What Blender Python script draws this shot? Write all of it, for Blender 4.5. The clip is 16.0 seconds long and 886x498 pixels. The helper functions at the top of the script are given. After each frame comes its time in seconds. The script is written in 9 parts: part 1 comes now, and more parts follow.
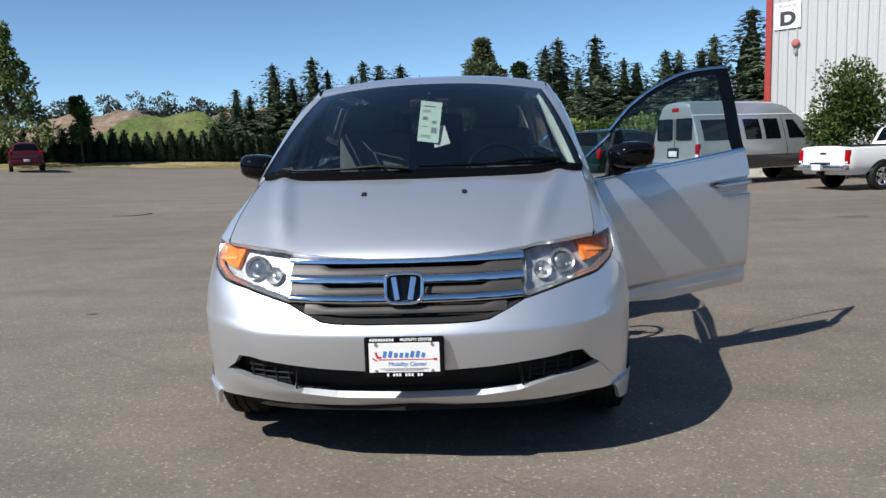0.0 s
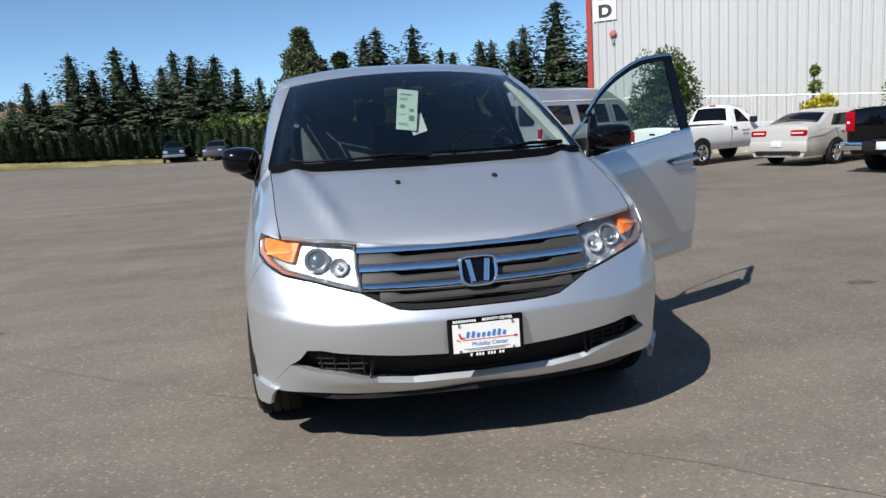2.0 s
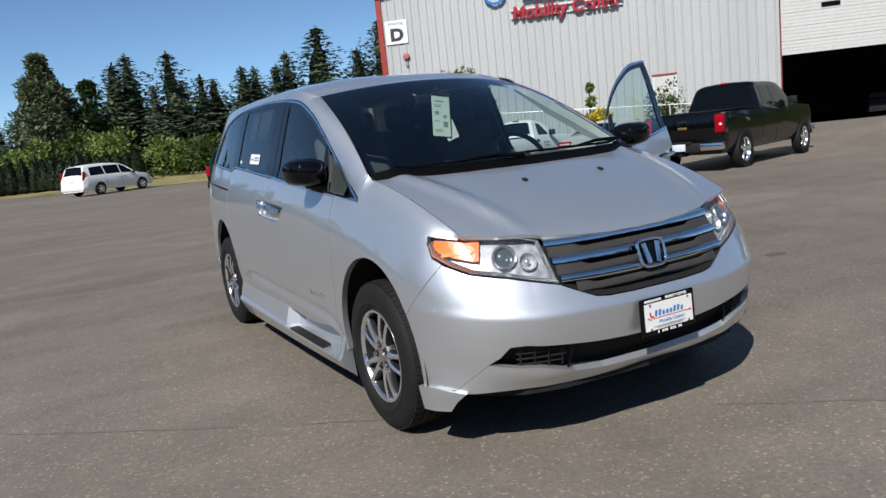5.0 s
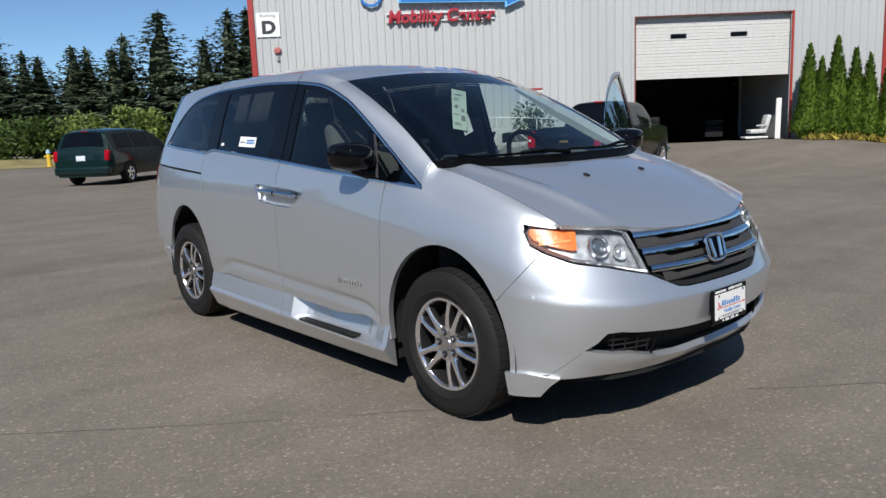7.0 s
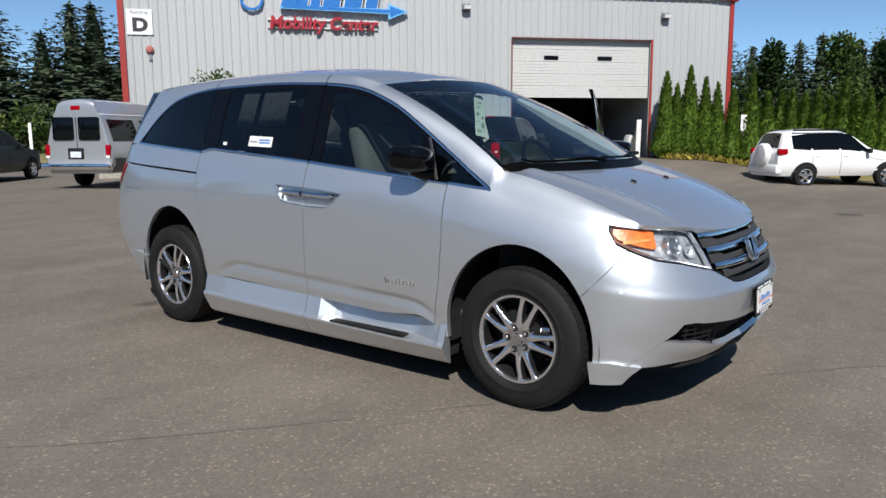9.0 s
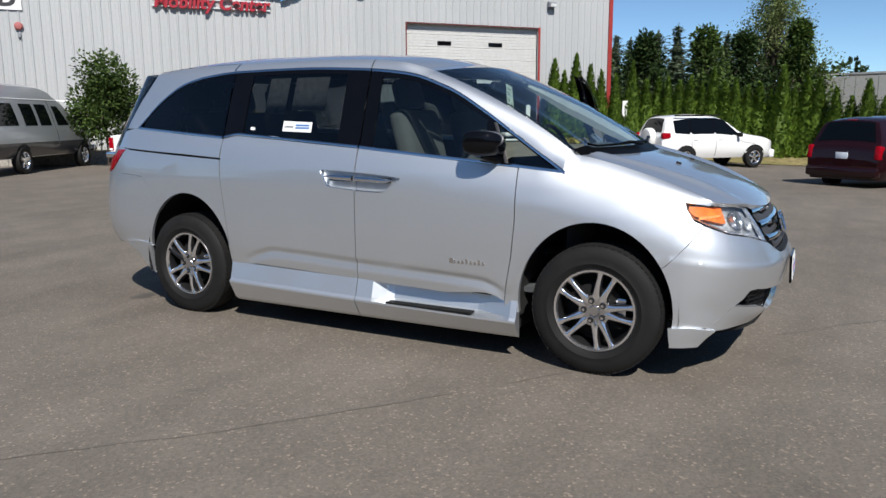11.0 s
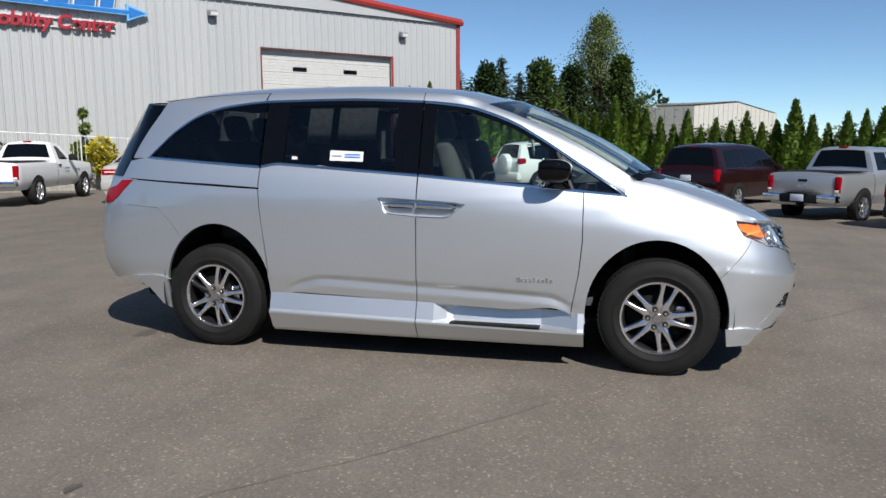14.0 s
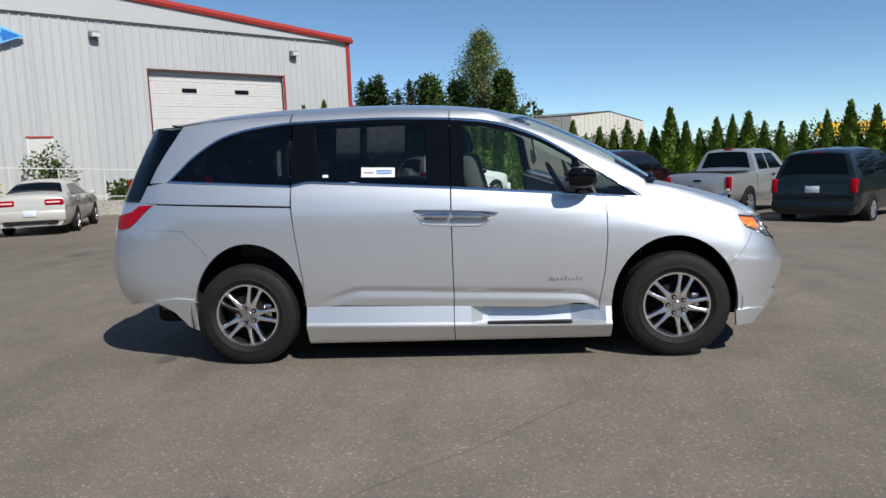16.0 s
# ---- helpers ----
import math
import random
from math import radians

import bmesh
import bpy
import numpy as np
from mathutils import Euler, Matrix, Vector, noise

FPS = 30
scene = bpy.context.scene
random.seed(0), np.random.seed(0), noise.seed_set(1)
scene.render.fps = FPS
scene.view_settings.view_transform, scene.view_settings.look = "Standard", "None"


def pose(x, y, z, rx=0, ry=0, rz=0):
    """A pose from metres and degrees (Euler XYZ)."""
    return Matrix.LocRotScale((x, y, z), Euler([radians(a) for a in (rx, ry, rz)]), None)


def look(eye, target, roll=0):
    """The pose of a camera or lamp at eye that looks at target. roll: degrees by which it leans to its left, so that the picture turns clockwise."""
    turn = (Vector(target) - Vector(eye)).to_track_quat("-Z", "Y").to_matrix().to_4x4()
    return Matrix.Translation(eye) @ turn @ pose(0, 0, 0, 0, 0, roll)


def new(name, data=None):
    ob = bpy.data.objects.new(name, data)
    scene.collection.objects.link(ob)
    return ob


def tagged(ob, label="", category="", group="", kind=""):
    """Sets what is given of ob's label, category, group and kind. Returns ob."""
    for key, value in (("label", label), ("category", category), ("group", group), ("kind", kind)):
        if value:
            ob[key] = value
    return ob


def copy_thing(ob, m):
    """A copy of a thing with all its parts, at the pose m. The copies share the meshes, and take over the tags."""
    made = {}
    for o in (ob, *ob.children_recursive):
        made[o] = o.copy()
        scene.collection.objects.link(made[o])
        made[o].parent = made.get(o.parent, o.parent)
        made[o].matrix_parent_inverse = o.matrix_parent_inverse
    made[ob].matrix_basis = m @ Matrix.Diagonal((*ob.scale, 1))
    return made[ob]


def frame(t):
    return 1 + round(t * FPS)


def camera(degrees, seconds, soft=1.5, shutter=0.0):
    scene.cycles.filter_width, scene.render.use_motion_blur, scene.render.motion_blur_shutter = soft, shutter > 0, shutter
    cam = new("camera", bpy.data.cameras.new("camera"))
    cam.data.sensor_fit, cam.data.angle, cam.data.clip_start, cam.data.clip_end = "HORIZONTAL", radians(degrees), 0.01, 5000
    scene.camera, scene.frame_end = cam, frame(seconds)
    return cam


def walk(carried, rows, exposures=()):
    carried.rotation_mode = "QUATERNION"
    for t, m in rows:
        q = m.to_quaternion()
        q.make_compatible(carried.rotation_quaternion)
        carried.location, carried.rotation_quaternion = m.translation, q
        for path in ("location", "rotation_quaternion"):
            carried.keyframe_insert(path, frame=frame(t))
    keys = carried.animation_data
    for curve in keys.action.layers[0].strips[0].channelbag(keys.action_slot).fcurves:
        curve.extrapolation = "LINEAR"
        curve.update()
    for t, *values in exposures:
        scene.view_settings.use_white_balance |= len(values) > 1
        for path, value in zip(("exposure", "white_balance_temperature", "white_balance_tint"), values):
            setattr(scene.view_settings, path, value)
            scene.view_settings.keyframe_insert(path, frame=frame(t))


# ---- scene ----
cam = camera(61.8, 16.0)
PATH = [
    (0, (0.336, -3.704, 1.325), (0.215, -1.727, 1.054), -2.0),
    (0.5, (0.136, -3.702, 1.317), (0.059, -1.724, 1.031), -2.8),
    (1, (-0.111, -3.683, 1.322), (-0.071, -1.706, 1.018), -4.2),
    (1.5, (-0.365, -3.7, 1.338), (-0.203, -1.73, 1.033), -3.5),
    (2, (-0.658, -3.732, 1.353), (-0.31, -1.788, 1.034), -3.6),
    (2.5, (-0.918, -3.671, 1.344), (-0.482, -1.744, 1.031), -4.4),
    (3, (-1.204, -3.602, 1.369), (-0.669, -1.7, 1.058), -4.2),
    (3.5, (-1.532, -3.58, 1.387), (-0.854, -1.725, 1.073), -4.9),
    (4, (-1.786, -3.502, 1.382), (-1.032, -1.676, 1.068), -3.8),
    (4.2, (-1.88, -3.446, 1.371), (-1.098, -1.631, 1.063), -4.8),
    (6.3, (-2.886, -2.787, 1.387), (-1.711, -1.201, 1.07), -2.3),
    (6.5, (-2.959, -2.729, 1.381), (-1.755, -1.164, 1.06), -2.0),
    (7, (-3.198, -2.594, 1.384), (-1.909, -1.1, 1.059), -2.3),
    (7.5, (-3.393, -2.423, 1.368), (-2.038, -0.985, 1.054), -1.3),
    (8, (-3.582, -2.237, 1.384), (-2.143, -0.882, 1.08), 0.1),
    (8.5, (-3.829, -2.083, 1.382), (-2.3, -0.827, 1.09), 0.0),
    (9, (-4.037, -1.913, 1.37), (-2.474, -0.703, 1.067), -0.3),
    (9.2, (-4.116, -1.827, 1.362), (-2.536, -0.642, 1.052), -0.1),
    (11.3, (-4.886, -0.964, 1.385), (-3.099, -0.125, 1.063), -0.6),
    (11.5, (-4.96, -0.885, 1.389), (-3.146, -0.1, 1.083), -0.8),
    (12, (-5.134, -0.673, 1.4), (-3.3, 0.057, 1.078), -0.7),
    (12.5, (-5.204, -0.408, 1.386), (-3.356, 0.279, 1.051), -1.1),
    (13, (-5.26, -0.218, 1.396), (-3.391, 0.411, 1.062), 0.4),
    (13.5, (-5.415, -0.018, 1.415), (-3.512, 0.523, 1.126), -0.1),
    (14, (-5.546, 0.191, 1.412), (-3.626, 0.674, 1.132), -0.2),
    (14.5, (-5.664, 0.442, 1.416), (-3.723, 0.844, 1.148), -1.4),
    (15, (-5.808, 0.662, 1.427), (-3.842, 0.943, 1.188), -1.5),
    (15.5, (-5.981, 0.906, 1.441), (-4.002, 1.084, 1.217), -2.2),
    (16, (-6.03, 1.169, 1.423), (-4.052, 1.33, 1.177), -2.4),
]
walk(cam, [(t, look(eye, target, roll)) for t, eye, target, roll in PATH], [(0.0, 0.40), (2.5, 0.38), (4.0, 0.20), (6.5, 0.12), (9.0, 0.12), (12.5, 0.12), (16.0, 0.12)])

# ---- light ----
SUN_DIR = Vector((-0.77, -0.63, 1.0)).normalized()
world = bpy.data.worlds.new("sky")
scene.world = world
world.use_nodes = True
wn = world.node_tree
wn.nodes.clear()
sky = wn.nodes.new("ShaderNodeTexSky")
sky.sky_type = 'NISHITA'
sky.sun_disc = False
sky.sun_elevation = math.asin(SUN_DIR.z)
sky.sun_rotation = math.atan2(SUN_DIR.x, SUN_DIR.y)
sky.air_density = 0.8
sky.altitude = 2500.0
sky.dust_density = 0.0
sky.ozone_density = 3.2
wbg = wn.nodes.new("ShaderNodeBackground")
wbg.inputs["Strength"].default_value = 0.112
wout = wn.nodes.new("ShaderNodeOutputWorld")
tint = wn.nodes.new("ShaderNodeMix")
tint.data_type = 'RGBA'
tint.blend_type = 'MULTIPLY'
tint.inputs[0].default_value = 1.0
tint.inputs[7].default_value = (0.90, 1.0, 0.985, 1)
wn.links.new(sky.outputs[0], tint.inputs[6])
wn.links.new(tint.outputs[2], wbg.inputs["Color"])
wn.links.new(wbg.outputs[0], wout.inputs["Surface"])
sun = new("sun", bpy.data.lights.new("sun", 'SUN'))
sun.data.energy = 5.0
sun.data.angle = radians(0.53)
sun.data.color = (1.0, 0.965, 0.92)
sun.matrix_world = look(SUN_DIR * 60, (0, 0, 0))

# ---- materials ----
def mat_base(name):
    m = bpy.data.materials.new(name)
    m.use_nodes = True
    nt = m.node_tree
    b = nt.nodes["Principled BSDF"]
    return m, nt, b


def ramp(nt, fac, stops):
    r = nt.nodes.new("ShaderNodeValToRGB")
    e = r.color_ramp.elements
    while len(e) < len(stops):
        e.new(0.5)
    for k, (p, c) in zip(e, stops):
        k.position = p
        k.color = (*c, 1)
    nt.links.new(fac, r.inputs[0])
    return r.outputs[0]


def noise_fac(nt, scale, detail=4.0, rough=0.55, coord="Object", stretch=None):
    tc = nt.nodes.new("ShaderNodeTexCoord")
    n = nt.nodes.new("ShaderNodeTexNoise")
    n.inputs["Scale"].default_value = scale
    n.inputs["Detail"].default_value = detail
    n.inputs["Roughness"].default_value = rough
    src = tc.outputs[coord]
    if stretch:
        mp = nt.nodes.new("ShaderNodeMapping")
        mp.inputs["Scale"].default_value = stretch
        nt.links.new(src, mp.inputs[0])
        src = mp.outputs[0]
    nt.links.new(src, n.inputs["Vector"])
    return n.outputs["Fac"]


def mix_rgb(nt, fac, a, b, mode='MIX'):
    m = nt.nodes.new("ShaderNodeMix")
    m.data_type = 'RGBA'
    m.blend_type = mode
    for sock, v in ((m.inputs[0], fac), (m.inputs[6], a), (m.inputs[7], b)):
        if isinstance(v, (int, float)):
            sock.default_value = v
        elif isinstance(v, tuple):
            sock.default_value = (*v, 1)
        else:
            nt.links.new(v, sock)
    return m.outputs[2]


def add_bump(nt, b, fac, strength=0.3, dist=0.01):
    bp = nt.nodes.new("ShaderNodeBump")
    bp.inputs["Strength"].default_value = strength
    bp.inputs["Distance"].default_value = dist
    nt.links.new(fac, bp.inputs["Height"])
    nt.links.new(bp.outputs[0], b.inputs["Normal"])


def plain(name, col, rough=0.5, metal=0.0, var=0.12, scale=9.0, bump=0.0, coat=0.0, spec=0.5, bscale=80.0):
    """One surface with a little unevenness at two sizes."""
    m, nt, b = mat_base(name)
    lo = tuple(max(0.0, c * (1 - var)) for c in col)
    hi = tuple(min(1.0, c * (1 + var)) for c in col)
    f = noise_fac(nt, scale, 6.0)
    nt.links.new(ramp(nt, f, [(0.3, lo), (0.7, hi)]), b.inputs["Base Color"])
    b.inputs["Roughness"].default_value = rough
    b.inputs["Metallic"].default_value = metal
    b.inputs["Coat Weight"].default_value = coat
    b.inputs["Coat Roughness"].default_value = 0.04
    b.inputs["Specular IOR Level"].default_value = spec
    if bump:
        add_bump(nt, b, noise_fac(nt, bscale, 5.0), bump, 0.004)
    return m


def paint(name, col, metal=0.55, rough=0.32, flake=0.08, coat=0.0):
    """Metallic car paint: a soft metal base with fine flake under a clear coat."""
    m, nt, b = mat_base(name)
    f = noise_fac(nt, 900.0, 2.0)
    g = noise_fac(nt, 1.3, 3.0)
    lo = tuple(c * (1 - flake) for c in col)
    hi = tuple(min(1, c * (1 + flake)) for c in col)
    c1 = ramp(nt, f, [(0.3, lo), (0.7, hi)])
    c2 = ramp(nt, g, [(0.3, (0.96, 0.96, 0.96)), (0.7, (1, 1, 1))])
    nt.links.new(mix_rgb(nt, 1.0, c1, c2, 'MULTIPLY'), b.inputs["Base Color"])
    b.inputs["Metallic"].default_value = metal
    b.inputs["Roughness"].default_value = rough
    b.inputs["Coat Weight"].default_value = 1.0
    b.inputs["Coat Roughness"].default_value = 0.03
    b.inputs["Coat IOR"].default_value = 1.5 + coat
    b.inputs["Specular IOR Level"].default_value = 0.5 if metal > 0.5 else 0.1
    return m


def glass(name, tint, ior=1.5, rough=0.0):
    """A thin pane: tinted and clear, with the gloss of its surface."""
    m, nt, b = mat_base(name)
    nt.nodes.remove(b)
    out = nt.nodes["Material Output"]
    tr = nt.nodes.new("ShaderNodeBsdfTransparent")
    tr.inputs[0].default_value = (*tint, 1)
    gl = nt.nodes.new("ShaderNodeBsdfGlossy")
    gl.inputs["Roughness"].default_value = rough + 0.01
    gl.inputs["Color"].default_value = (1, 1, 1, 1)
    fr = nt.nodes.new("ShaderNodeFresnel")
    fr.inputs["IOR"].default_value = ior
    mx = nt.nodes.new("ShaderNodeMixShader")
    nt.links.new(fr.outputs[0], mx.inputs[0])
    nt.links.new(tr.outputs[0], mx.inputs[1])
    nt.links.new(gl.outputs[0], mx.inputs[2])
    nt.links.new(mx.outputs[0], out.inputs["Surface"])
    return m


def asphalt_mat():
    m, nt, b = mat_base("asphalt")
    tc = nt.nodes.new("ShaderNodeTexCoord")
    big = noise_fac(nt, 0.16, 5.0, 0.6)
    mid = noise_fac(nt, 1.6, 6.0, 0.65)
    streak = noise_fac(nt, 0.5, 4.0, 0.6, stretch=(0.35, 2.6, 1.0))
    vor = nt.nodes.new("ShaderNodeTexVoronoi")
    vor.inputs["Scale"].default_value = 88.0
    nt.links.new(tc.outputs["Object"], vor.inputs["Vector"])
    fine = noise_fac(nt, 240.0, 3.0)
    base = ramp(nt, big, [(0.3, (0.148, 0.127, 0.104)), (0.7, (0.196, 0.171, 0.143))])
    m1 = ramp(nt, mid, [(0.3, (0.86, 0.86, 0.86)), (0.72, (1.12, 1.12, 1.11))])
    m2 = ramp(nt, streak, [(0.35, (0.88, 0.88, 0.88)), (0.62, (1.05, 1.05, 1.05))])
    c = mix_rgb(nt, 1.0, base, m1, 'MULTIPLY')
    c = mix_rgb(nt, 1.0, c, m2, 'MULTIPLY')
    sep = nt.nodes.new("ShaderNodeSeparateColor")
    nt.links.new(vor.outputs["Color"], sep.inputs[0])
    chips = ramp(nt, sep.outputs[0], [(0.0, (0.82, 0.82, 0.82)), (0.55, (0.99, 0.99, 0.99)), (0.94, (1.10, 1.09, 1.08)), (0.985, (1.75, 1.68, 1.57))])
    c = mix_rgb(nt, 1.0, c, chips, 'MULTIPLY')
    ff = ramp(nt, fine, [(0.3, (0.9, 0.9, 0.9)), (0.7, (1.08, 1.08, 1.08))])
    c = mix_rgb(nt, 1.0, c, ff, 'MULTIPLY')
    nt.links.new(c, b.inputs["Base Color"])
    b.inputs["Roughness"].default_value = 0.85
    b.inputs["Specular IOR Level"].default_value = 0.3
    bm_ = nt.nodes.new("ShaderNodeMath")
    bm_.operation = 'ADD'
    nt.links.new(vor.outputs["Distance"], bm_.inputs[0])
    nt.links.new(fine, bm_.inputs[1])
    add_bump(nt, b, bm_.outputs[0], 0.22, 0.006)
    return m


def patchy(name, cols, s1, s2, rough=0.9, bump=0.5, bscale=30.0, random_obj=False):
    m, nt, b = mat_base(name)
    c1 = ramp(nt, noise_fac(nt, s1, 6.0, 0.65), [(0.32, cols[0]), (0.52, cols[1]), (0.7, cols[2])])
    c2 = ramp(nt, noise_fac(nt, s2, 4.0, 0.6), [(0.3, (0.65, 0.65, 0.65)), (0.7, (1.25, 1.25, 1.25))])
    nt.links.new(mix_rgb(nt, 1.0, c1, c2, 'MULTIPLY'), b.inputs["Base Color"])
    b.inputs["Roughness"].default_value = rough
    b.inputs["Specular IOR Level"].default_value = 0.25
    if bump:
        add_bump(nt, b, noise_fac(nt, bscale, 5.0), bump, 0.03)
    return m


def leaf_mat(name, dark, light, spread=0.35):
    """Foliage: every clump of the crown a little different."""
    m, nt, b = mat_base(name)
    g = nt.nodes.new("ShaderNodeNewGeometry")
    c = ramp(nt, g.outputs["Random Per Island"], [(0.0, dark), (1.0, light)])
    c2 = ramp(nt, noise_fac(nt, 0.6, 3.0), [(0.3, (1 - spread,) * 3), (0.7, (1 + spread,) * 3)])
    col = mix_rgb(nt, 1.0, c, c2, 'MULTIPLY')
    nt.links.new(col, b.inputs["Base Color"])
    b.inputs["Roughness"].default_value = 0.6
    b.inputs["Specular IOR Level"].default_value = 0.25
    tl = nt.nodes.new("ShaderNodeBsdfTranslucent")
    nt.links.new(col, tl.inputs[0])
    mx = nt.nodes.new("ShaderNodeMixShader")
    mx.inputs[0].default_value = 0.25
    nt.links.new(b.outputs[0], mx.inputs[1])
    nt.links.new(tl.outputs[0], mx.inputs[2])
    nt.links.new(mx.outputs[0], nt.nodes["Material Output"].inputs["Surface"])
    return m


M = {
    "asphalt": asphalt_mat(),
    "silver": paint("silver paint", (0.690, 0.720, 0.750), 0.86, 0.47, coat=0.3),
    "black_gloss": plain("black gloss", (0.003, 0.003, 0.004), 0.06, spec=0.25),
    "black": plain("black plastic", (0.012, 0.012, 0.012), 0.65, spec=0.25, bump=0.1, bscale=300),
    "rubber": plain("tyre rubber", (0.010, 0.0098, 0.0095), 0.75, spec=0.3, bump=0.15, bscale=120, var=0.25),
    "dark": plain("dark cavity", (0.006, 0.006, 0.006), 0.9),
    "chrome": plain("chrome", (0.82, 0.83, 0.85), 0.07, 1.0, var=0.02),
    "alloy": plain("machined alloy", (0.88, 0.88, 0.90), 0.16, 0.95, var=0.04),
    "alloy_dark": plain("dark alloy", (0.03, 0.03, 0.032), 0.4, 0.6),
    "grille_grey": plain("grille grey", (0.040, 0.0365, 0.033), 0.5, 0.0),
    "glass": glass("tinted windscreen glass", (0.62, 0.76, 0.75), 1.75),
    "glass_dark": glass("privacy glass", (0.21, 0.225, 0.23), 1.5),
    "glass_mid": glass("side glass", (0.64, 0.77, 0.73), 1.6),
    "lamp_clear": glass("lamp cover", (0.93, 0.95, 0.96), 1.45),
    "amber": plain("amber reflector", (0.85, 0.20, 0.035), 0.3, coat=0.3, var=0.3, scale=30, bump=0.4, bscale=60),
    "amber_pale": plain("pale amber bulb", (0.90, 0.33, 0.11), 0.2, coat=0.4, var=0.2, scale=60),
    "red_lens": plain("red lens", (0.30, 0.003, 0.010), 0.14, spec=0.15, var=0.2, scale=30),
    "reflector": plain("lamp reflector", (0.46, 0.48, 0.50), 0.40, 0.45, var=0.45, scale=28, bump=0.6, bscale=26),
    "lens_grey": plain("projector glass", (0.24, 0.27, 0.29), 0.06, 0.7),
    "wiper": plain("wiper rubber", (0.003, 0.003, 0.003), 0.4, spec=0.05),
    "beige": plain("grey door trim", (0.10, 0.10, 0.096), 0.7, bump=0.1),
    "seat": plain("grey seat cloth", (0.070, 0.072, 0.072), 0.9, bump=0.2, bscale=400),
    "dash": plain("dark dash", (0.075, 0.080, 0.084), 0.6, bump=0.1, bscale=300),
    "white": plain("white sheet", (0.8, 0.8, 0.78), 0.6, var=0.04),
    "paper_green": plain("pale green tag", (0.62, 0.75, 0.66), 0.6, var=0.04),
    "ink": plain("dark ink", (0.03, 0.03, 0.035), 0.6),
    "ink_grey": plain("grey ink", (0.25, 0.26, 0.28), 0.6),
    "ink_blue": plain("blue ink", (0.06, 0.20, 0.50), 0.5),
    "ink_red": plain("red ink", (0.55, 0.03, 0.03), 0.5),
}

# ---- building helpers ----
def link_mesh(name, me, material, parent=None, label=""):
    ob = new(name, me)
    if material is not None:
        me.materials.append(material)
    if parent is not None:
        ob.parent = parent
    if label:
        ob["label"] = label
    return ob


def part(name, bm, material, parent=None, label="", smooth=None):
    """Link a bmesh as one mesh object under a thing or a part."""
    me = bpy.data.meshes.new(name)
    bmesh.ops.recalc_face_normals(bm, faces=bm.faces)
    bm.to_mesh(me)
    bm.free()
    if smooth is not None:
        me.polygons.foreach_set("use_smooth", [True] * len(me.polygons))
        if smooth < 180:
            me.set_sharp_from_angle(angle=radians(smooth))
    return link_mesh(name, me, material, parent, label)


def raw(name, verts, faces, material, parent=None, label="", smooth=None):
    me = bpy.data.meshes.new(name)
    me.from_pydata([tuple(v) for v in verts], [], faces)
    me.update()
    if smooth is not None:
        me.polygons.foreach_set("use_smooth", [True] * len(me.polygons))
        if smooth < 180:
            me.set_sharp_from_angle(angle=radians(smooth))
    return link_mesh(name, me, material, parent, label)


def empty(name, loc=(0, 0, 0), rz=0.0):
    e = new(name)
    e.empty_display_size = 0.2
    e.location = loc
    e.rotation_euler = (0, 0, rz)
    return e


def box(bm, size, m=None, bevel=0.0, seg=2):
    r = bmesh.ops.create_cube(bm, size=1.0)
    vs = r["verts"]
    bmesh.ops.scale(bm, vec=size, verts=vs)
    if bevel:
        es = list({e for v in vs for e in v.link_edges})
        rb = bmesh.ops.bevel(bm, geom=es, offset=bevel, segments=seg, affect='EDGES', profile=0.5)
        vs = list({v for f in rb["faces"] for v in f.verts} | {v for v in vs if v.is_valid})
    if m is not None:
        bmesh.ops.transform(bm, matrix=m, verts=vs)
    return vs


def cyl(bm, r1, r2, depth, m=None, seg=20, caps=True):
    r = bmesh.ops.create_cone(bm, cap_ends=caps, segments=seg, radius1=r1, radius2=r2, depth=depth)
    if m is not None:
        bmesh.ops.transform(bm, matrix=m, verts=r["verts"])
    return r["verts"]


def tube(bm, pts, r, seg=8, closed=False):
    """A round bar along points."""
    pts = [Vector(p) for p in pts]
    rings = []
    n = len(pts)
    for i, p in enumerate(pts):
        a = pts[(i - 1) % n] if (closed or i) else p
        b = pts[(i + 1) % n] if (closed or i < n - 1) else p
        d = (b - a).normalized()
        s = d.cross(Vector((0, 0, 1)))
        if s.length < 1e-4:
            s = d.cross(Vector((0, 1, 0)))
        s.normalize()
        t = s.cross(d)
        rr = r[i] if isinstance(r, (list, tuple)) else r
        rings.append([bm.verts.new(p + rr * (math.cos(k * math.tau / seg) * s + math.sin(k * math.tau / seg) * t)) for k in range(seg)])
    for i in range(n if closed else n - 1):
        a, b = rings[i], rings[(i + 1) % n]
        for k in range(seg):
            bm.faces.new((a[k], a[(k + 1) % seg], b[(k + 1) % seg], b[k]))
    if not closed:
        bm.faces.new(rings[0][::-1])
        bm.faces.new(rings[-1])


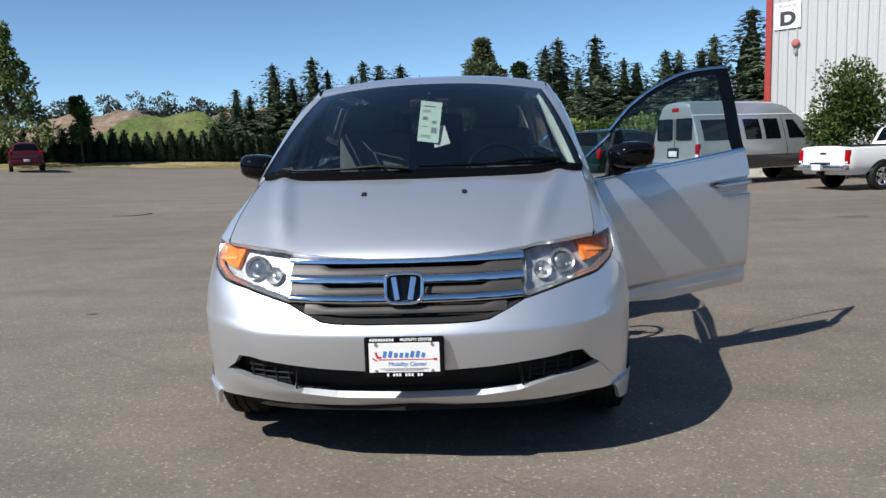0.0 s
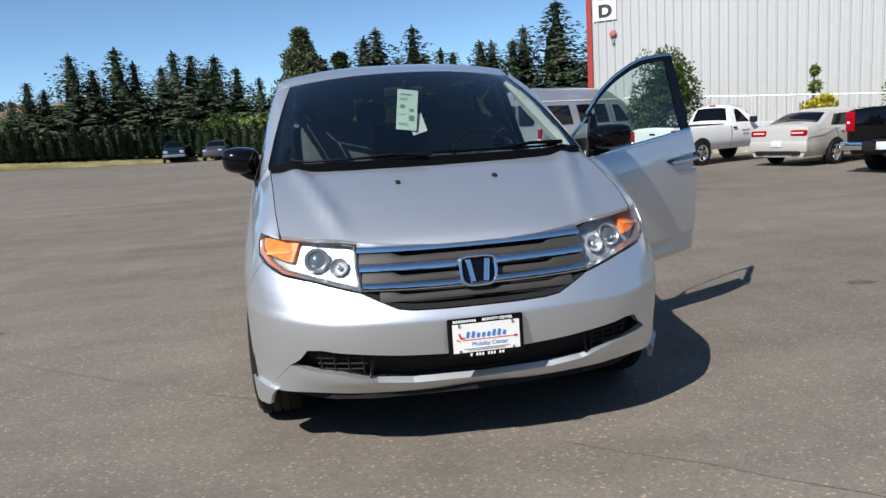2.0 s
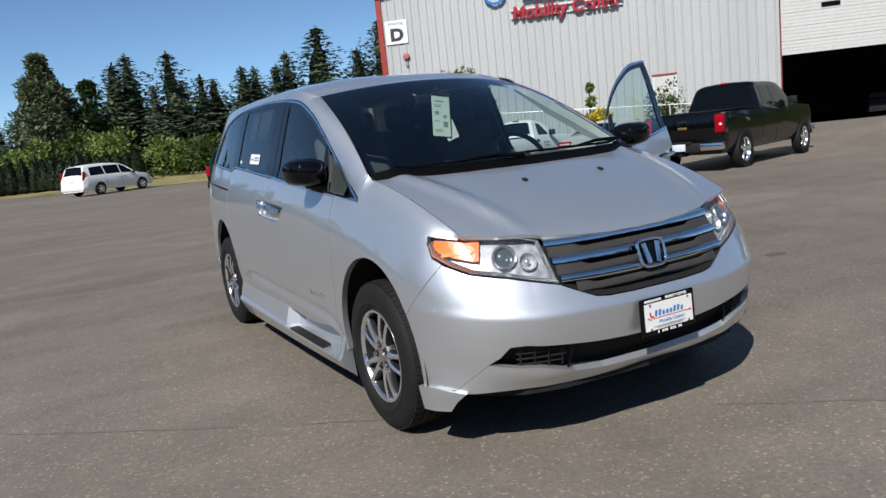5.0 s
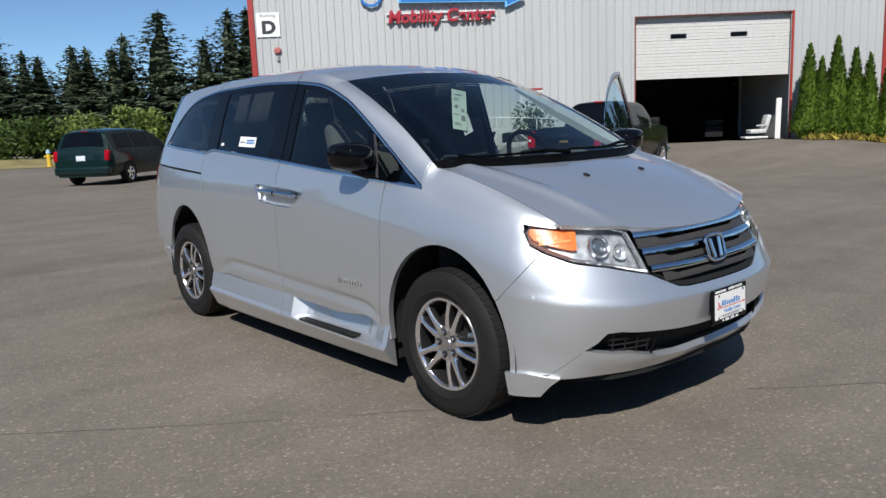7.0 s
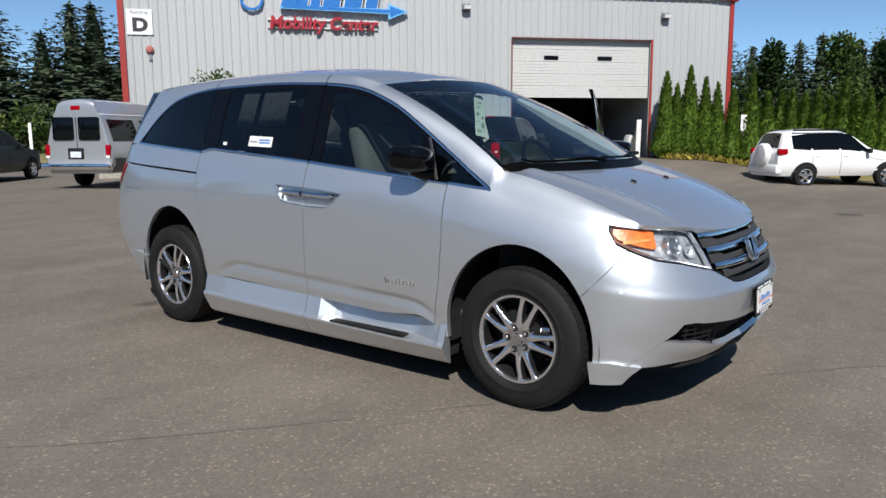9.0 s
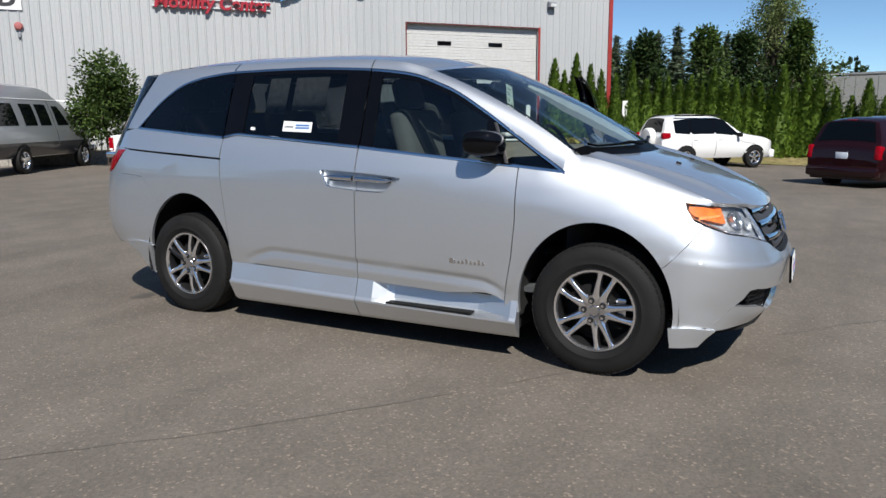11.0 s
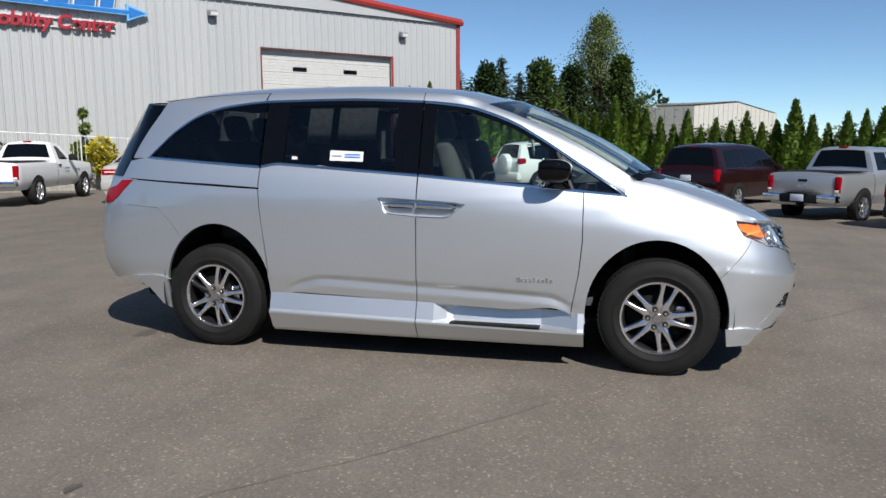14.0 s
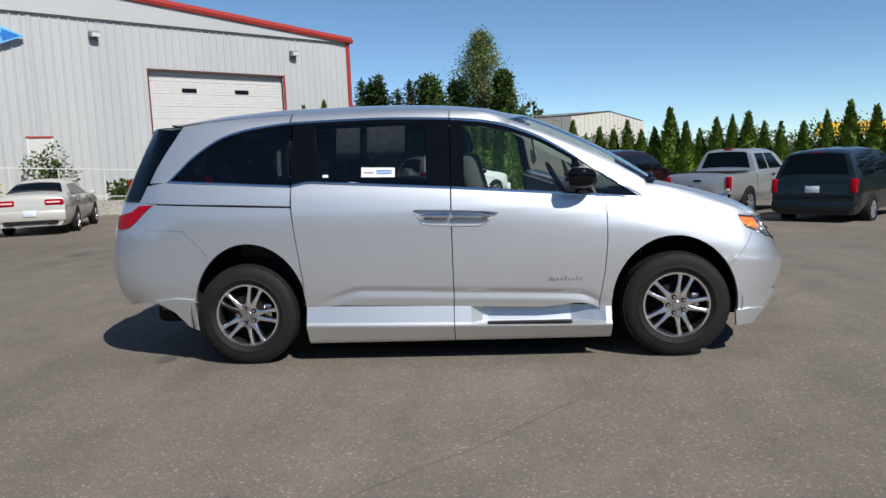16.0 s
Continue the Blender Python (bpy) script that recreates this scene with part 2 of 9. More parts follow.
def spin_profile(bm, prof, seg=40, m=None):
    """A turned shape: (axial, radius) points round the x axis."""
    rings = []
    for x, r in prof:
        if r < 1e-5:
            rings.append([bm.verts.new((x, 0, 0))])
        else:
            rings.append([bm.verts.new((x, r * math.cos(k * math.tau / seg), r * math.sin(k * math.tau / seg))) for k in range(seg)])
    made = [v for r in rings for v in r]
    for a, b in zip(rings, rings[1:]):
        for k in range(seg):
            k2 = (k + 1) % seg
            if len(a) == 1 and len(b) == 1:
                continue
            if len(a) == 1:
                bm.faces.new((a[0], b[k2], b[k]))
            elif len(b) == 1:
                bm.faces.new((a[k], a[k2], b[0]))
            else:
                bm.faces.new((a[k], a[k2], b[k2], b[k]))
    if m is not None:
        bmesh.ops.transform(bm, matrix=m, verts=made)
    return made


def text_mesh(body, size, extrude, material, m, parent=None, name="lettering", label="", squeeze=1.0, shear=0.0, align='CENTER', bold=0.0):
    cu = bpy.data.curves.new(name, 'FONT')
    cu.body = body
    cu.size = size
    cu.extrude = extrude
    cu.shear = shear
    cu.offset = bold
    cu.align_x = align
    cu.align_y = 'CENTER'
    tmp = new("tmp", cu)
    bpy.context.view_layer.update()
    me = bpy.data.meshes.new_from_object(tmp.evaluated_get(bpy.context.evaluated_depsgraph_get()))
    bpy.data.objects.remove(tmp)
    me.transform(m @ Matrix.Diagonal((squeeze, 1, 1, 1)))
    me.materials.clear()
    return link_mesh(name, me, material, parent, label)


def interp(x, table):
    xs = [a for a, b in table]
    ys = [b for a, b in table]
    return float(np.interp(x, xs, ys))


def spline(table, n=12):
    """A finer table through the same points, without corners."""
    xs = np.array([a for a, b in table], float)
    ys = np.array([b for a, b in table], float)
    d = np.diff(ys) / np.diff(xs)
    tg = np.zeros_like(xs)
    tg[1:-1] = np.where(d[:-1] * d[1:] > 0, 2 * d[:-1] * d[1:] / np.where(d[:-1] + d[1:] == 0, 1, d[:-1] + d[1:]), 0)
    tg[0], tg[-1] = d[0], d[-1]
    out = []
    for i in range(len(xs) - 1):
        h = xs[i + 1] - xs[i]
        for k in range(n):
            s = k / n
            v = (2 * s**3 - 3 * s**2 + 1) * ys[i] + (s**3 - 2 * s**2 + s) * h * tg[i] + (-2 * s**3 + 3 * s**2) * ys[i + 1] + (s**3 - s**2) * h * tg[i + 1]
            out.append((xs[i] + s * h, v))
    out.append((xs[-1], ys[-1]))
    return out

# ---- the lot ----
def ground_z(x, y):
    """The lot falls gently to one side and rises to the other."""
    u = 0.757 * x - 0.653 * y
    a = max(-0.024 * math.log1p(math.exp(min(30.0, (u - 3) / 1.5))) * 1.5, -0.42)
    w = max(0.0, -x - 5)
    b = 0.0016 * w * w if w < 22 else 0.774 + 0.02 * (w - 22)
    return a + min(b, 1.6)


def sheet(name, xs, ys, zf, material, label, category):
    verts = [(x, y, zf(x, y)) for y in ys for x in xs]
    n = len(xs)
    faces = [(j * n + i, j * n + i + 1, (j + 1) * n + i + 1, (j + 1) * n + i) for j in range(len(ys) - 1) for i in range(n - 1)]
    ob = raw(name, verts, faces, material, smooth=180)
    return tagged(ob, label, category, kind="structure")


def axis_steps(near, far, step):
    out = list(np.arange(-near, near + 0.01, step))
    d = near
    while d < far:
        d *= 1.35
        out = [-d] + out + [d]
    return [float(v) for v in out]


FAC_A = Vector((10.8, 22.85, 0))
FAC_D = Vector((0.75722, -0.65316, 0))
FAC_N = Vector((-0.65316, -0.75722, 0))
FLOOR_Z = 0.43


def fac(s, out, z):
    """A point of the big building's front: along it, out from it, height."""
    return FAC_A + FAC_D * s + FAC_N * out + Vector((0, 0, z))


def lot_z(x, y):
    """Ground with the ramp up to the garage."""
    z = ground_z(x, y)
    p = Vector((x, y, 0)) - FAC_A
    s, o = p.dot(FAC_D), p.dot(FAC_N)
    side = max(0.0, 1 - max(0.0, 12.6 - s) / 0.5) if s < 20.5 else max(0.0, 1 - (s - 20.5) / 5.0)
    if o < 9 and side > 0:
        k = min(1.0, max(0.0, (9 - o) / 8.0))
        k = k * k * (3 - 2 * k)
        z += (FLOOR_Z - z) * k * side
    return z


GX = axis_steps(46, 1800, 1.0)
ground = sheet("ground", GX, GX, lot_z, M["asphalt"], "worn grey-brown asphalt car park with fine gravel chips", "ground")

M["grass"] = patchy("dry grass", [(0.13, 0.13, 0.045), (0.26, 0.215, 0.095), (0.36, 0.29, 0.155)], 0.35, 6.0, bump=0.8, bscale=18)
M["field"] = patchy("rough field", [(0.06, 0.09, 0.025), (0.10, 0.135, 0.04), (0.16, 0.15, 0.065)], 0.12, 1.5, bump=0.8, bscale=6)
M["dirt"] = patchy("bare dirt", [(0.15, 0.11, 0.078), (0.21, 0.155, 0.112), (0.27, 0.205, 0.155)], 0.15, 1.2, bump=0.8, bscale=3)


def verge(name, edge, depth_dir, depth, lift, material, label, steps=8):
    """A strip of ground behind the edge line, laid on the lot."""
    pts = []
    for (a, b) in zip(edge, edge[1:]):
        n = max(2, int((Vector(b) - Vector(a)).length / 1.5))
        for k in range(n):
            pts.append(Vector(a).lerp(Vector(b), k / n))
    pts.append(Vector(edge[-1]))
    d = Vector(depth_dir)
    verts, n = [], steps + 1
    for i, p in enumerate(pts):
        wob = 0.35 * noise.noise(Vector((p.x * 0.4, p.y * 0.4, 3)))
        for k in range(n):
            q = p + d * (depth * k / steps + (wob if k == 0 else 0))
            bump_z = 0.10 * noise.noise(Vector((q.x * 0.35, q.y * 0.35, 7))) + 0.12
            verts.append((q.x, q.y, lot_z(q.x, q.y) + (0.012 if k == 0 else lift + max(0.02, bump_z))))
    faces = [(i * n + k, i * n + k + 1, (i + 1) * n + k + 1, (i + 1) * n + k) for i in range(len(pts) - 1) for k in range(steps)]
    ob = raw(name, verts, faces, material, smooth=180)
    return tagged(ob, label, "grass", kind="structure")


# ---- the big metal building ----
def corrugated(name):
    m, nt, b = mat_base(name)
    f1 = noise_fac(nt, 0.5, 4.0, stretch=(1, 1, 0.12))
    f2 = noise_fac(nt, 12.0, 5.0)
    c1 = ramp(nt, f1, [(0.3, (0.42, 0.43, 0.43)), (0.7, (0.475, 0.48, 0.475))])
    c2 = ramp(nt, f2, [(0.3, (0.95, 0.95, 0.95)), (0.7, (1.0, 1.0, 1.0))])
    nt.links.new(mix_rgb(nt, 1.0, c1, c2, 'MULTIPLY'), b.inputs["Base Color"])
    b.inputs["Roughness"].default_value = 0.5
    return m


M["siding"] = corrugated("painted steel siding")
M["red_trim"] = plain("red steel trim", (0.32, 0.035, 0.028), 0.45, var=0.15)
M["door_white"] = plain("off-white door", (0.56, 0.555, 0.53), 0.5, var=0.06)
M["concrete"] = patchy("concrete", [(0.30, 0.28, 0.25), (0.36, 0.34, 0.30), (0.42, 0.39, 0.35)], 1.5, 14.0, bump=0.4, bscale=60)
# wall colour darkened to carry the dimness inside the garage
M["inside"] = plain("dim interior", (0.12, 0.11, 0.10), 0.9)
M["galv"] = plain("white rail", (0.7, 0.7, 0.68), 0.4, 0.2)
S0, S1, SR = -0.75, 22.85, 11.0
GA, GB, GZ = 13.5, 19.3, 5.08


def eave(s):
    return 7.66 - 0.079 * abs(s - SR)


building = tagged(empty("warehouse", fac(0, 0, 0)), "large white corrugated steel warehouse with red trim", "building")
BASE = FAC_A


def wall_panels():
    """Ribbed steel sheets: a rib every 0.3 m, with the garage cut out."""
    bm = bmesh.new()
    pitch, s = 0.305, S0
    while s < S1 - 0.01:
        e = min(s + pitch, S1)
        prof = [(s, 0.0), (s + 0.025, 0.032), (s + 0.06, 0.032), (s + 0.085, 0.0), (s + 0.18, 0.0), (s + 0.19, 0.006), (s + 0.20, 0.006), (s + 0.21, 0.0), (e, 0.0)]
        for (a, oa), (b2, ob_) in zip(prof, prof[1:]):
            if b2 > S1:
                break
            mid = (a + b2) / 2
            lows = [(FLOOR_Z - 0.6)] if not (GA < mid < GB) else [GZ]
            for lo in lows:
                p = [fac(a, oa, lo), fac(b2, ob_, lo), fac(b2, ob_, eave(b2)), fac(a, oa, eave(a))]
                bm.faces.new([bm.verts.new(q - BASE) for q in p])
        s = e
    bmesh.ops.remove_doubles(bm, verts=bm.verts, dist=0.001)
    return bm


part("wall", wall_panels(), M["siding"], building, "white vertically ribbed steel siding")


def slab(bm, s0, s1, o0, o1, z0, z1, z1b=None):
    z1b = z1 if z1b is None else z1b
    v = [bm.verts.new(fac(s, o, z) - BASE) for s, o, z in ((s0, o0, z0), (s1, o0, z0), (s1, o1, z0), (s0, o1, z0), (s0, o0, z1), (s1, o0, z1b), (s1, o1, z1b), (s0, o1, z1))]
    for q in ((0, 1, 2, 3), (4, 5, 6, 7), (0, 1, 5, 4), (1, 2, 6, 5), (2, 3, 7, 6), (3, 0, 4, 7)):
        bm.faces.new([v[i] for i in q])


def bpart(name, mat, args, label=""):
    bm = bmesh.new()
    for a in args:
        slab(bm, *a)
    return part(name, bm, mat, building, label)


DEEP = -26.0
bpart("side_wall", M["siding"], [(S0, S0 + 0.1, -0.01, DEEP, -0.4, eave(S0))])
bpart("side_wall", M["siding"], [(S1 - 0.1, S1, -0.01, DEEP, -0.4, eave(S1))])
bpart("back_wall", M["siding"], [(S0, S1, DEEP, DEEP - 0.1, -0.4, 6.7)])
bpart("roof", M["siding"], [(S0 - 0.1, SR, 0.12, DEEP - 0.1, eave(S0), eave(S0) + 0.06, eave(SR) + 0.06)])
bpart("roof", M["siding"], [(SR, S1 + 0.1, 0.12, DEEP - 0.1, eave(S1), eave(SR) + 0.06, eave(S1) + 0.06)])
bpart("corner_trim", M["red_trim"], [(S0 - 0.06, S0 + 0.14, 0.033, 0.075, -0.1, eave(S0))], "red steel corner trim")
bpart("corner_trim", M["red_trim"], [(S1 - 0.12, S1 + 0.06, 0.033, 0.075, -0.1, eave(S1))], "red steel corner trim")


def rake(s0, s1):
    bm = bmesh.new()
    v = []
    for s in (s0, s1):
        for o, dz in ((0.12, -0.02), (0.20, -0.02), (0.24, 0.10), (0.12, 0.26), (-0.1, 0.26), (-0.1, -0.02)):
            v.append(bm.verts.new(fac(s, o, eave(min(max(s, S0), S1)) + dz) - BASE))
    for k in range(6):
        bm.faces.new((v[k], v[(k + 1) % 6], v[6 + (k + 1) % 6], v[6 + k]))
    bm.faces.new(v[:6])
    bm.faces.new(v[6:])
    return bm


part("rake_trim", rake(S0 - 0.12, SR), M["red_trim"], building, "red roof edge trim")
part("rake_trim", rake(SR, S1 + 0.16), M["red_trim"], building, "red roof edge trim")
# panel seam and a pale patch on the siding
bpart("seam_strip", M["siding"], [(9.55, 9.62, 0.0, 0.036, 0.0, eave(9.6))])
# garage opening, partly raised door
bpart("garage_trim", M["red_trim"], [(GB, GB + 0.085, 0.034, 0.06, FLOOR_Z, GZ + 0.06)], "red steel door jamb")
M["rust_jamb"] = plain("dark red jamb", (0.14, 0.02, 0.018), 0.5, var=0.2)
bpart("garage_trim", M["rust_jamb"], [(GA - 0.045, GA, 0.034, 0.05, FLOOR_Z, GZ + 0.05)], "thin red steel door jamb")
M["rust"] = plain("dark red flashing", (0.10, 0.018, 0.016), 0.5, var=0.2)
bpart("garage_trim", M["rust"], [(GA, GB, 0.034, 0.05, GZ, GZ + 0.045)])
DOOR_LOW = 2.84
for i in range(5):
    z0 = DOOR_LOW + i * (GZ + 0.1 - DOOR_LOW) / 5
    z1 = DOOR_LOW + (i + 1) * (GZ + 0.1 - DOOR_LOW) / 5 - 0.008
    bm = bmesh.new()
    n, prof = 4, [(z0, -0.22)]
    for k in range(n):
        a, b2 = z0 + (z1 - z0) * k / n, z0 + (z1 - z0) * (k + 1) / n
        prof += [(a + 0.004, -0.17), (b2 - 0.016, -0.17), (b2 - 0.012, -0.180), (b2, -0.180)]
    prof.append((z1, -0.22))
    ends = [[bm.verts.new(fac(s, o, z) - BASE) for z, o in prof] for s in (GA - 0.05, GB + 0.05)]
    for k in range(len(prof) - 1):
        bm.faces.new((ends[0][k], ends[1][k], ends[1][k + 1], ends[0][k + 1]))
    sec = part("door_section", bm, M["door_white"], building, "white sectional garage door panel")
    if i == 3:
        for wa, wb in ((14.85, 15.45), (17.1, 17.72)):
            bm = bmesh.new()
            slab(bm, wa, wb, -0.17, -0.155, z0 + 0.06, z0 + 0.22)
            fr = part("window_frame", bm, M["black"], sec)
            bm = bmesh.new()
            slab(bm, wa + 0.03, wb - 0.03, -0.155, -0.151, z0 + 0.08, z0 + 0.20)
            part("window_pane", bm, M["black_gloss"], sec)
# interior: floor, partition, back
bpart("interior_floor", M["concrete"], [(S0 + 0.1, S1 - 0.1, -0.02, DEEP, FLOOR_Z - 0.1, FLOOR_Z)])
M["grey_board"] = plain("grey wallboard", (0.42, 0.42, 0.40), 0.8, var=0.1)
bpart("partition", M["grey_board"], [(GB + 0.12, GB + 0.6, -5.0, -5.15, FLOOR_Z, 4.4), (GB + 0.20, GB + 0.35, -0.25, -5.0, FLOOR_Z, 4.4)])
# side and back walls, their unlit look put into the colour
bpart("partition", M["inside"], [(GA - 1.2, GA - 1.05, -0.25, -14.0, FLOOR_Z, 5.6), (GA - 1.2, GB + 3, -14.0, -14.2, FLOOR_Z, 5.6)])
# staff door behind the rail
bpart("entry_door", M["door_white"], [(9.22, 9.92, 0.034, 0.06, FLOOR_Z, 2.62)], "white steel entry door")
bpart("door_trim", M["red_trim"], [(9.14, 10.0, 0.034, 0.085, 2.62, 2.68)])
bpart("door_frame", M["galv"], [(9.14, 9.22, 0.034, 0.07, FLOOR_Z, 2.62), (9.92, 10.0, 0.034, 0.07, FLOOR_Z, 2.62)])


def floodlight(s, z):
    lamp = tagged(empty("wall_lamp", fac(s, 0.03, z)), "grey boxed floodlight fixed to the siding", "lamp", "wall lamps")
    bm = bmesh.new()
    box(bm, (0.34, 0.22, 0.2), Matrix.Rotation(-0.85, 4, 'Z') @ pose(0, -0.16, 0.02, 18), 0.02)
    part("housing", bm, M["ink_grey"], lamp)
    bm = bmesh.new()
    box(bm, (0.26, 0.012, 0.13), Matrix.Rotation(-0.711, 4, 'Z') @ pose(0, -0.275, -0.02, 18))
    part("lens", bm, M["white"], lamp)
    bm = bmesh.new()
    box(bm, (0.16, 0.08, 0.12), Matrix.Rotation(-0.711, 4, 'Z') @ pose(0, -0.03, -0.12))
    part("bracket", bm, M["ink_grey"], lamp)


floodlight(11.65, 6.17)
floodlight(19.85, 6.05)
FROT = Matrix(((FAC_D.x, 0, FAC_N.x, 0), (FAC_D.y, 0, FAC_N.y, 0), (0, 1, 0, 0), (0, 0, 0, 1)))


def on_wall(s, out, z):
    return Matrix.Translation(fac(s, out, z)) @ FROT


# "Building D" plate
sign = tagged(empty("building_sign"), "white square sign with the letter D on siding", "sign")
bm = bmesh.new()
box(bm, (0.86, 0.87, 0.02), on_wall(-0.10, 0.05, 5.36), 0.004)
part("board", bm, M["white"], sign)
text_mesh("D", 0.60, 0.003, M["ink"], on_wall(-0.09, 0.063, 5.24), sign, "letter", bold=0.032, squeeze=1.15)
text_mesh("Building", 0.155, 0.002, M["ink_grey"], on_wall(-0.10, 0.063, 5.68), sign, "lettering", squeeze=1.2, bold=0.002)
# fire bell
bell = tagged(empty("alarm_bell"), "small red fire alarm bell on siding", "alarm")
bm = bmesh.new()
spin_profile(bm, [(0.0, 0.13), (0.05, 0.13), (0.09, 0.09), (0.10, 0.0)], 20, on_wall(0.19, 0.035, 4.42) @ pose(0, 0, 0, 0, -90, 0))
M["bell"] = plain("faded red enamel", (0.42, 0.13, 0.12), 0.45)
part("gong", bm, M["bell"], bell)
bm = bmesh.new()
box(bm, (0.10, 0.16, 0.08), on_wall(0.19, 0.07, 4.14), 0.01)
part("strobe", bm, M["ink_grey"], bell)

# roof-mounted sign: arrow band and cut letters
M["sign_blue"] = plain("blue sign face", (0.025, 0.17, 0.50), 0.35)
M["sign_sky"] = plain("light blue sign edge", (0.16, 0.45, 0.80), 0.35)
M["sign_red"] = plain("red sign letters", (0.36, 0.018, 0.03), 0.4)
wordsign = tagged(empty("shop_sign"), "blue and red raised letter sign with an arrow", "sign")


def flat_shape(name, pts, depth, m, mat):
    bm = bmesh.new()
    a = [bm.verts.new((x, y, 0)) for x, y in pts]
    b2 = [bm.verts.new((x, y, depth)) for x, y in pts]
    bm.faces.new(a[::-1])
    bm.faces.new(b2)
    for k in range(len(pts)):
        bm.faces.new((a[k], a[(k + 1) % len(pts)], b2[(k + 1) % len(pts)], b2[k]))
    bmesh.ops.transform(bm, matrix=m, verts=bm.verts)
    return part(name, bm, mat, wordsign)


W = on_wall(6.3, 0.10, 5.9)
flat_shape("arrow_band", [(-1.55, 0.02), (2.35, -0.08), (2.35, -0.28), (3.08, 0.02), (2.35, 0.30), (2.35, 0.10), (-1.55, 0.16)], 0.14, W, M["sign_sky"])
flat_shape("arrow_face", [(-1.45, 0.05), (2.42, -0.04), (2.42, -0.18), (2.95, 0.02), (2.42, 0.20), (2.42, 0.07), (-1.45, 0.13)], 0.012, W @ pose(0, 0, 0.14), M["sign_blue"])
for k, (x, h, w) in enumerate([(-1.55, 1.1, 0.62), (-0.95, 1.15, 0.34), (-0.50, 0.78, 0.34), (-0.05, 0.80, 0.40), (0.35, 1.15, 0.20), (0.72, 0.76, 0.40), (1.10, 1.05, 0.24), (1.50, 0.80, 0.42)]):
    shape = [(x, 0.0), (x + w, 0.0), (x + w + 0.2 * h, h), (x + 0.2 * h + (0.25 if k == 0 else 0), h)]
    flat_shape("sign_edge", [(p - 0.03 if i in (0, 3) else p + 0.03, q - 0.03 if i < 2 else q + 0.03) for i, (p, q) in enumerate(shape)], 0.06, on_wall(6.3, 0.16, 6.02), M["white"])
    flat_shape("sign_block", shape, 0.03, on_wall(6.3, 0.222, 6.02), M["sign_blue"])
text_mesh("Mobility Center", 0.62, 0.05, M["sign_red"], on_wall(6.28, 0.13, 5.42), wordsign, "word", squeeze=0.98, shear=0.15, bold=0.018)
bm = bmesh.new()
for zz in (5.28, 5.56):
    box(bm, (4.0, 0.05, 0.05), on_wall(6.28, 0.06, zz))
part("raceway", bm, M["galv"], wordsign)
# round emblem in front of the words
bm = bmesh.new()
spin_profile(bm, [(0, 0.42), (0.06, 0.42), (0.06, 0.33), (0, 0.33), (0, 0.42)], 28, on_wall(3.75, 0.1, 6.25) @ pose(0, 0, 0, 0, -90, 0))
part("emblem_ring", bm, M["sign_blue"], wordsign)

# retaining wall with rail
wall_r = tagged(empty("retaining_wall", (0, 0, 0)), "low grey concrete retaining wall beside the warehouse", "wall", kind="structure")
bm = bmesh.new()
for i in range(12):
    a, b2 = -1.4 + i * 1.165, -1.4 + (i + 1) * 1.165 - 0.012
    slab(bm, a, b2, 1.75, 1.5, -0.5, FLOOR_Z)
bmesh.ops.translate(bm, vec=BASE, verts=bm.verts)
part("wall_body", bm, M["concrete"], wall_r)
bm = bmesh.new()
slab(bm, S0 - 0.6, 12.55, 1.5, -0.02, -0.5, FLOOR_Z - 0.03)
bmesh.ops.translate(bm, vec=BASE, verts=bm.verts)
planter = part("planter_bed", bm, M["grass"], wall_r)
rail = tagged(empty("handrail"), "white painted metal rail on the retaining wall", "railing")
def rail_top(s_):
    return 1.80 - 0.054 * (s_ - 5.2)


bm = bmesh.new()
tube(bm, [fac(1.0, 1.62, rail_top(1.0)), fac(12.4, 1.62, rail_top(12.4))], 0.015)
part("top_rail", bm, M["galv"], rail)
bm = bmesh.new()
tube(bm, [fac(1.0, 1.62, rail_top(1.0) - 0.9), fac(12.4, 1.62, max(rail_top(12.4) - 0.9, FLOOR_Z + 0.03))], 0.014)
part("bottom_rail", bm, M["galv"], rail)
for i in range(9):
    bm = bmesh.new()
    q = 1.0 + i * 11.4 / 8
    tube(bm, [fac(q, 1.62, FLOOR_Z), fac(q, 1.62, rail_top(q))], 0.02)
    part("post", bm, M["galv"], rail)
for i in range(34):
    bm = bmesh.new()
    q = 3.0 + i * 0.12
    tube(bm, [fac(q, 1.62, FLOOR_Z + 0.1), fac(q, 1.62, rail_top(q))], 0.010, 6)
    part("baluster", bm, M["galv"], rail)

# stored van seat and a white board inside the garage
M["seat_white"] = plain("pale vinyl seat", (0.55, 0.55, 0.54), 0.6, var=0.1)
stored = tagged(empty("stored_seat", fac(GB - 0.75, -0.9, FLOOR_Z)), "pale grey van seat standing on the garage floor", "seat")
RW = Matrix.Rotation(-0.711, 4, 'Z')
for nm, dims, at, tilt in (("seat_rail", (0.9, 0.55, 0.10), (-0.15, 0, 0.06), 0), ("cushion", (0.62, 0.5, 0.16), (-0.08, 0, 0.30), 0), ("backrest", (0.16, 0.48, 0.62), (0.28, 0, 0.62), 16), ("armrest", (0.42, 0.08, 0.06), (0.0, -0.27, 0.52), 0)):
    bm = bmesh.new()
    box(bm, dims, RW @ pose(*at, 0, tilt, 0), 0.04, 2)
    part(nm, bm, M["seat_white"] if nm != "seat_rail" else M["galv"], stored, smooth=60)
board = tagged(empty("white_board", fac(GB - 0.16, -0.5, FLOOR_Z)), "white narrow board leaning by the garage jamb", "board")
bm = bmesh.new()
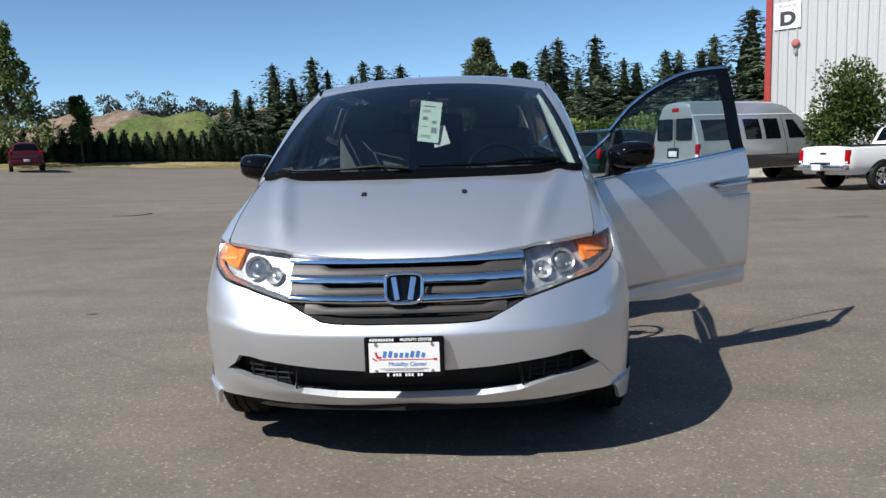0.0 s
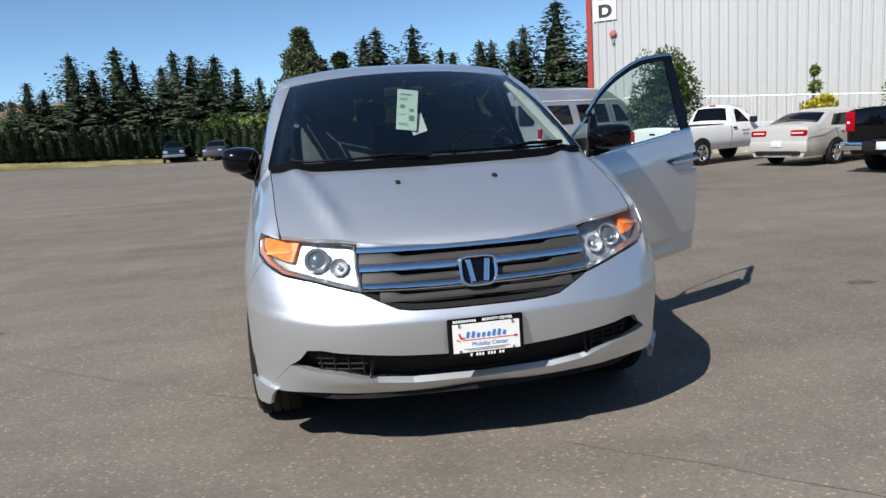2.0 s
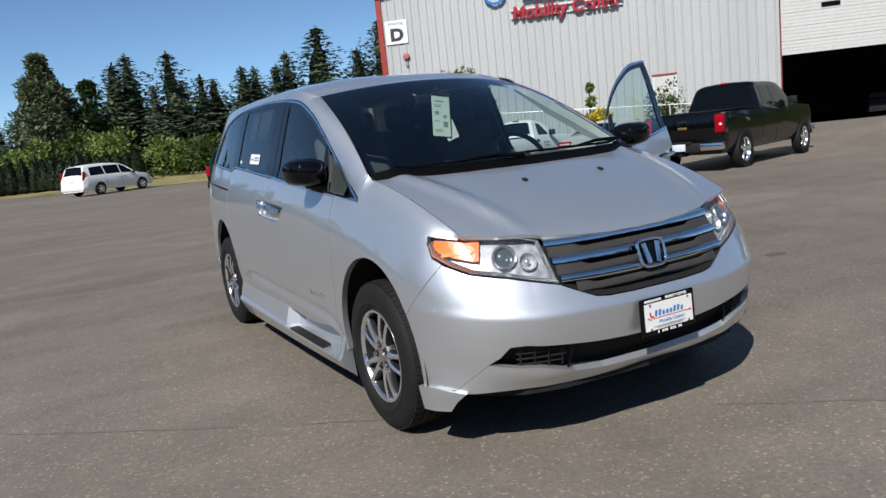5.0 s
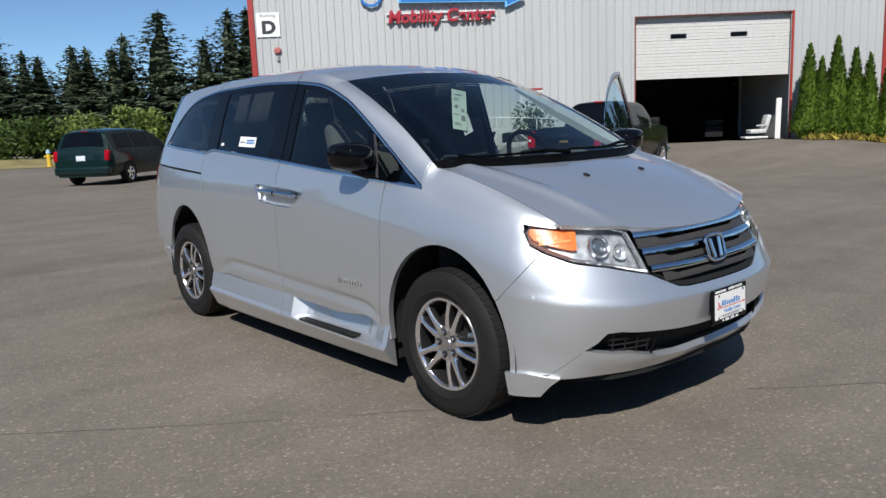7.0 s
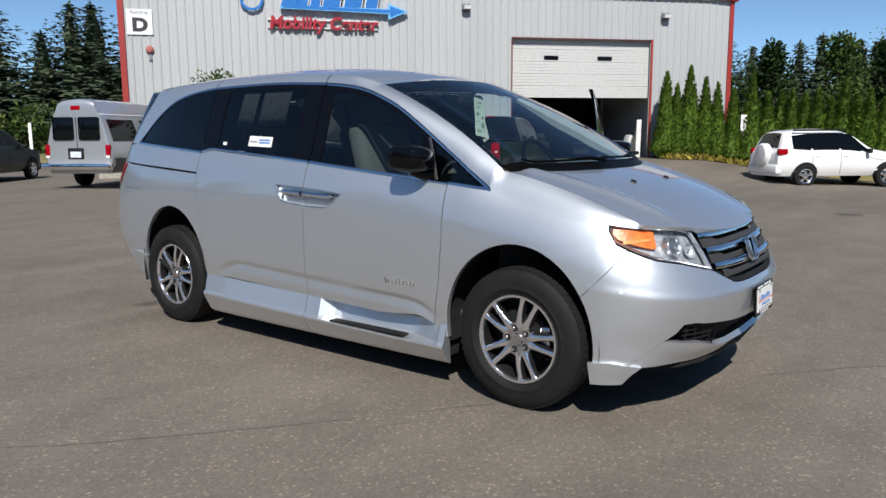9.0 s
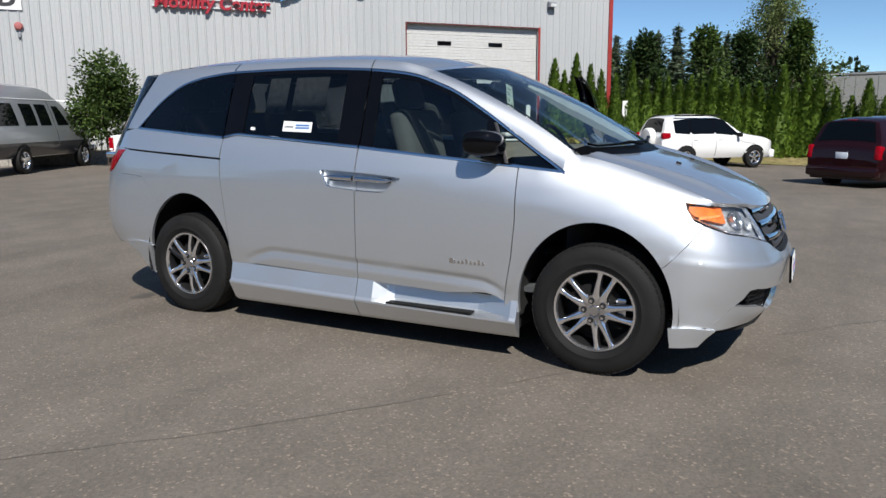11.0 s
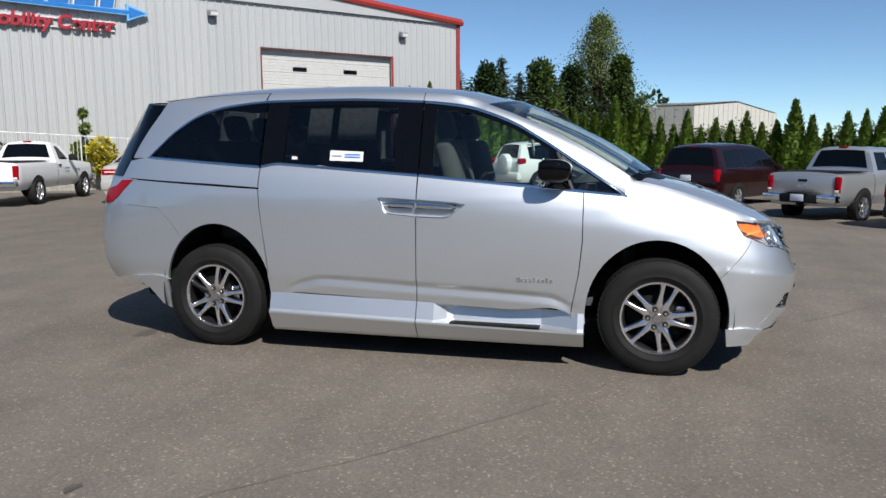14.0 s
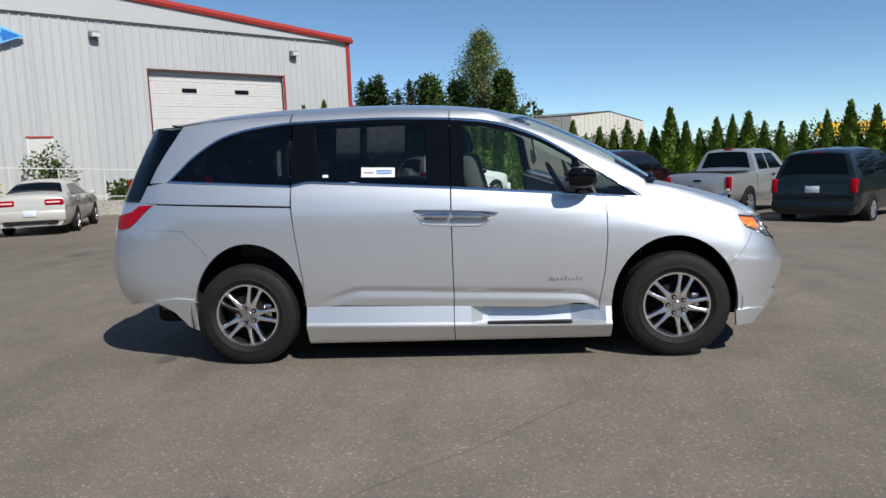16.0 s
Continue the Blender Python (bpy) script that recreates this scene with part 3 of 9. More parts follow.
box(bm, (0.20, 0.06, 1.55), RW @ pose(0, 0, 0.775, 2), 0.006)
part("plank", bm, M["white"], board)
bins = tagged(empty("tool_cart", fac(GB - 2.0, -2.4, FLOOR_Z)), "dark wheeled tool cart inside the garage", "cart")
for k in range(3):
    bm = bmesh.new()
    box(bm, (0.7, 0.45, 0.20), RW @ pose(0, 0, 0.22 + 0.24 * k), 0.01)
    part("drawer", bm, M["black"], bins)
# old crack across the lot, oil stain, utility cover
M["tar"] = plain("dark crack filler", (0.146, 0.127, 0.106), 0.9, var=0.3, scale=30)
M["stain"] = plain("oil stain", (0.095, 0.083, 0.07), 0.8, var=0.3, scale=12)
def ribbon(name, pts, half, label, seed, wob=0.02, gapped=False, mat=None):
    """A narrow uneven line lying on the asphalt."""
    r = random.Random(seed)
    verts, faces, w0 = [], [], 0.0
    line = []
    for (xa, ya), (xb, yb) in zip(pts, pts[1:]):
        n = max(2, int(math.hypot(xb - xa, yb - ya) / 0.09))
        line += [Vector((xa + (xb - xa) * k / n, ya + (yb - ya) * k / n)) for k in range(n)]
    d = (line[-1] - line[0]).normalized()
    for k, p in enumerate(line):
        w0 = 0.8 * w0 + r.uniform(-wob, wob)
        c = p + Vector((-d.y, d.x)) * w0
        h = half * r.uniform(0.3, 1.2)
        for s in (-1, 1):
            q = c + Vector((-d.y, d.x)) * h * s
            verts.append((q.x, q.y, lot_z(q.x, q.y) + 0.003))
        if k and not (gapped and noise.noise(Vector((k * 0.13, seed, 0))) > 0.22):
            faces.append((2 * k - 2, 2 * k - 1, 2 * k + 1, 2 * k))
    return tagged(raw(name, verts, faces, mat or M["tar"]), label, "crack", kind="structure")


ribbon("pavement_crack", [(-6.5, 5.0), (-3.84, 2.6), (-2.47, 1.27), (-1.70, 0.66), (-0.34, -0.37), (0.40, -0.91), (1.25, -1.63), (3.4, -3.4)], 0.0045, "long thin crack across the asphalt", 3, 0.010, True)
ribbon("pavement_crack", [(-16, 9.2), (-9.5, 7.6), (-4.0, 6.8), (-1.0, 6.2)], 0.012, "thin dark crack in the asphalt", 5, 0.02, True)
ribbon("pavement_crack", [(-14, 14.5), (-4, 13.2), (4, 9.8), (9, 4.0)], 0.014, "thin dark crack in the asphalt", 8, 0.02, True)
for sx, sy, sr, sd in ((-0.77, 3.72, 0.13, 1), (-3.1, 2.4, 0.05, 2), (3.5, 1.2, 0.12, 3), (-2.6, -0.6, 0.04, 4), (6.2, 8.5, 0.3, 5), (11.5, 0.5, 0.35, 6)):
    r_ = random.Random(sd)
    ring_ = [(sx + sr * math.cos(k * math.tau / 14) * r_.uniform(0.6, 1.2), sy + sr * 0.7 * math.sin(k * math.tau / 14) * r_.uniform(0.6, 1.2)) for k in range(14)]
    tagged(raw("oil_stain", [(x, y, lot_z(x, y) + 0.003) for x, y in ring_], [tuple(range(14))], M["stain"]), "dark oil stain soaked into the asphalt", "stain", kind="structure")
cover = tagged(empty("utility_cover", (-8.0, 13.25, lot_z(-8.0, 13.25))), "dark round utility cover set in asphalt", "cover")
bm = bmesh.new()
cyl(bm, 0.36, 0.36, 0.016, pose(0, 0, 0.004), 28)
part("lid", bm, M["tar"], cover)
bm = bmesh.new()
spin_profile(bm, [(0.0, 0.44), (0.010, 0.44), (0.010, 0.37), (0.0, 0.37)], 28, pose(0, 0, 0.002, 0, -90, 0))
part("collar", bm, M["stain"], cover)
# fire hydrant on the verge
hyd = tagged(empty("fire_hydrant", (7.8, 44.2, lot_z(7.8, 44.2))), "yellow fire hydrant with a pale blue cap", "hydrant")
M["hyd_yellow"] = plain("yellow enamel", (0.65, 0.42, 0.04), 0.45)
M["hyd_blue"] = plain("pale blue enamel", (0.25, 0.45, 0.60), 0.45)
bm = bmesh.new()
cyl(bm, 0.16, 0.16, 0.06, pose(0, 0, 0.05), 16)
cyl(bm, 0.12, 0.11, 0.75, pose(0, 0, 0.45), 16)
part("barrel", bm, M["hyd_yellow"], hyd, smooth=40)
bm = bmesh.new()
cyl(bm, 0.14, 0.07, 0.20, pose(0, 0, 0.90), 16)
part("bonnet", bm, M["hyd_blue"], hyd, smooth=40)
for a in (0, 90, 180):
    bm = bmesh.new()
    cyl(bm, 0.06, 0.06, 0.16, Matrix.Rotation(radians(a), 4, 'Z') @ pose(0.15, 0, 0.62, 0, 90, 0), 12)
    part("nozzle", bm, M["hyd_yellow"], hyd)
# small white notice by the hedge, a white post beyond the pickup
for nm, x, y, z, w, h, lab in (("notice_board", 26.3, 6.7, 1.80, 0.30, 0.62, "small white notice on a post by the hedge"), ("marker_post", 13.0, 37.3, 1.35, 0.16, 1.5, "plain white marker post on the verge")):
    nb = tagged(empty(nm, (x, y, lot_z(x, y))), lab, "sign" if nm == "notice_board" else "post")
    zb = lot_z(x, y)
    bm = bmesh.new()
    box(bm, (w, 0.03, h), Matrix.Rotation(-0.9, 4, 'Z') @ pose(0, -0.05, z - zb), 0.004)
    part("board", bm, M["white"], nb)
    bm = bmesh.new()
    box(bm, (0.07, 0.07, z - zb + h / 2), pose(0, 0, (z - zb + h / 2) / 2))
    part("post", bm, M["galv"], nb)

# ---- the silver minivan ----
def catmull(pts, n=10):
    p = [Vector((2 * pts[0][0] - pts[1][0], 2 * pts[0][1] - pts[1][1]))] + [Vector(q) for q in pts] + [Vector((2 * pts[-1][0] - pts[-2][0], 2 * pts[-1][1] - pts[-2][1]))]
    out = []
    for i in range(1, len(p) - 2):
        for k in range(n):
            t = k / n
            a, b, c, d = p[i - 1], p[i], p[i + 1], p[i + 2]
            out.append(0.5 * (2 * b + (c - a) * t + (2 * a - 5 * b + 4 * c - d) * t * t + (3 * b - a - 3 * c + d) * t**3))
    out.append(p[-2])
    return out


PLAN = catmull([(0, -0.95), (0.25, -0.94), (0.45, -0.91), (0.62, -0.855), (0.765, -0.765), (0.868, -0.655), (0.934, -0.52), (0.968, -0.36), (0.984, -0.1),
                (0.988, 0.3), (1.0, 0.8), (1.006, 1.5), (1.006, 2.4), (0.995, 2.9), (0.975, 3.3), (0.945, 3.6), (0.90, 3.83), (0.81, 4.01), (0.66, 4.11), (0.4, 4.17), (0, 4.19)])


def short(y):
    """The nose is drawn long and set back by a tenth ahead of the lamps' outer ends."""
    return y if y > -0.45 else -0.45 + (y + 0.45) * 0.9


PX = np.array([p.x for p in PLAN])
PY = np.array([short(p.y) for p in PLAN])
PU = np.concatenate([[0], np.cumsum(np.hypot(np.diff(PX), np.diff(PY)))])
NX, NY = np.gradient(PY, PU), -np.gradient(PX, PU)
U_END = float(PU[-1])


def u_y(y):
    """Way along the plan line at a place along the car's length."""
    return float(np.interp(short(y), PY, PU))


def u_x(x):
    """Way along the plan line at a half width across the nose."""
    k = 60
    return float(np.interp(x, PX[:k], PU[:k]))


STATIONS = [
    (0.0, [(0.2, 0.17), (0.26, 0.13), (0.31, 0.085), (0.36, 0.045), (0.45, 0.022), (0.55, 0.004), (0.598, 0.0), (0.606, 0.0), (0.612, 0.005), (0.64, 0.021), (0.665, 0.037), (0.72, 0.062), (0.78, 0.092), (0.84, 0.13), (0.90, 0.172), (0.96, 0.24), (1.1, 0.45)]),
    (u_y(-0.86), [(0.2, 0.14), (0.26, 0.11), (0.31, 0.075), (0.36, 0.04), (0.45, 0.022), (0.55, 0.004), (0.604, 0.0), (0.612, 0.0), (0.619, 0.005), (0.66, 0.023), (0.70, 0.040), (0.78, 0.080), (0.84, 0.12), (0.90, 0.16), (0.96, 0.22), (1.1, 0.42)]),
    (u_y(-0.66), [(0.2, 0.07), (0.3, 0.035), (0.4, 0.022), (0.5, 0.008), (0.628, 0.0), (0.638, 0.0), (0.646, 0.004), (0.70, 0.018), (0.74, 0.030), (0.82, 0.064), (0.9, 0.105), (0.95, 0.14), (1.0, 0.19), (1.1, 0.33)]),
    (u_y(-0.42), [(0.14, 0.03), (0.3, 0.012), (0.5, 0.002), (0.656, 0.0), (0.665, 0.0), (0.673, 0.002), (0.74, 0.011), (0.82, 0.030), (0.9, 0.058), (0.955, 0.08), (1.0, 0.115), (1.06, 0.18), (1.2, 0.36)]),
    (u_y(-0.05), [(0.14, 0.02), (0.5, 0.0), (0.75, 0.0), (0.85, 0.01), (0.93, 0.032), (1.0, 0.065), (1.05, 0.10), (1.1, 0.15), (1.2, 0.27), (1.3, 0.4)]),
    (u_y(0.35), [(0.14, 0.03), (0.35, 0.022), (0.5, 0.01), (0.75, 0.0), (0.88, 0.003), (1.0, 0.024), (1.06, 0.044), (1.12, 0.07), (1.2, 0.10), (1.3, 0.135), (1.5, 0.19), (1.7, 0.26), (1.8, 0.36)]),
    (u_y(1.4), [(0.14, 0.03), (0.35, 0.03), (0.45, 0.016), (0.55, 0.004), (0.75, 0.0), (0.95, 0.0), (1.05, 0.008), (1.13, 0.028), (1.2, 0.055), (1.25, 0.08), (1.35, 0.113), (1.5, 0.16), (1.67, 0.222), (1.72, 0.25), (1.77, 0.315), (1.8, 0.37)]),
    (u_y(3.0), [(0.14, 0.03), (0.35, 0.03), (0.45, 0.016), (0.55, 0.004), (0.75, 0.0), (0.95, 0.0), (1.05, 0.008), (1.13, 0.024), (1.2, 0.045), (1.25, 0.068), (1.35, 0.105), (1.5, 0.155), (1.67, 0.222), (1.72, 0.25), (1.77, 0.315), (1.8, 0.37)]),
    (u_y(3.62), [(0.2, 0.08), (0.3, 0.05), (0.42, 0.025), (0.5, 0.012), (0.6, 0.0), (0.85, 0.0), (1.0, 0.01), (1.15, 0.035), (1.2, 0.05), (1.3, 0.085), (1.43, 0.14), (1.55, 0.19), (1.67, 0.245), (1.72, 0.27), (1.77, 0.33), (1.8, 0.38)]),
    (u_y(3.95), [(0.2, 0.2), (0.3, 0.14), (0.42, 0.07), (0.5, 0.03), (0.6, 0.006), (0.71, 0.0), (0.9, 0.015), (1.0, 0.03), (1.15, 0.075), (1.3, 0.14), (1.43, 0.205), (1.6, 0.30), (1.75, 0.40), (1.8, 0.45)]),
    (U_END, [(0.2, 0.3), (0.3, 0.22), (0.42, 0.11), (0.5, 0.05), (0.6, 0.01), (0.71, 0.0), (0.9, 0.02), (1.0, 0.05), (1.15, 0.11), (1.3, 0.19), (1.43, 0.27), (1.6, 0.38), (1.75, 0.48), (1.8, 0.52)]),
]
ST_U = [s[0] for s in STATIONS]
ST_T = []
for _, tab in STATIONS:
    fine = spline(tab, 10)
    ST_T.append((np.array([a for a, b in fine]), np.array([b for a, b in fine])))


PRESS = spline([(0.40, 0.40), (0.507, 0.425), (0.58, 0.465), (0.66, 0.488), (0.80, 0.496), (1.5, 0.524), (2.05, 0.546), (2.18, 0.548), (2.30, 0.520), (2.43, 0.470), (2.52, 0.44)], 8)


def press_u(u):
    return interp(float(np.interp(u, PU, PY)), PRESS)


CREASE_Z = (0.606, 0.612, 0.638, 0.665)


def inset_at(u, z):
    i = int(np.clip(np.searchsorted(ST_U, u) - 1, 0, len(ST_U) - 2))
    h = ST_U[i + 1] - ST_U[i]
    t = min(1.0, max(0.0, (u - ST_U[i]) / h))
    zc = float(np.interp(u, ST_U[:4], CREASE_Z))

    def at(j):
        """The station's inset, taken level with its own crease."""
        return float(np.interp(z - zc + CREASE_Z[min(j, 3)], *ST_T[j]))

    a, b = at(i), at(i + 1)
    d = (b - a) / h

    def slope(j, k, va, vb):
        e = (vb - va) / (ST_U[k] - ST_U[j])
        return 2 * d * e / (d + e) if d * e > 0 else 0.0

    ta = slope(i - 1, i, at(i - 1), a) if i else 0.0
    tb = slope(i + 1, i + 2, b, at(i + 2)) if i + 2 < len(ST_U) else 0.0
    v = (2 * t**3 - 3 * t * t + 1) * a + (t**3 - 2 * t * t + t) * h * ta + (3 * t * t - 2 * t**3) * b + (t**3 - t * t) * h * tb
    # pressed line low on the doors
    y = float(np.interp(u, PU, PY))
    if 0.46 < y < 2.50:
        zc = interp(y, PRESS)
        fade = min(1.0, (y - 0.46) / 0.16, (2.50 - y) / 0.22)
        fade = fade * fade * (3 - 2 * fade)
        d = zc - z
        if 0 < d < 0.078:
            v += 0.016 * fade * (d / 0.026 if d < 0.026 else 1 - (d - 0.026) / 0.052)
    return float(v)


def wrap(u, z, more=0.0):
    i = inset_at(u, z) + more
    x, y = np.interp(u, PU, PX), np.interp(u, PU, PY)
    nx, ny = np.interp(u, PU, NX), np.interp(u, PU, NY)
    l = math.hypot(nx, ny)
    return Vector((x - nx / l * i, y - ny / l * i, z))


def wrap_y(y, z, more=0.0):
    return wrap(u_y(y), z, more)


class SurfaceMesh:
    """Vertices with their own normals, so that curved panels shade smoothly up to a crisp edge."""

    def __init__(self):
        self.v, self.n, self.f = [], [], []

    def build(self, name, material, parent, label="", origin=(0, 0, 0)):
        me = bpy.data.meshes.new(name)
        o = Vector(origin)
        me.from_pydata([tuple(v - o) for v in self.v], [], self.f)
        me.polygons.foreach_set("use_smooth", [True] * len(me.polygons))
        me.update()
        me.normals_split_custom_set_from_vertices([tuple(n) for n in self.n])
        ob = link_mesh(name, me, material, parent, label)
        ob.location = o
        return ob


def fill(sm, poly, surf, sgn=1, step=0.05, flange=0.012):
    """Fill an outline given in the surface's own two coordinates; surf(a, b) gives the place for the right-hand (+x) side."""
    bm = bmesh.new()
    vs = [bm.verts.new((a, b, 0)) for a, b in poly]
    bm.faces.new(vs)
    bm.normal_update()
    bmesh.ops.triangulate(bm, faces=bm.faces[:])
    for ax in (0, 1):
        lo, hi = min(p[ax] for p in poly), max(p[ax] for p in poly)
        k = math.floor(lo / step) + 1
        while k * step < hi - 1e-5:
            no = (1, 0, 0) if ax == 0 else (0, 1, 0)
            co = tuple(k * step if j == ax else 0 for j in range(3))
            bmesh.ops.bisect_plane(bm, geom=bm.verts[:] + bm.edges[:] + bm.faces[:], plane_co=co, plane_no=no, dist=1e-5)
            k += 1
    bmesh.ops.remove_doubles(bm, verts=bm.verts, dist=1e-5)
    bm.verts.index_update()
    base = len(sm.v)
    flip = Vector((sgn, 1, 1))
    e = 0.004
    for v in bm.verts:
        a, b = v.co.x, v.co.y
        p = surf(a, b)
        n = (surf(a + e, b) - surf(a - e, b)).cross(surf(a, b + e) - surf(a, b - e))
        n.normalize()
        sm.v.append(p * flip)
        sm.n.append(n * flip)
    # make the normals point away from the car's middle
    c = Vector((0, 1.6, 0.8))
    k0 = sum(1 if (sm.v[base + i] - c).dot(sm.n[base + i]) > 0 else -1 for i in range(len(bm.verts)))
    if k0 < 0:
        for i in range(len(bm.verts)):
            sm.n[base + i] = -sm.n[base + i]
    for f in bm.faces:
        idx = [base + v.index for v in f.verts]
        fn = (sm.v[idx[1]] - sm.v[idx[0]]).cross(sm.v[idx[2]] - sm.v[idx[0]])
        if fn.dot(sm.n[idx[0]]) < 0:
            idx = idx[::-1]
        sm.f.append(tuple(idx))
    if flange:
        for ed in bm.edges:
            if len(ed.link_faces) == 1:
                i, j = base + ed.verts[0].index, base + ed.verts[1].index
                q = len(sm.v)
                pi, pj = sm.v[i], sm.v[j]
                ni, nj = sm.n[i], sm.n[j]
                out = (pj - pi).cross(ni)
                if out.length < 1e-9:
                    continue
                out.normalize()
                mid2 = sum((w.co for w in ed.link_faces[0].verts), Vector()) / len(ed.link_faces[0].verts)
                inner = surf(mid2.x, mid2.y) * flip
                if out.dot(inner - pi) > 0:
                    out = -out
                sm.v += [pi, pj, pj - nj * flange, pi - ni * flange]
                sm.n += [out] * 4
                sm.f.append((q, q + 1, q + 2, q + 3) if ((pj - pi).cross(-nj)).dot(out) > 0 else (q + 3, q + 2, q + 1, q))
    bm.free()


def panel(name, poly, material, parent, sgn, more=0.0, step=0.05, flange=0.012, label="", origin=(0, 0, 0), side=True, datum=None):
    """A panel on the car's skin; outline as (place along the car, height), or (way along the plan, height)."""
    sm = SurfaceMesh()
    pts = [(u_y(a) if side else a, b) for a, b in poly]
    base = datum or (lambda a: 0.0)
    fill(sm, [(a, b - base(a)) for a, b in pts], lambda a, b: wrap(a, b + base(a), more), sgn, step, flange)
    return sm.build(name, material, parent, label, origin)


def loft(name, A, B, material, parent, sgn=1, n=4, bulge=0.0, label="", origin=(0, 0, 0), ease=0, first_n=None):
    """A strip between two lines of places, bent outwards by bulge."""
    sm = SurfaceMesh()
    c = Vector((0, 1.6, 0.9))
    rows = []
    for i, (a, b) in enumerate(zip(A, B)):
        mid = (a + b) / 2
        d = A[min(i + 1, len(A) - 1)] - A[max(i - 1, 0)]
        nn = d.cross(b - a)
        if nn.length > 1e-9:
            nn.normalize()
        if nn.dot(mid - c) < 0:
            nn = -nn
        rows.append([a.lerp(b, k / n) + nn * (4 * bulge * (min(1.0, i / ease) if ease else 1.0) * (k / n) * (1 - k / n)) for k in range(n + 1)])
    flip = Vector((sgn, 1, 1))
    R = len(rows)
    for i in range(R):
        for k in range(n + 1):
            du = rows[min(i + 1, R - 1)][k] - rows[max(i - 1, 0)][k]
            dv = rows[i][min(k + 1, n)] - rows[i][max(k - 1, 0)]
            nn = du.cross(dv)
            if nn.length < 1e-9:
                nn = rows[i][k] - c
            nn.normalize()
            if nn.dot(rows[i][k] - c) < 0:
                nn = -nn
            if first_n:
                nn = nn.lerp(first_n[i], (1 - k / n) ** 1.5).normalized()
            sm.v.append(rows[i][k] * flip)
            sm.n.append(nn * flip)
    for i in range(R - 1):
        for k in range(n):
            q = (i * (n + 1) + k, i * (n + 1) + k + 1, (i + 1) * (n + 1) + k + 1, (i + 1) * (n + 1) + k)
            fn = (sm.v[q[1]] - sm.v[q[0]]).cross(sm.v[q[2]] - sm.v[q[0]])
            sm.f.append(q if fn.dot(sm.n[q[0]]) > 0 else q[::-1])
    return sm.build(name, material, parent, label, origin)


def ellipse(cy, cz, ry, rz, a0, a1, n=22):
    return [(cy + ry * math.cos(radians(a0 + (a1 - a0) * k / n)), cz + rz * math.sin(radians(a0 + (a1 - a0) * k / n))) for k in range(n + 1)]


RAIL = spline([(0.20, 1.10), (0.35, 1.20), (0.50, 1.30), (0.72, 1.445), (0.95, 1.57), (1.25, 1.665), (1.58, 1.70), (2.11, 1.72), (2.63, 1.715), (2.92, 1.69), (3.13, 1.645), (3.36, 1.52), (3.56, 1.335)], 8)
BELT = [(0.2, 1.095), (0.5, 1.125), (1.5, 1.212), (2.48, 1.282), (2.52, 1.285), (2.64, 1.262), (3.56, 1.325)]
TOP = spline([(1.10, 1.672), (1.17, 1.70), (1.25, 1.722), (1.58, 1.755), (2.1, 1.772), (2.63, 1.772), (3.0, 1.765), (3.3, 1.748), (3.5, 1.728)], 6)


def rail_z(y):
    return interp(y, RAIL)


def belt_z(y):
    return interp(y, BELT)


def top_z(y):
    return interp(y, TOP)


def lin(a, b, n):
    return [a + (b - a) * k / n for k in range(n + 1)]


van = tagged(empty("minivan"), "silver minivan with its driver door open, parked on asphalt", "minivan")
SIL = M["silver"]
ARCH_F = (0.012, 0.365, 0.425, 0.475)
ARCH_R = (2.965, 0.375, 0.42, 0.50)
GAP = 0.004
HINGE = Vector((0.965, 0.47, 0.7))


def hood_edge(k):
    """The seam between bonnet and wing, from the lamp back to the pillar."""
    y = interp(k, [(0, -0.580), (0.3, -0.37), (0.65, -0.08), (1, 0.165)])
    x = interp(k, [(0, 0.788), (0.3, 0.804), (0.65, 0.818), (1, 0.832)])
    return Vector((x, short(y), hood_z(x, y)))


HOOD_C = spline([(-0.86, 0.82), (-0.80, 0.888), (-0.76, 0.922), (-0.68, 0.965), (-0.5, 1.04), (-0.28, 1.118), (0.0, 1.192), (0.12, 1.215), (0.3, 1.24)], 8)


def hood_z(x, y):
    z = interp(y, HOOD_C) - (0.055 - 0.028 * min(1.0, max(0.0, (y + 0.7) / 0.8))) * (abs(x) / 0.75) ** 2.4
    xr = 0.50 + 0.20 * min(1.0, max(0.0, (y + 0.78) / 0.85))
    z += 0.017 * min(1.0, max(0.0, (y + 0.74) / 0.25)) * math.exp(-(((abs(x) - xr) / 0.045) ** 2))
    return z


def ws_point(s, t):
    """The windscreen: s across, -1 to 1; t from its foot, 0, to the roof, 1."""
    a = abs(s)
    y0, y1 = 0.0 + 0.17 * a**2.2, 0.955 + 0.145 * a**2.2
    z0 = hood_z(s * 0.80, y0) + 0.010
    z1 = 1.718 - 0.046 * a**2.2
    x = s * (0.845 * (1 - t) + 0.70 * t)
    arc = 4 * t * (1 - t)
    return Vector((x, y0 + (y1 - y0) * t - 0.028 * arc, z0 + (z1 - z0) * t + 0.026 * arc))


def roof_edge(y):
    p = wrap_y(max(1.17, y), top_z(max(1.17, y)))
    return ws_point(1.0, 1.0).lerp(Vector((p.x, y, top_z(y))), max(0.0, min(1.0, (y - 1.10) / 0.18)))


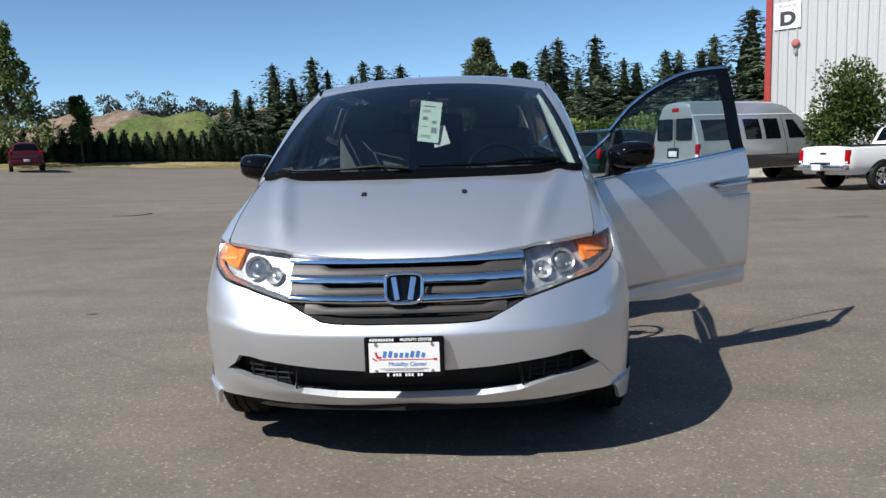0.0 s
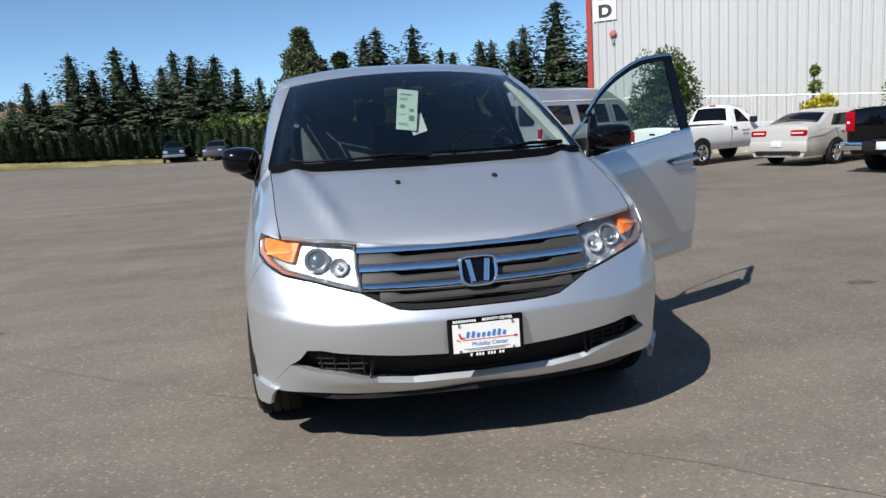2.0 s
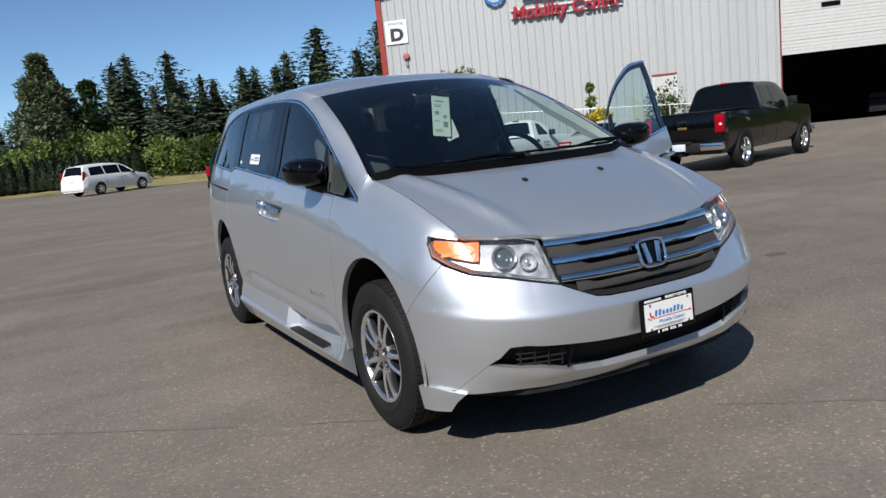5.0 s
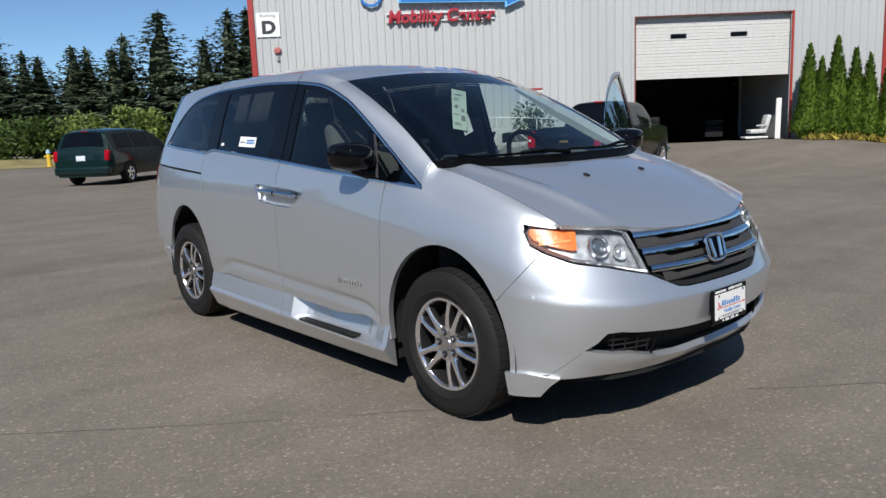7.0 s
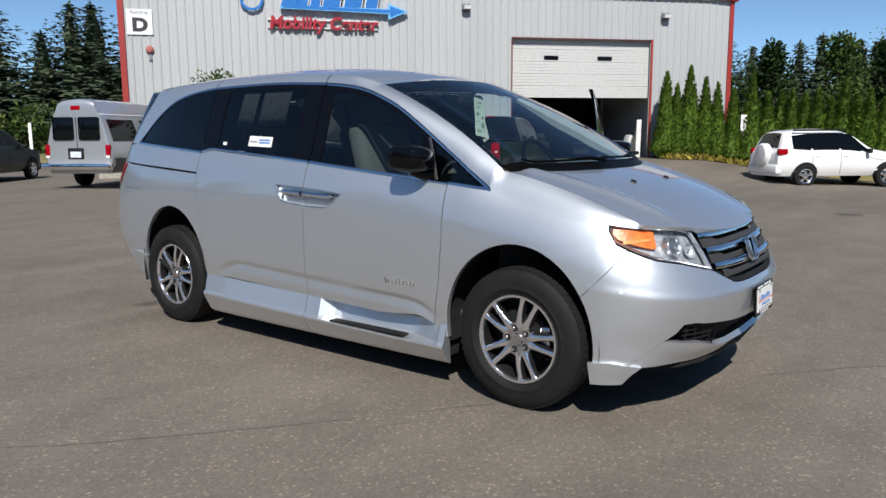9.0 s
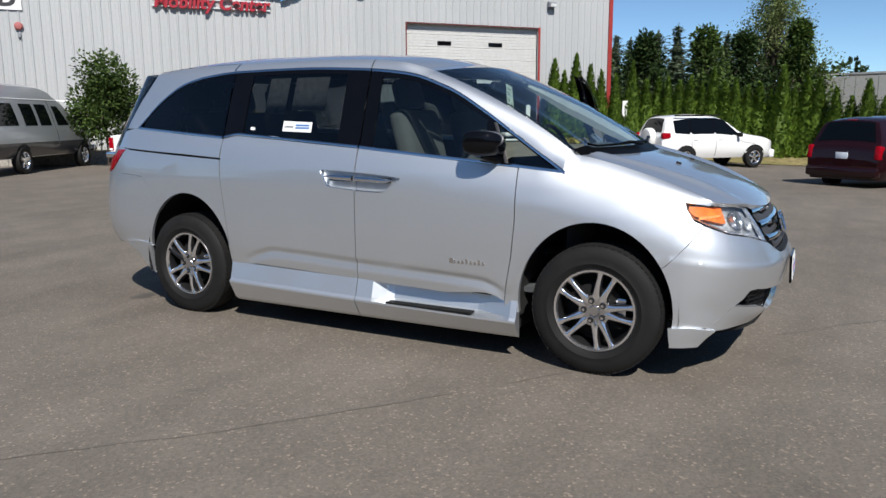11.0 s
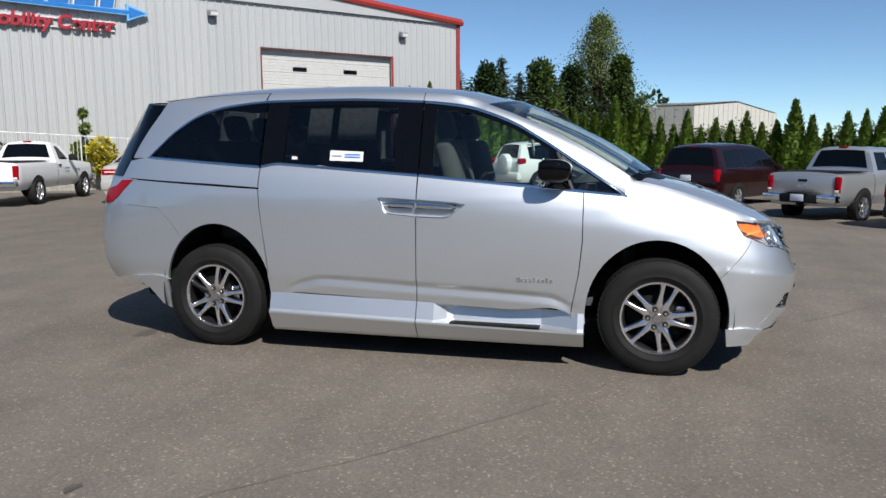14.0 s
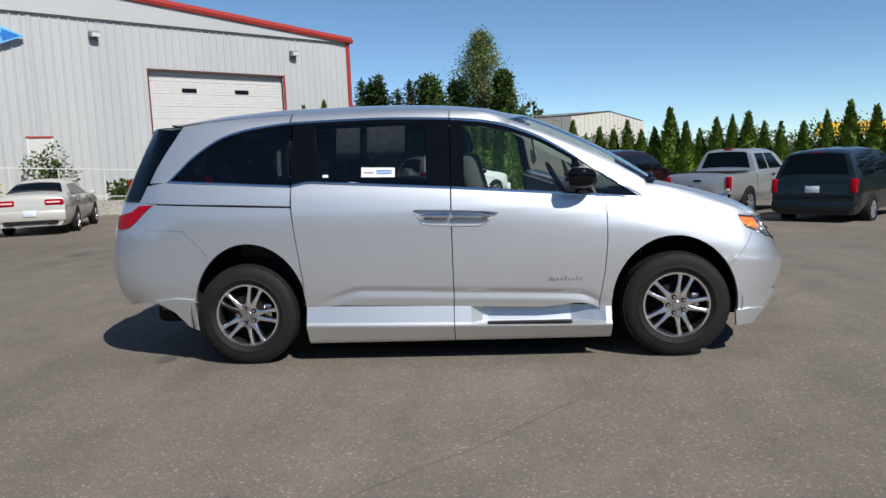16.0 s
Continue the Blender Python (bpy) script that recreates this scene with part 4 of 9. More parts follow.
for sgn in (-1, 1):
    # front wing
    fen = [(0.456, 1.117)] + [(y, interp(y, [(-0.45, 0.957), (-0.2, 0.985), (0.0, 1.02), (0.2, 1.090), (0.456, 1.117)])) for y in (0.3, 0.2, 0.1, 0.0, -0.1, -0.2, -0.3, -0.40, -0.45)]
    fen += [(-0.461, 0.924), (-0.503, 0.866), (-0.560, 0.843), (-0.462, 0.741), (-0.364, 0.638)] + [p for p in ellipse(*ARCH_F, 147, -8)]
    fen += [(0.44, 0.30), (0.52, 0.30), (0.515, 0.40), (0.475, 0.62), (0.456, 0.82)]
    panel("front_wing", fen, SIL, van, sgn, flange=0.03)
    ks = lin(0, 1, 16)
    top_y = [interp(k, [(0, -0.62), (1, 0.20)]) for k in ks]
    top_z_ = [interp(y, [(-0.62, 0.936), (-0.45, 0.957), (-0.2, 0.985), (0.0, 1.02), (0.2, 1.090)]) for y in top_y]

    def skin_n(y, z):
        n_ = (wrap(u_y(y) + 0.01, z) - wrap(u_y(y) - 0.01, z)).cross(wrap_y(y, z + 0.01) - wrap_y(y, z - 0.01)).normalized()
        return n_ if n_.x > 0 else -n_

    loft("wing_top", [wrap_y(y, z) for y, z in zip(top_y, top_z_)] + [wrap_y(0.212, 1.112, -0.002)], [hood_edge(k) for k in ks] + [ws_point(1.0, 0.035)], SIL, van, sgn, 8, 0.012, ease=6, first_n=[skin_n(y, z) for y, z in zip(top_y + [0.2], top_z_ + [1.09])])
    # front door: skin, frame, panes, handle, mirror
    door_o = Vector((HINGE.x * sgn, HINGE.y, HINGE.z))
    dp = [(0.462, 1.118)] + [(y, belt_z(y) - 0.004) for y in (0.7, 0.9, 1.1, 1.3, 1.508)] + [(1.509, 1.062), (1.40, 1.056), (1.26, 1.046), (1.195, 1.036), (1.215, 1.020), (1.30, 0.957), (1.335, 0.950), (1.40, 0.951), (1.510, 0.954), (1.511, 0.8), (1.513, 0.392), (1.2, 0.381), (0.9, 0.371), (0.523, 0.357), (0.521, 0.40), (0.481, 0.62), (0.462, 0.82)]
    door = panel("front_door", dp, SIL, van, sgn, step=0.013, datum=press_u, flange=0.03, origin=door_o, label="silver front door, standing wide open" if sgn > 0 else "silver front door with a chrome handle")

    def dpanel(name, poly, mat, more=0.0, flange=0.0, label=""):
        ob = panel(name, poly, mat, door, sgn, more, flange=flange, label=label, origin=door_o)
        ob.location = (0, 0, 0)
        return ob

    def dloft(name, A, B, mat, n=2, bulge=0.0, label=""):
        ob = loft(name, A, B, mat, door, sgn, n, bulge, label, origin=door_o)
        ob.location = (0, 0, 0)
        return ob

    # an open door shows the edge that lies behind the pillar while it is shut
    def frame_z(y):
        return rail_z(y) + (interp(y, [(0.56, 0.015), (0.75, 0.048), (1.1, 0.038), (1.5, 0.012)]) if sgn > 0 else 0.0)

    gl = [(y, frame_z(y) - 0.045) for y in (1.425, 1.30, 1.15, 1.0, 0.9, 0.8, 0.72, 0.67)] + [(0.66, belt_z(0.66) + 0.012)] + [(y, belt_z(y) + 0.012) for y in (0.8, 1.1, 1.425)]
    dpanel("door_glass", gl, M["glass_mid"], 0.006, 0.0, "clear tinted side glass").visible_shadow = False
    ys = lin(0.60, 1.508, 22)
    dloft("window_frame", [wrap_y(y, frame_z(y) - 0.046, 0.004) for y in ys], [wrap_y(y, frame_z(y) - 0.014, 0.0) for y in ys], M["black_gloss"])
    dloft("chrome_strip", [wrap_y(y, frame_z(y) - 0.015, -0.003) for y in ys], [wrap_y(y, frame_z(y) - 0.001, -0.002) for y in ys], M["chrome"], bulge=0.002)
    dpanel("pillar_cover", [(1.42, belt_z(1.42) + 0.01), (1.508, belt_z(1.508) + 0.01), (1.508, rail_z(1.508) - 0.016), (1.42, rail_z(1.42) - 0.016)], M["black_gloss"], 0.001, 0.01)
    ys2 = lin(0.462, 1.508, 14)
    dloft("belt_strip", [wrap_y(y, belt_z(y) - 0.005, -0.004) for y in ys2], [wrap_y(y, belt_z(y) + 0.011, -0.003) for y in ys2], M["chrome"], bulge=0.003)
    # inner trim of the door
    ob = panel("door_trim", [(0.54, 1.08), (1.48, 1.17), (1.49, 0.42), (0.56, 0.40)], M["beige"], door, sgn, 0.075, 0.15, 0.02, origin=door_o)
    ob.location = (0, 0, 0)
    # handle: dished cup, chrome grip, black strip for the shade behind it
    dpanel("handle_cup", [(1.512, 1.066), (1.19, 1.042), (1.19, 1.02), (1.31, 0.946), (1.512, 0.950)], SIL, 0.026)
    dloft("handle", [wrap_y(y, interp(y, [(1.235, 1.024), (1.30, 1.032), (1.51, 1.040)]), -0.006) for y in lin(1.235, 1.505, 10)], [wrap_y(y, interp(y, [(1.235, 1.018), (1.29, 1.004), (1.51, 1.010)]), -0.006) for y in lin(1.235, 1.505, 10)], M["chrome"], 4, 0.014, "chrome pull handle")
    dloft("handle_shade", [wrap_y(y, 1.006, 0.002) for y in lin(1.25, 1.505, 6)], [wrap_y(y, 1.034, 0.002) for y in lin(1.25, 1.505, 6)], M["black"], 2)
    rim = [(1.508, 0.951), (1.40, 0.948), (1.332, 0.947), (1.298, 0.954), (1.21, 1.018), (1.190, 1.036)]
    dloft("handle_edge", [wrap_y(y, z, -0.0025) for y, z in rim], [wrap_y(y, z + 0.005, 0.004) for y, z in rim], M["chrome"], 2, 0.001)
    # mirror
    bm = bmesh.new()
    mc = Vector((1.008 * sgn, 0.648, 1.248))
    vs = bmesh.ops.create_uvsphere(bm, u_segments=32, v_segments=20, radius=1.0)["verts"]
    for v in vs:
        x, y, z = v.co
        f = lambda a, p: math.copysign(abs(a) ** p, a)
        x, y, z = f(x, 0.52), f(y, 0.70), f(z, 0.48)
        taper = 1.0 - 0.14 * max(0.0, x * sgn)
        v.co = Vector((x * 0.105, y * (0.135 if y < 0 else 0.055) * (1.0 - 0.18 * abs(z) ** 2), z * 0.076 * taper))
        v.co.z += 0.010 * x * sgn
        v.co.y += 0.035 * max(0.0, x * sgn) ** 2 + 0.010
    bmesh.ops.translate(bm, vec=mc - door_o, verts=vs)
    mir = part("door_mirror", bm, M["black_gloss"], door, "black door mirror", smooth=180)
    bm = bmesh.new()
    box(bm, (0.165, 0.006, 0.105), Matrix.Translation(mc - door_o + Vector((0.0, 0.060, 0.004))) @ pose(0, 0, 0, 0, 0, 8 * sgn), 0.002)
    part("mirror_glass", bm, M["lens_grey"], mir)
    bm = bmesh.new()
    tube(bm, [Vector((0.90 * sgn, 0.585, 1.150)) - door_o, Vector((0.955 * sgn, 0.605, 1.165)) - door_o, Vector((1.0 * sgn, 0.645, 1.19)) - door_o], [0.034, 0.030, 0.030], 12)
    part("mirror_foot", bm, M["black_gloss"], mir, smooth=60)
    dpanel("mirror_sail", [(0.540, belt_z(0.54) + 0.012), (0.665, belt_z(0.665) + 0.012), (0.675, 1.26), (0.680, rail_z(0.68) - 0.04), (0.625, rail_z(0.625) - 0.022)], M["black_gloss"], 0.0, 0.0)
    lean_y = lambda k: 0.520 + 0.098 * k
    dloft("window_divider", [wrap_y(lean_y(k), belt_z(0.53) + 0.010 + 0.225 * k, -0.003) for k in lin(0, 1, 12)], [wrap_y(lean_y(k) + 0.020, belt_z(0.53) + 0.010 + 0.225 * k, -0.003) for k in lin(0, 1, 12)], M["ink"], 2, 0.003)
    dpanel("quarter_glass", [(0.520, belt_z(0.52) + 0.014), (0.607, rail_z(0.607) - 0.032), (0.53, rail_z(0.53) - 0.026), (0.45, rail_z(0.45) - 0.024), (0.35, rail_z(0.35) - 0.02), (0.26, rail_z(0.26) - 0.015), (0.255, 1.112), (0.4, 1.127)], M["glass_mid"], 0.006).visible_shadow = False
    ys3 = lin(0.20, 0.60, 10)
    dloft("chrome_strip", [wrap_y(y, rail_z(y) - 0.015, -0.003) for y in ys3], [wrap_y(y, rail_z(y) - 0.001, -0.002) for y in ys3], M["chrome"], bulge=0.002)
    dloft("window_frame", [wrap_y(y, rail_z(y) - 0.026, 0.004) for y in ys3], [wrap_y(y, rail_z(y) - 0.014, 0.0) for y in ys3], M["black_gloss"])
    ys4 = lin(0.20, 0.462, 6)
    dloft("belt_strip", [wrap_y(y, belt_z(y) - 0.004, -0.003) for y in ys4], [wrap_y(y, belt_z(y) + 0.010, -0.002) for y in ys4], M["chrome"], bulge=0.002)
    if sgn > 0:
        zf = lin(1.12, rail_z(1.508), 8)
        dloft("seal_flange", [wrap_y(1.506, z, 0.004) for z in zf], [wrap_y(1.528, z, 0.040) for z in zf], M["black_gloss"], 2, 0.003)
        door.rotation_euler = (Matrix.Rotation(radians(4.5), 4, Vector((0.89, 0.45, 0))) @ Matrix.Rotation(radians(2.5), 4, Vector((0.45, -0.89, 0))) @ Matrix.Rotation(radians(-64.5), 4, 'Z')).to_euler()
    # sliding door
    sp = [(1.518, 0.955), (1.60, 0.962), (1.69, 0.970), (1.715, 0.978), (1.772, 1.066), (1.76, 1.073), (1.65, 1.069), (1.517, 1.062), (1.518, belt_z(1.518) - 0.004)] + [(y, belt_z(y) - 0.004) for y in (1.7, 2.0, 2.3, 2.48, 2.53, 2.632)] + [(2.628, 1.12), (2.612, 0.95), (2.60, 0.85), (2.575, 0.65), (2.555, 0.422), (2.2, 0.413), (1.8, 0.402), (1.519, 0.392), (1.518, 0.8)]
    sd = panel("sliding_door", sp, SIL, van, sgn, step=0.013, datum=press_u, flange=0.03)
    panel("sliding_glass", [(1.69, belt_z(1.69) + 0.012), (2.0, belt_z(2.0) + 0.012), (2.465, belt_z(2.465) + 0.012), (2.465, rail_z(2.465) - 0.04), (2.2, rail_z(2.2) - 0.04), (1.9, rail_z(1.9) - 0.04), (1.69, rail_z(1.69) - 0.04)], M["glass_dark"], sd, sgn, 0.006, flange=0.0, label="dark privacy glass")
    panel("pillar_cover", [(1.518, belt_z(1.518) + 0.01), (1.685, belt_z(1.685) + 0.01), (1.685, rail_z(1.685) - 0.016), (1.518, rail_z(1.518) - 0.016)], M["black_gloss"], sd, sgn, 0.001, flange=0.012)
    panel("pillar_cover", [(2.47, belt_z(2.47) + 0.01), (2.53, belt_z(2.53) + 0.01), (2.636, belt_z(2.636) + 0.01), (2.636, rail_z(2.636) - 0.016), (2.47, rail_z(2.47) - 0.016)], M["black_gloss"], sd, sgn, 0.001, flange=0.012)
    ysd = lin(1.518, 2.64, 24)
    loft("window_frame", [wrap_y(y, rail_z(y) - 0.041, 0.004) for y in ysd], [wrap_y(y, rail_z(y) - 0.014, 0.0) for y in ysd], M["black_gloss"], sd, sgn)
    ysd = lin(1.518, 2.632, 24)
    loft("belt_strip", [wrap_y(y, belt_z(y) - 0.005, -0.004) for y in ysd], [wrap_y(y, belt_z(y) + 0.011, -0.003) for y in ysd], M["chrome"], sd, sgn, bulge=0.003)
    panel("handle_cup", [(1.514, 1.066), (1.775, 1.078), (1.778, 1.066), (1.72, 0.970), (1.514, 0.950)], SIL, sd, sgn, 0.026, flange=0.0)
    loft("handle", [wrap_y(y, interp(y, [(1.53, 1.042), (1.70, 1.046), (1.735, 1.036)]), -0.006) for y in lin(1.525, 1.735, 8)], [wrap_y(y, interp(y, [(1.53, 1.010), (1.68, 1.016), (1.735, 1.028)]), -0.006) for y in lin(1.525, 1.735, 8)], M["chrome"], sd, sgn, 4, 0.014, "chrome pull handle")
    # shade behind the sliding door's grip, drawn as a black strip
    loft("handle_shade", [wrap_y(y, 1.008, 0.002) for y in lin(1.525, 1.70, 6)], [wrap_y(y, 1.038, 0.002) for y in lin(1.525, 1.70, 6)], M["black"], sd, sgn, 2)
    rim = [(1.52, 0.952), (1.60, 0.959), (1.692, 0.967), (1.720, 0.976), (1.776, 1.066)]
    loft("handle_edge", [wrap_y(y, z, -0.0025) for y, z in rim], [wrap_y(y - (0.005 if z > 0.97 else 0), z + 0.004, 0.004) for y, z in rim], M["chrome"], sd, sgn, 2, 0.001)
    # rear quarter
    rq = [(2.638, 1.115), (3.02, 1.133), (3.64, 1.165), (3.72, 1.165), (3.70, 1.05), (3.735, 0.99), (3.58, 0.985), (3.43, 0.975), (3.33, 0.88), (3.262, 0.80)]
    rq += [p for p in ellipse(*ARCH_R, 46, 186)] + [(2.56, 0.37), (2.562, 0.44), (2.582, 0.65), (2.606, 0.85), (2.618, 0.95)]
    panel("rear_quarter", rq, SIL, van, sgn, flange=0.03)
    rq2 = [(2.64, 1.128), (3.0, 1.148), (3.4, 1.165), (3.80, 1.185), (3.76, 1.26), (3.745, 1.30)] + [(3.60, 1.322), (3.3, 1.308), (3.0, 1.287), (2.64, 1.256)]
    panel("rear_quarter_upper", rq2, SIL, van, sgn, flange=0.02)
    panel("slide_track", [(2.64, 1.112), (3.0, 1.132), (3.66, 1.166), (3.66, 1.178), (3.0, 1.15), (2.64, 1.131)], M["dark"], van, sgn, 0.02, flange=0.0)
    # pillar between side glass and tailgate
    dpil = [(y, rail_z(y) + 0.0) for y in (2.66, 2.8, 2.92, 3.05, 3.13, 3.22, 3.3, 3.36, 3.45, 3.50, 3.56)] + [(3.585, 1.322), (3.72, 1.322), (3.68, 1.42), (3.62, 1.53), (3.55, 1.64), (3.50, 1.722), (3.3, 1.746), (3.0, 1.763), (2.66, 1.77)]
    panel("rear_pillar", dpil, SIL, van, sgn, step=0.04, flange=0.012)
    qg = [(2.65, belt_z(2.65) + 0.012), (3.0, belt_z(3.0) + 0.012), (3.50, belt_z(3.5) + 0.014)] + [(y, rail_z(y) - 0.022) for y in (3.48, 3.42, 3.36, 3.3, 3.22, 3.13, 3.05, 2.92, 2.8, 2.65)]
    panel("rear_side_glass", qg, M["glass_dark"], van, sgn, 0.005, flange=0.0, label="dark privacy glass")
    yq = lin(2.645, 3.555, 26)
    loft("window_frame", [wrap_y(y, rail_z(y) - 0.024, 0.004) for y in yq], [wrap_y(y, rail_z(y) - 0.012, 0.0) for y in yq], M["black_gloss"], van, sgn)
    yq2 = lin(1.518, 3.555, 50)
    loft("chrome_strip", [wrap_y(y, rail_z(y) - 0.013, -0.003) for y in yq2], [wrap_y(y, rail_z(y) + 0.001, -0.002) for y in yq2], M["chrome"], van, sgn, 2, 0.002)
    loft("belt_strip", [wrap_y(y, belt_z(y) - 0.005, -0.004) for y in yq], [wrap_y(y, belt_z(y) + 0.010, -0.003) for y in yq], M["chrome"], van, sgn, 2, 0.003)
    # roof rail band above the doors, and the windscreen pillar
    yr = lin(1.10, 2.655, 40)
    loft("roof_side", [wrap_y(y, rail_z(y) + 0.002) for y in yr], [roof_edge(y) for y in yr], SIL, van, sgn, 5, 0.006)
    for y_, w_, mt in ((2.655, 0.010, "chrome"), (1.512, 0.005, "dark")):
        zs = lin(rail_z(y_) + 0.004, top_z(y_), 6)
        loft("roof_joint", [wrap_y(y_, z, -0.008) for z in zs], [wrap_y(y_ + w_, z, -0.008) for z in zs], M[mt], van, sgn, 1)
    ya = lin(0.204, 1.10, 24)
    B = [ws_point(1.0, 0.022 + 0.978 * k / 24) for k in range(25)]
    loft("windscreen_pillar", [wrap_y(y, rail_z(y) + 0.002) for y in ya], B, SIL, van, sgn, 6, 0.012)
    # rear bumper corner and tail lamp
    rb = [(3.37, 0.46)] + [p for p in ellipse(*ARCH_R, 10, 46, 8)] + [(3.262, 0.793), (3.33, 0.877), (3.43, 0.972), (3.58, 0.983), (3.74, 0.988)]
    sm = SurfaceMesh()
    pts = [(u_y(a), b) for a, b in rb] + [(u_y(4.12), 0.985), (U_END, 0.985), (U_END, 0.40), (u_y(4.0), 0.42), (u_y(3.8), 0.46)]
    fill(sm, pts, lambda a, b: wrap(a, b), sgn, 0.06, 0.02)
    sm.build("rear_bumper", SIL, van)
    tl = [(u_y(3.666), 1.168), (u_y(3.80), 1.163), (u_y(3.87), 1.122), (u_y(3.98), 1.10), (u_y(4.04), 1.09), (u_y(4.03), 1.005), (u_y(3.96), 0.992), (u_y(3.89), 1.006), (u_y(3.82), 1.05), (u_y(3.74), 1.118)]
    panel("lamp_surround", [(u_y(3.63), 1.168), (u_y(3.79), 1.188), (u_y(4.06), 1.19), (u_y(4.06), 0.985), (u_y(3.70), 0.985), (u_y(3.70), 1.05)], SIL, van, sgn, 0.003, 0.04, 0.0, side=False)
    panel("tail_lamp", tl, M["red_lens"], van, sgn, -0.004, 0.04, 0.02, "red tail lamp", side=False)
    sm = SurfaceMesh()
    fill(sm, [(u_y(3.815), 1.186), (U_END, 1.186), (U_END, 0.99), (u_y(4.055), 0.99), (u_y(4.055), 1.18), (u_y(3.93), 1.18)], lambda a, b: wrap(a, b), sgn, 0.06, 0.01)
    sm.build("tailgate", SIL, van)
    panel("tailgate_glass", [(u_y(3.755), 1.30), (u_y(3.8), 1.19), (U_END, 1.19), (U_END, 1.72), (u_y(3.515), 1.72), (u_y(3.56), 1.64), (u_y(3.63), 1.53), (u_y(3.69), 1.42)], M["glass_dark"], van, sgn, 0.0, 0.06, 0.01, side=False)
    # mud flap behind the rear wheel
    panel("mud_flap", [(3.375, 0.25), (3.385, 0.48), (3.52, 0.49), (3.70, 0.47), (3.55, 0.39), (3.45, 0.28)], SIL, van, sgn, -0.012, 0.05, 0.02)
    # front mud guard below the bumper corner
    mg = [(-0.402, 0.205), (-0.39, 0.31), (-0.50, 0.318), (-0.645, 0.300), (-0.60, 0.262), (-0.555, 0.212)]
    panel("air_dam", mg, SIL, van, sgn, -0.015, 0.04, 0.02)
    # sill skirt: rear half plain, front half with a step let into it
    sk_top = lambda y: interp(y, [(0.44, 0.364), (1.52, 0.394), (2.56, 0.414)])
    sk_mid = lambda y: interp(y, [(0.44, 0.235), (1.52, 0.252), (2.56, 0.27)])

    def skirt_prof(y, d):
        top, mid = sk_top(y), sk_mid(y)
        pro = [(top + 0.008, 0.022), (top, 0.0), (mid + 0.034, -0.034), (mid + 0.018, -0.048), (mid + 0.006, -0.049), (0.165, 0.004), (0.142, 0.03)]
        return [wrap_y(y, z, m_ + (d if 0 < i < 3 else 0.0)) for i, (z, m_) in enumerate(pro)]

    def skirt(name, y0, y1, n, dip):
        sm = SurfaceMesh()
        rows = [skirt_prof(y, dip(y)) for y in lin(y0, y1, n)]
        flip = Vector((sgn, 1, 1))
        for i in range(n):
            for k in range(len(rows[0]) - 1):
                q = [rows[i][k] * flip, rows[i + 1][k] * flip, rows[i + 1][k + 1] * flip, rows[i][k + 1] * flip]
                nn = (q[1] - q[0]).cross(q[3] - q[0]).normalized()
                if nn.x * sgn < 0:
                    nn = -nn
                    q = q[::-1]
                b0 = len(sm.v)
                sm.v += q
                sm.n += [nn] * 4
                sm.f.append((b0, b0 + 1, b0 + 2, b0 + 3))
        for rr, yy in ((rows[0], -1), (rows[-1], 1)):
            b0 = len(sm.v)
            sm.v += [p * flip for p in rr]
            sm.n += [Vector((0, yy, 0))] * len(rr)
            sm.f.append(tuple(range(b0, b0 + len(rr))) if yy * sgn > 0 else tuple(range(b0, b0 + len(rr)))[::-1])
        return sm.build(name, SIL, van)

    skirt("sill_skirt", 1.522, 2.56, 10, lambda y: 0.0)
    hollow = lambda y: 0.085 * min(1.0, max(0.0, (y - 0.48) / 0.22)) * min(1.0, max(0.0, (1.40 - y) / 0.10))
    st = skirt("sill_skirt", 0.44, 1.516, 28, hollow)
    bm = bmesh.new()
    box(bm, (0.06, 0.58, 0.010), Matrix.Translation((0.995 * sgn, 1.00, sk_mid(1.0) + 0.029)), 0.003)
    part("step_tread", bm, M["black"], st, "black rubber step tread")

# bonnet
sm = SurfaceMesh()
front = [(0, -0.800), (0.15, -0.797), (0.30, -0.782), (0.40, -0.760), (0.47, -0.736), (0.54, -0.704), (0.60, -0.678), (0.65, -0.655), (0.70, -0.628), (0.745, -0.602), (0.780, -0.582)]
sidee = [(hood_edge(k).x - 0.004, -0.45 + (hood_edge(k).y + 0.45) / 0.9 if hood_edge(k).y < -0.45 else hood_edge(k).y) for k in (0.05, 0.15, 0.3, 0.5, 0.65, 0.8, 1.0)]
back = [(0.70, 0.075), (0.55, 0.01), (0.40, -0.03), (0.2, -0.055), (0, -0.065)]
half = front + sidee + back
outline = half + [(-x, y) for x, y in half[-2:0:-1]]
fill(sm, outline, lambda a, b: Vector((a, short(b), hood_z(a, b))), 1, 0.03, 0.02)
hood = sm.build("bonnet", SIL, van)
for sx in (-1, 1):
    bm = bmesh.new()
    box(bm, (0.022, 0.03, 0.012), Matrix.Translation((0.234 * sx, -0.275, hood_z(0.234, -0.275) + 0.005)) @ pose(0, 0, 0, 18), 0.004)
    part("washer_jet", bm, M["black"], hood)
# roof
ROOF_C = spline([(0.955, 1.718), (1.05, 1.745), (1.2, 1.775), (1.45, 1.808), (1.8, 1.834), (2.2, 1.846), (2.7, 1.846), (3.2, 1.82), (3.55, 1.775), (3.78, 1.74)], 8)
sm = SurfaceMesh()


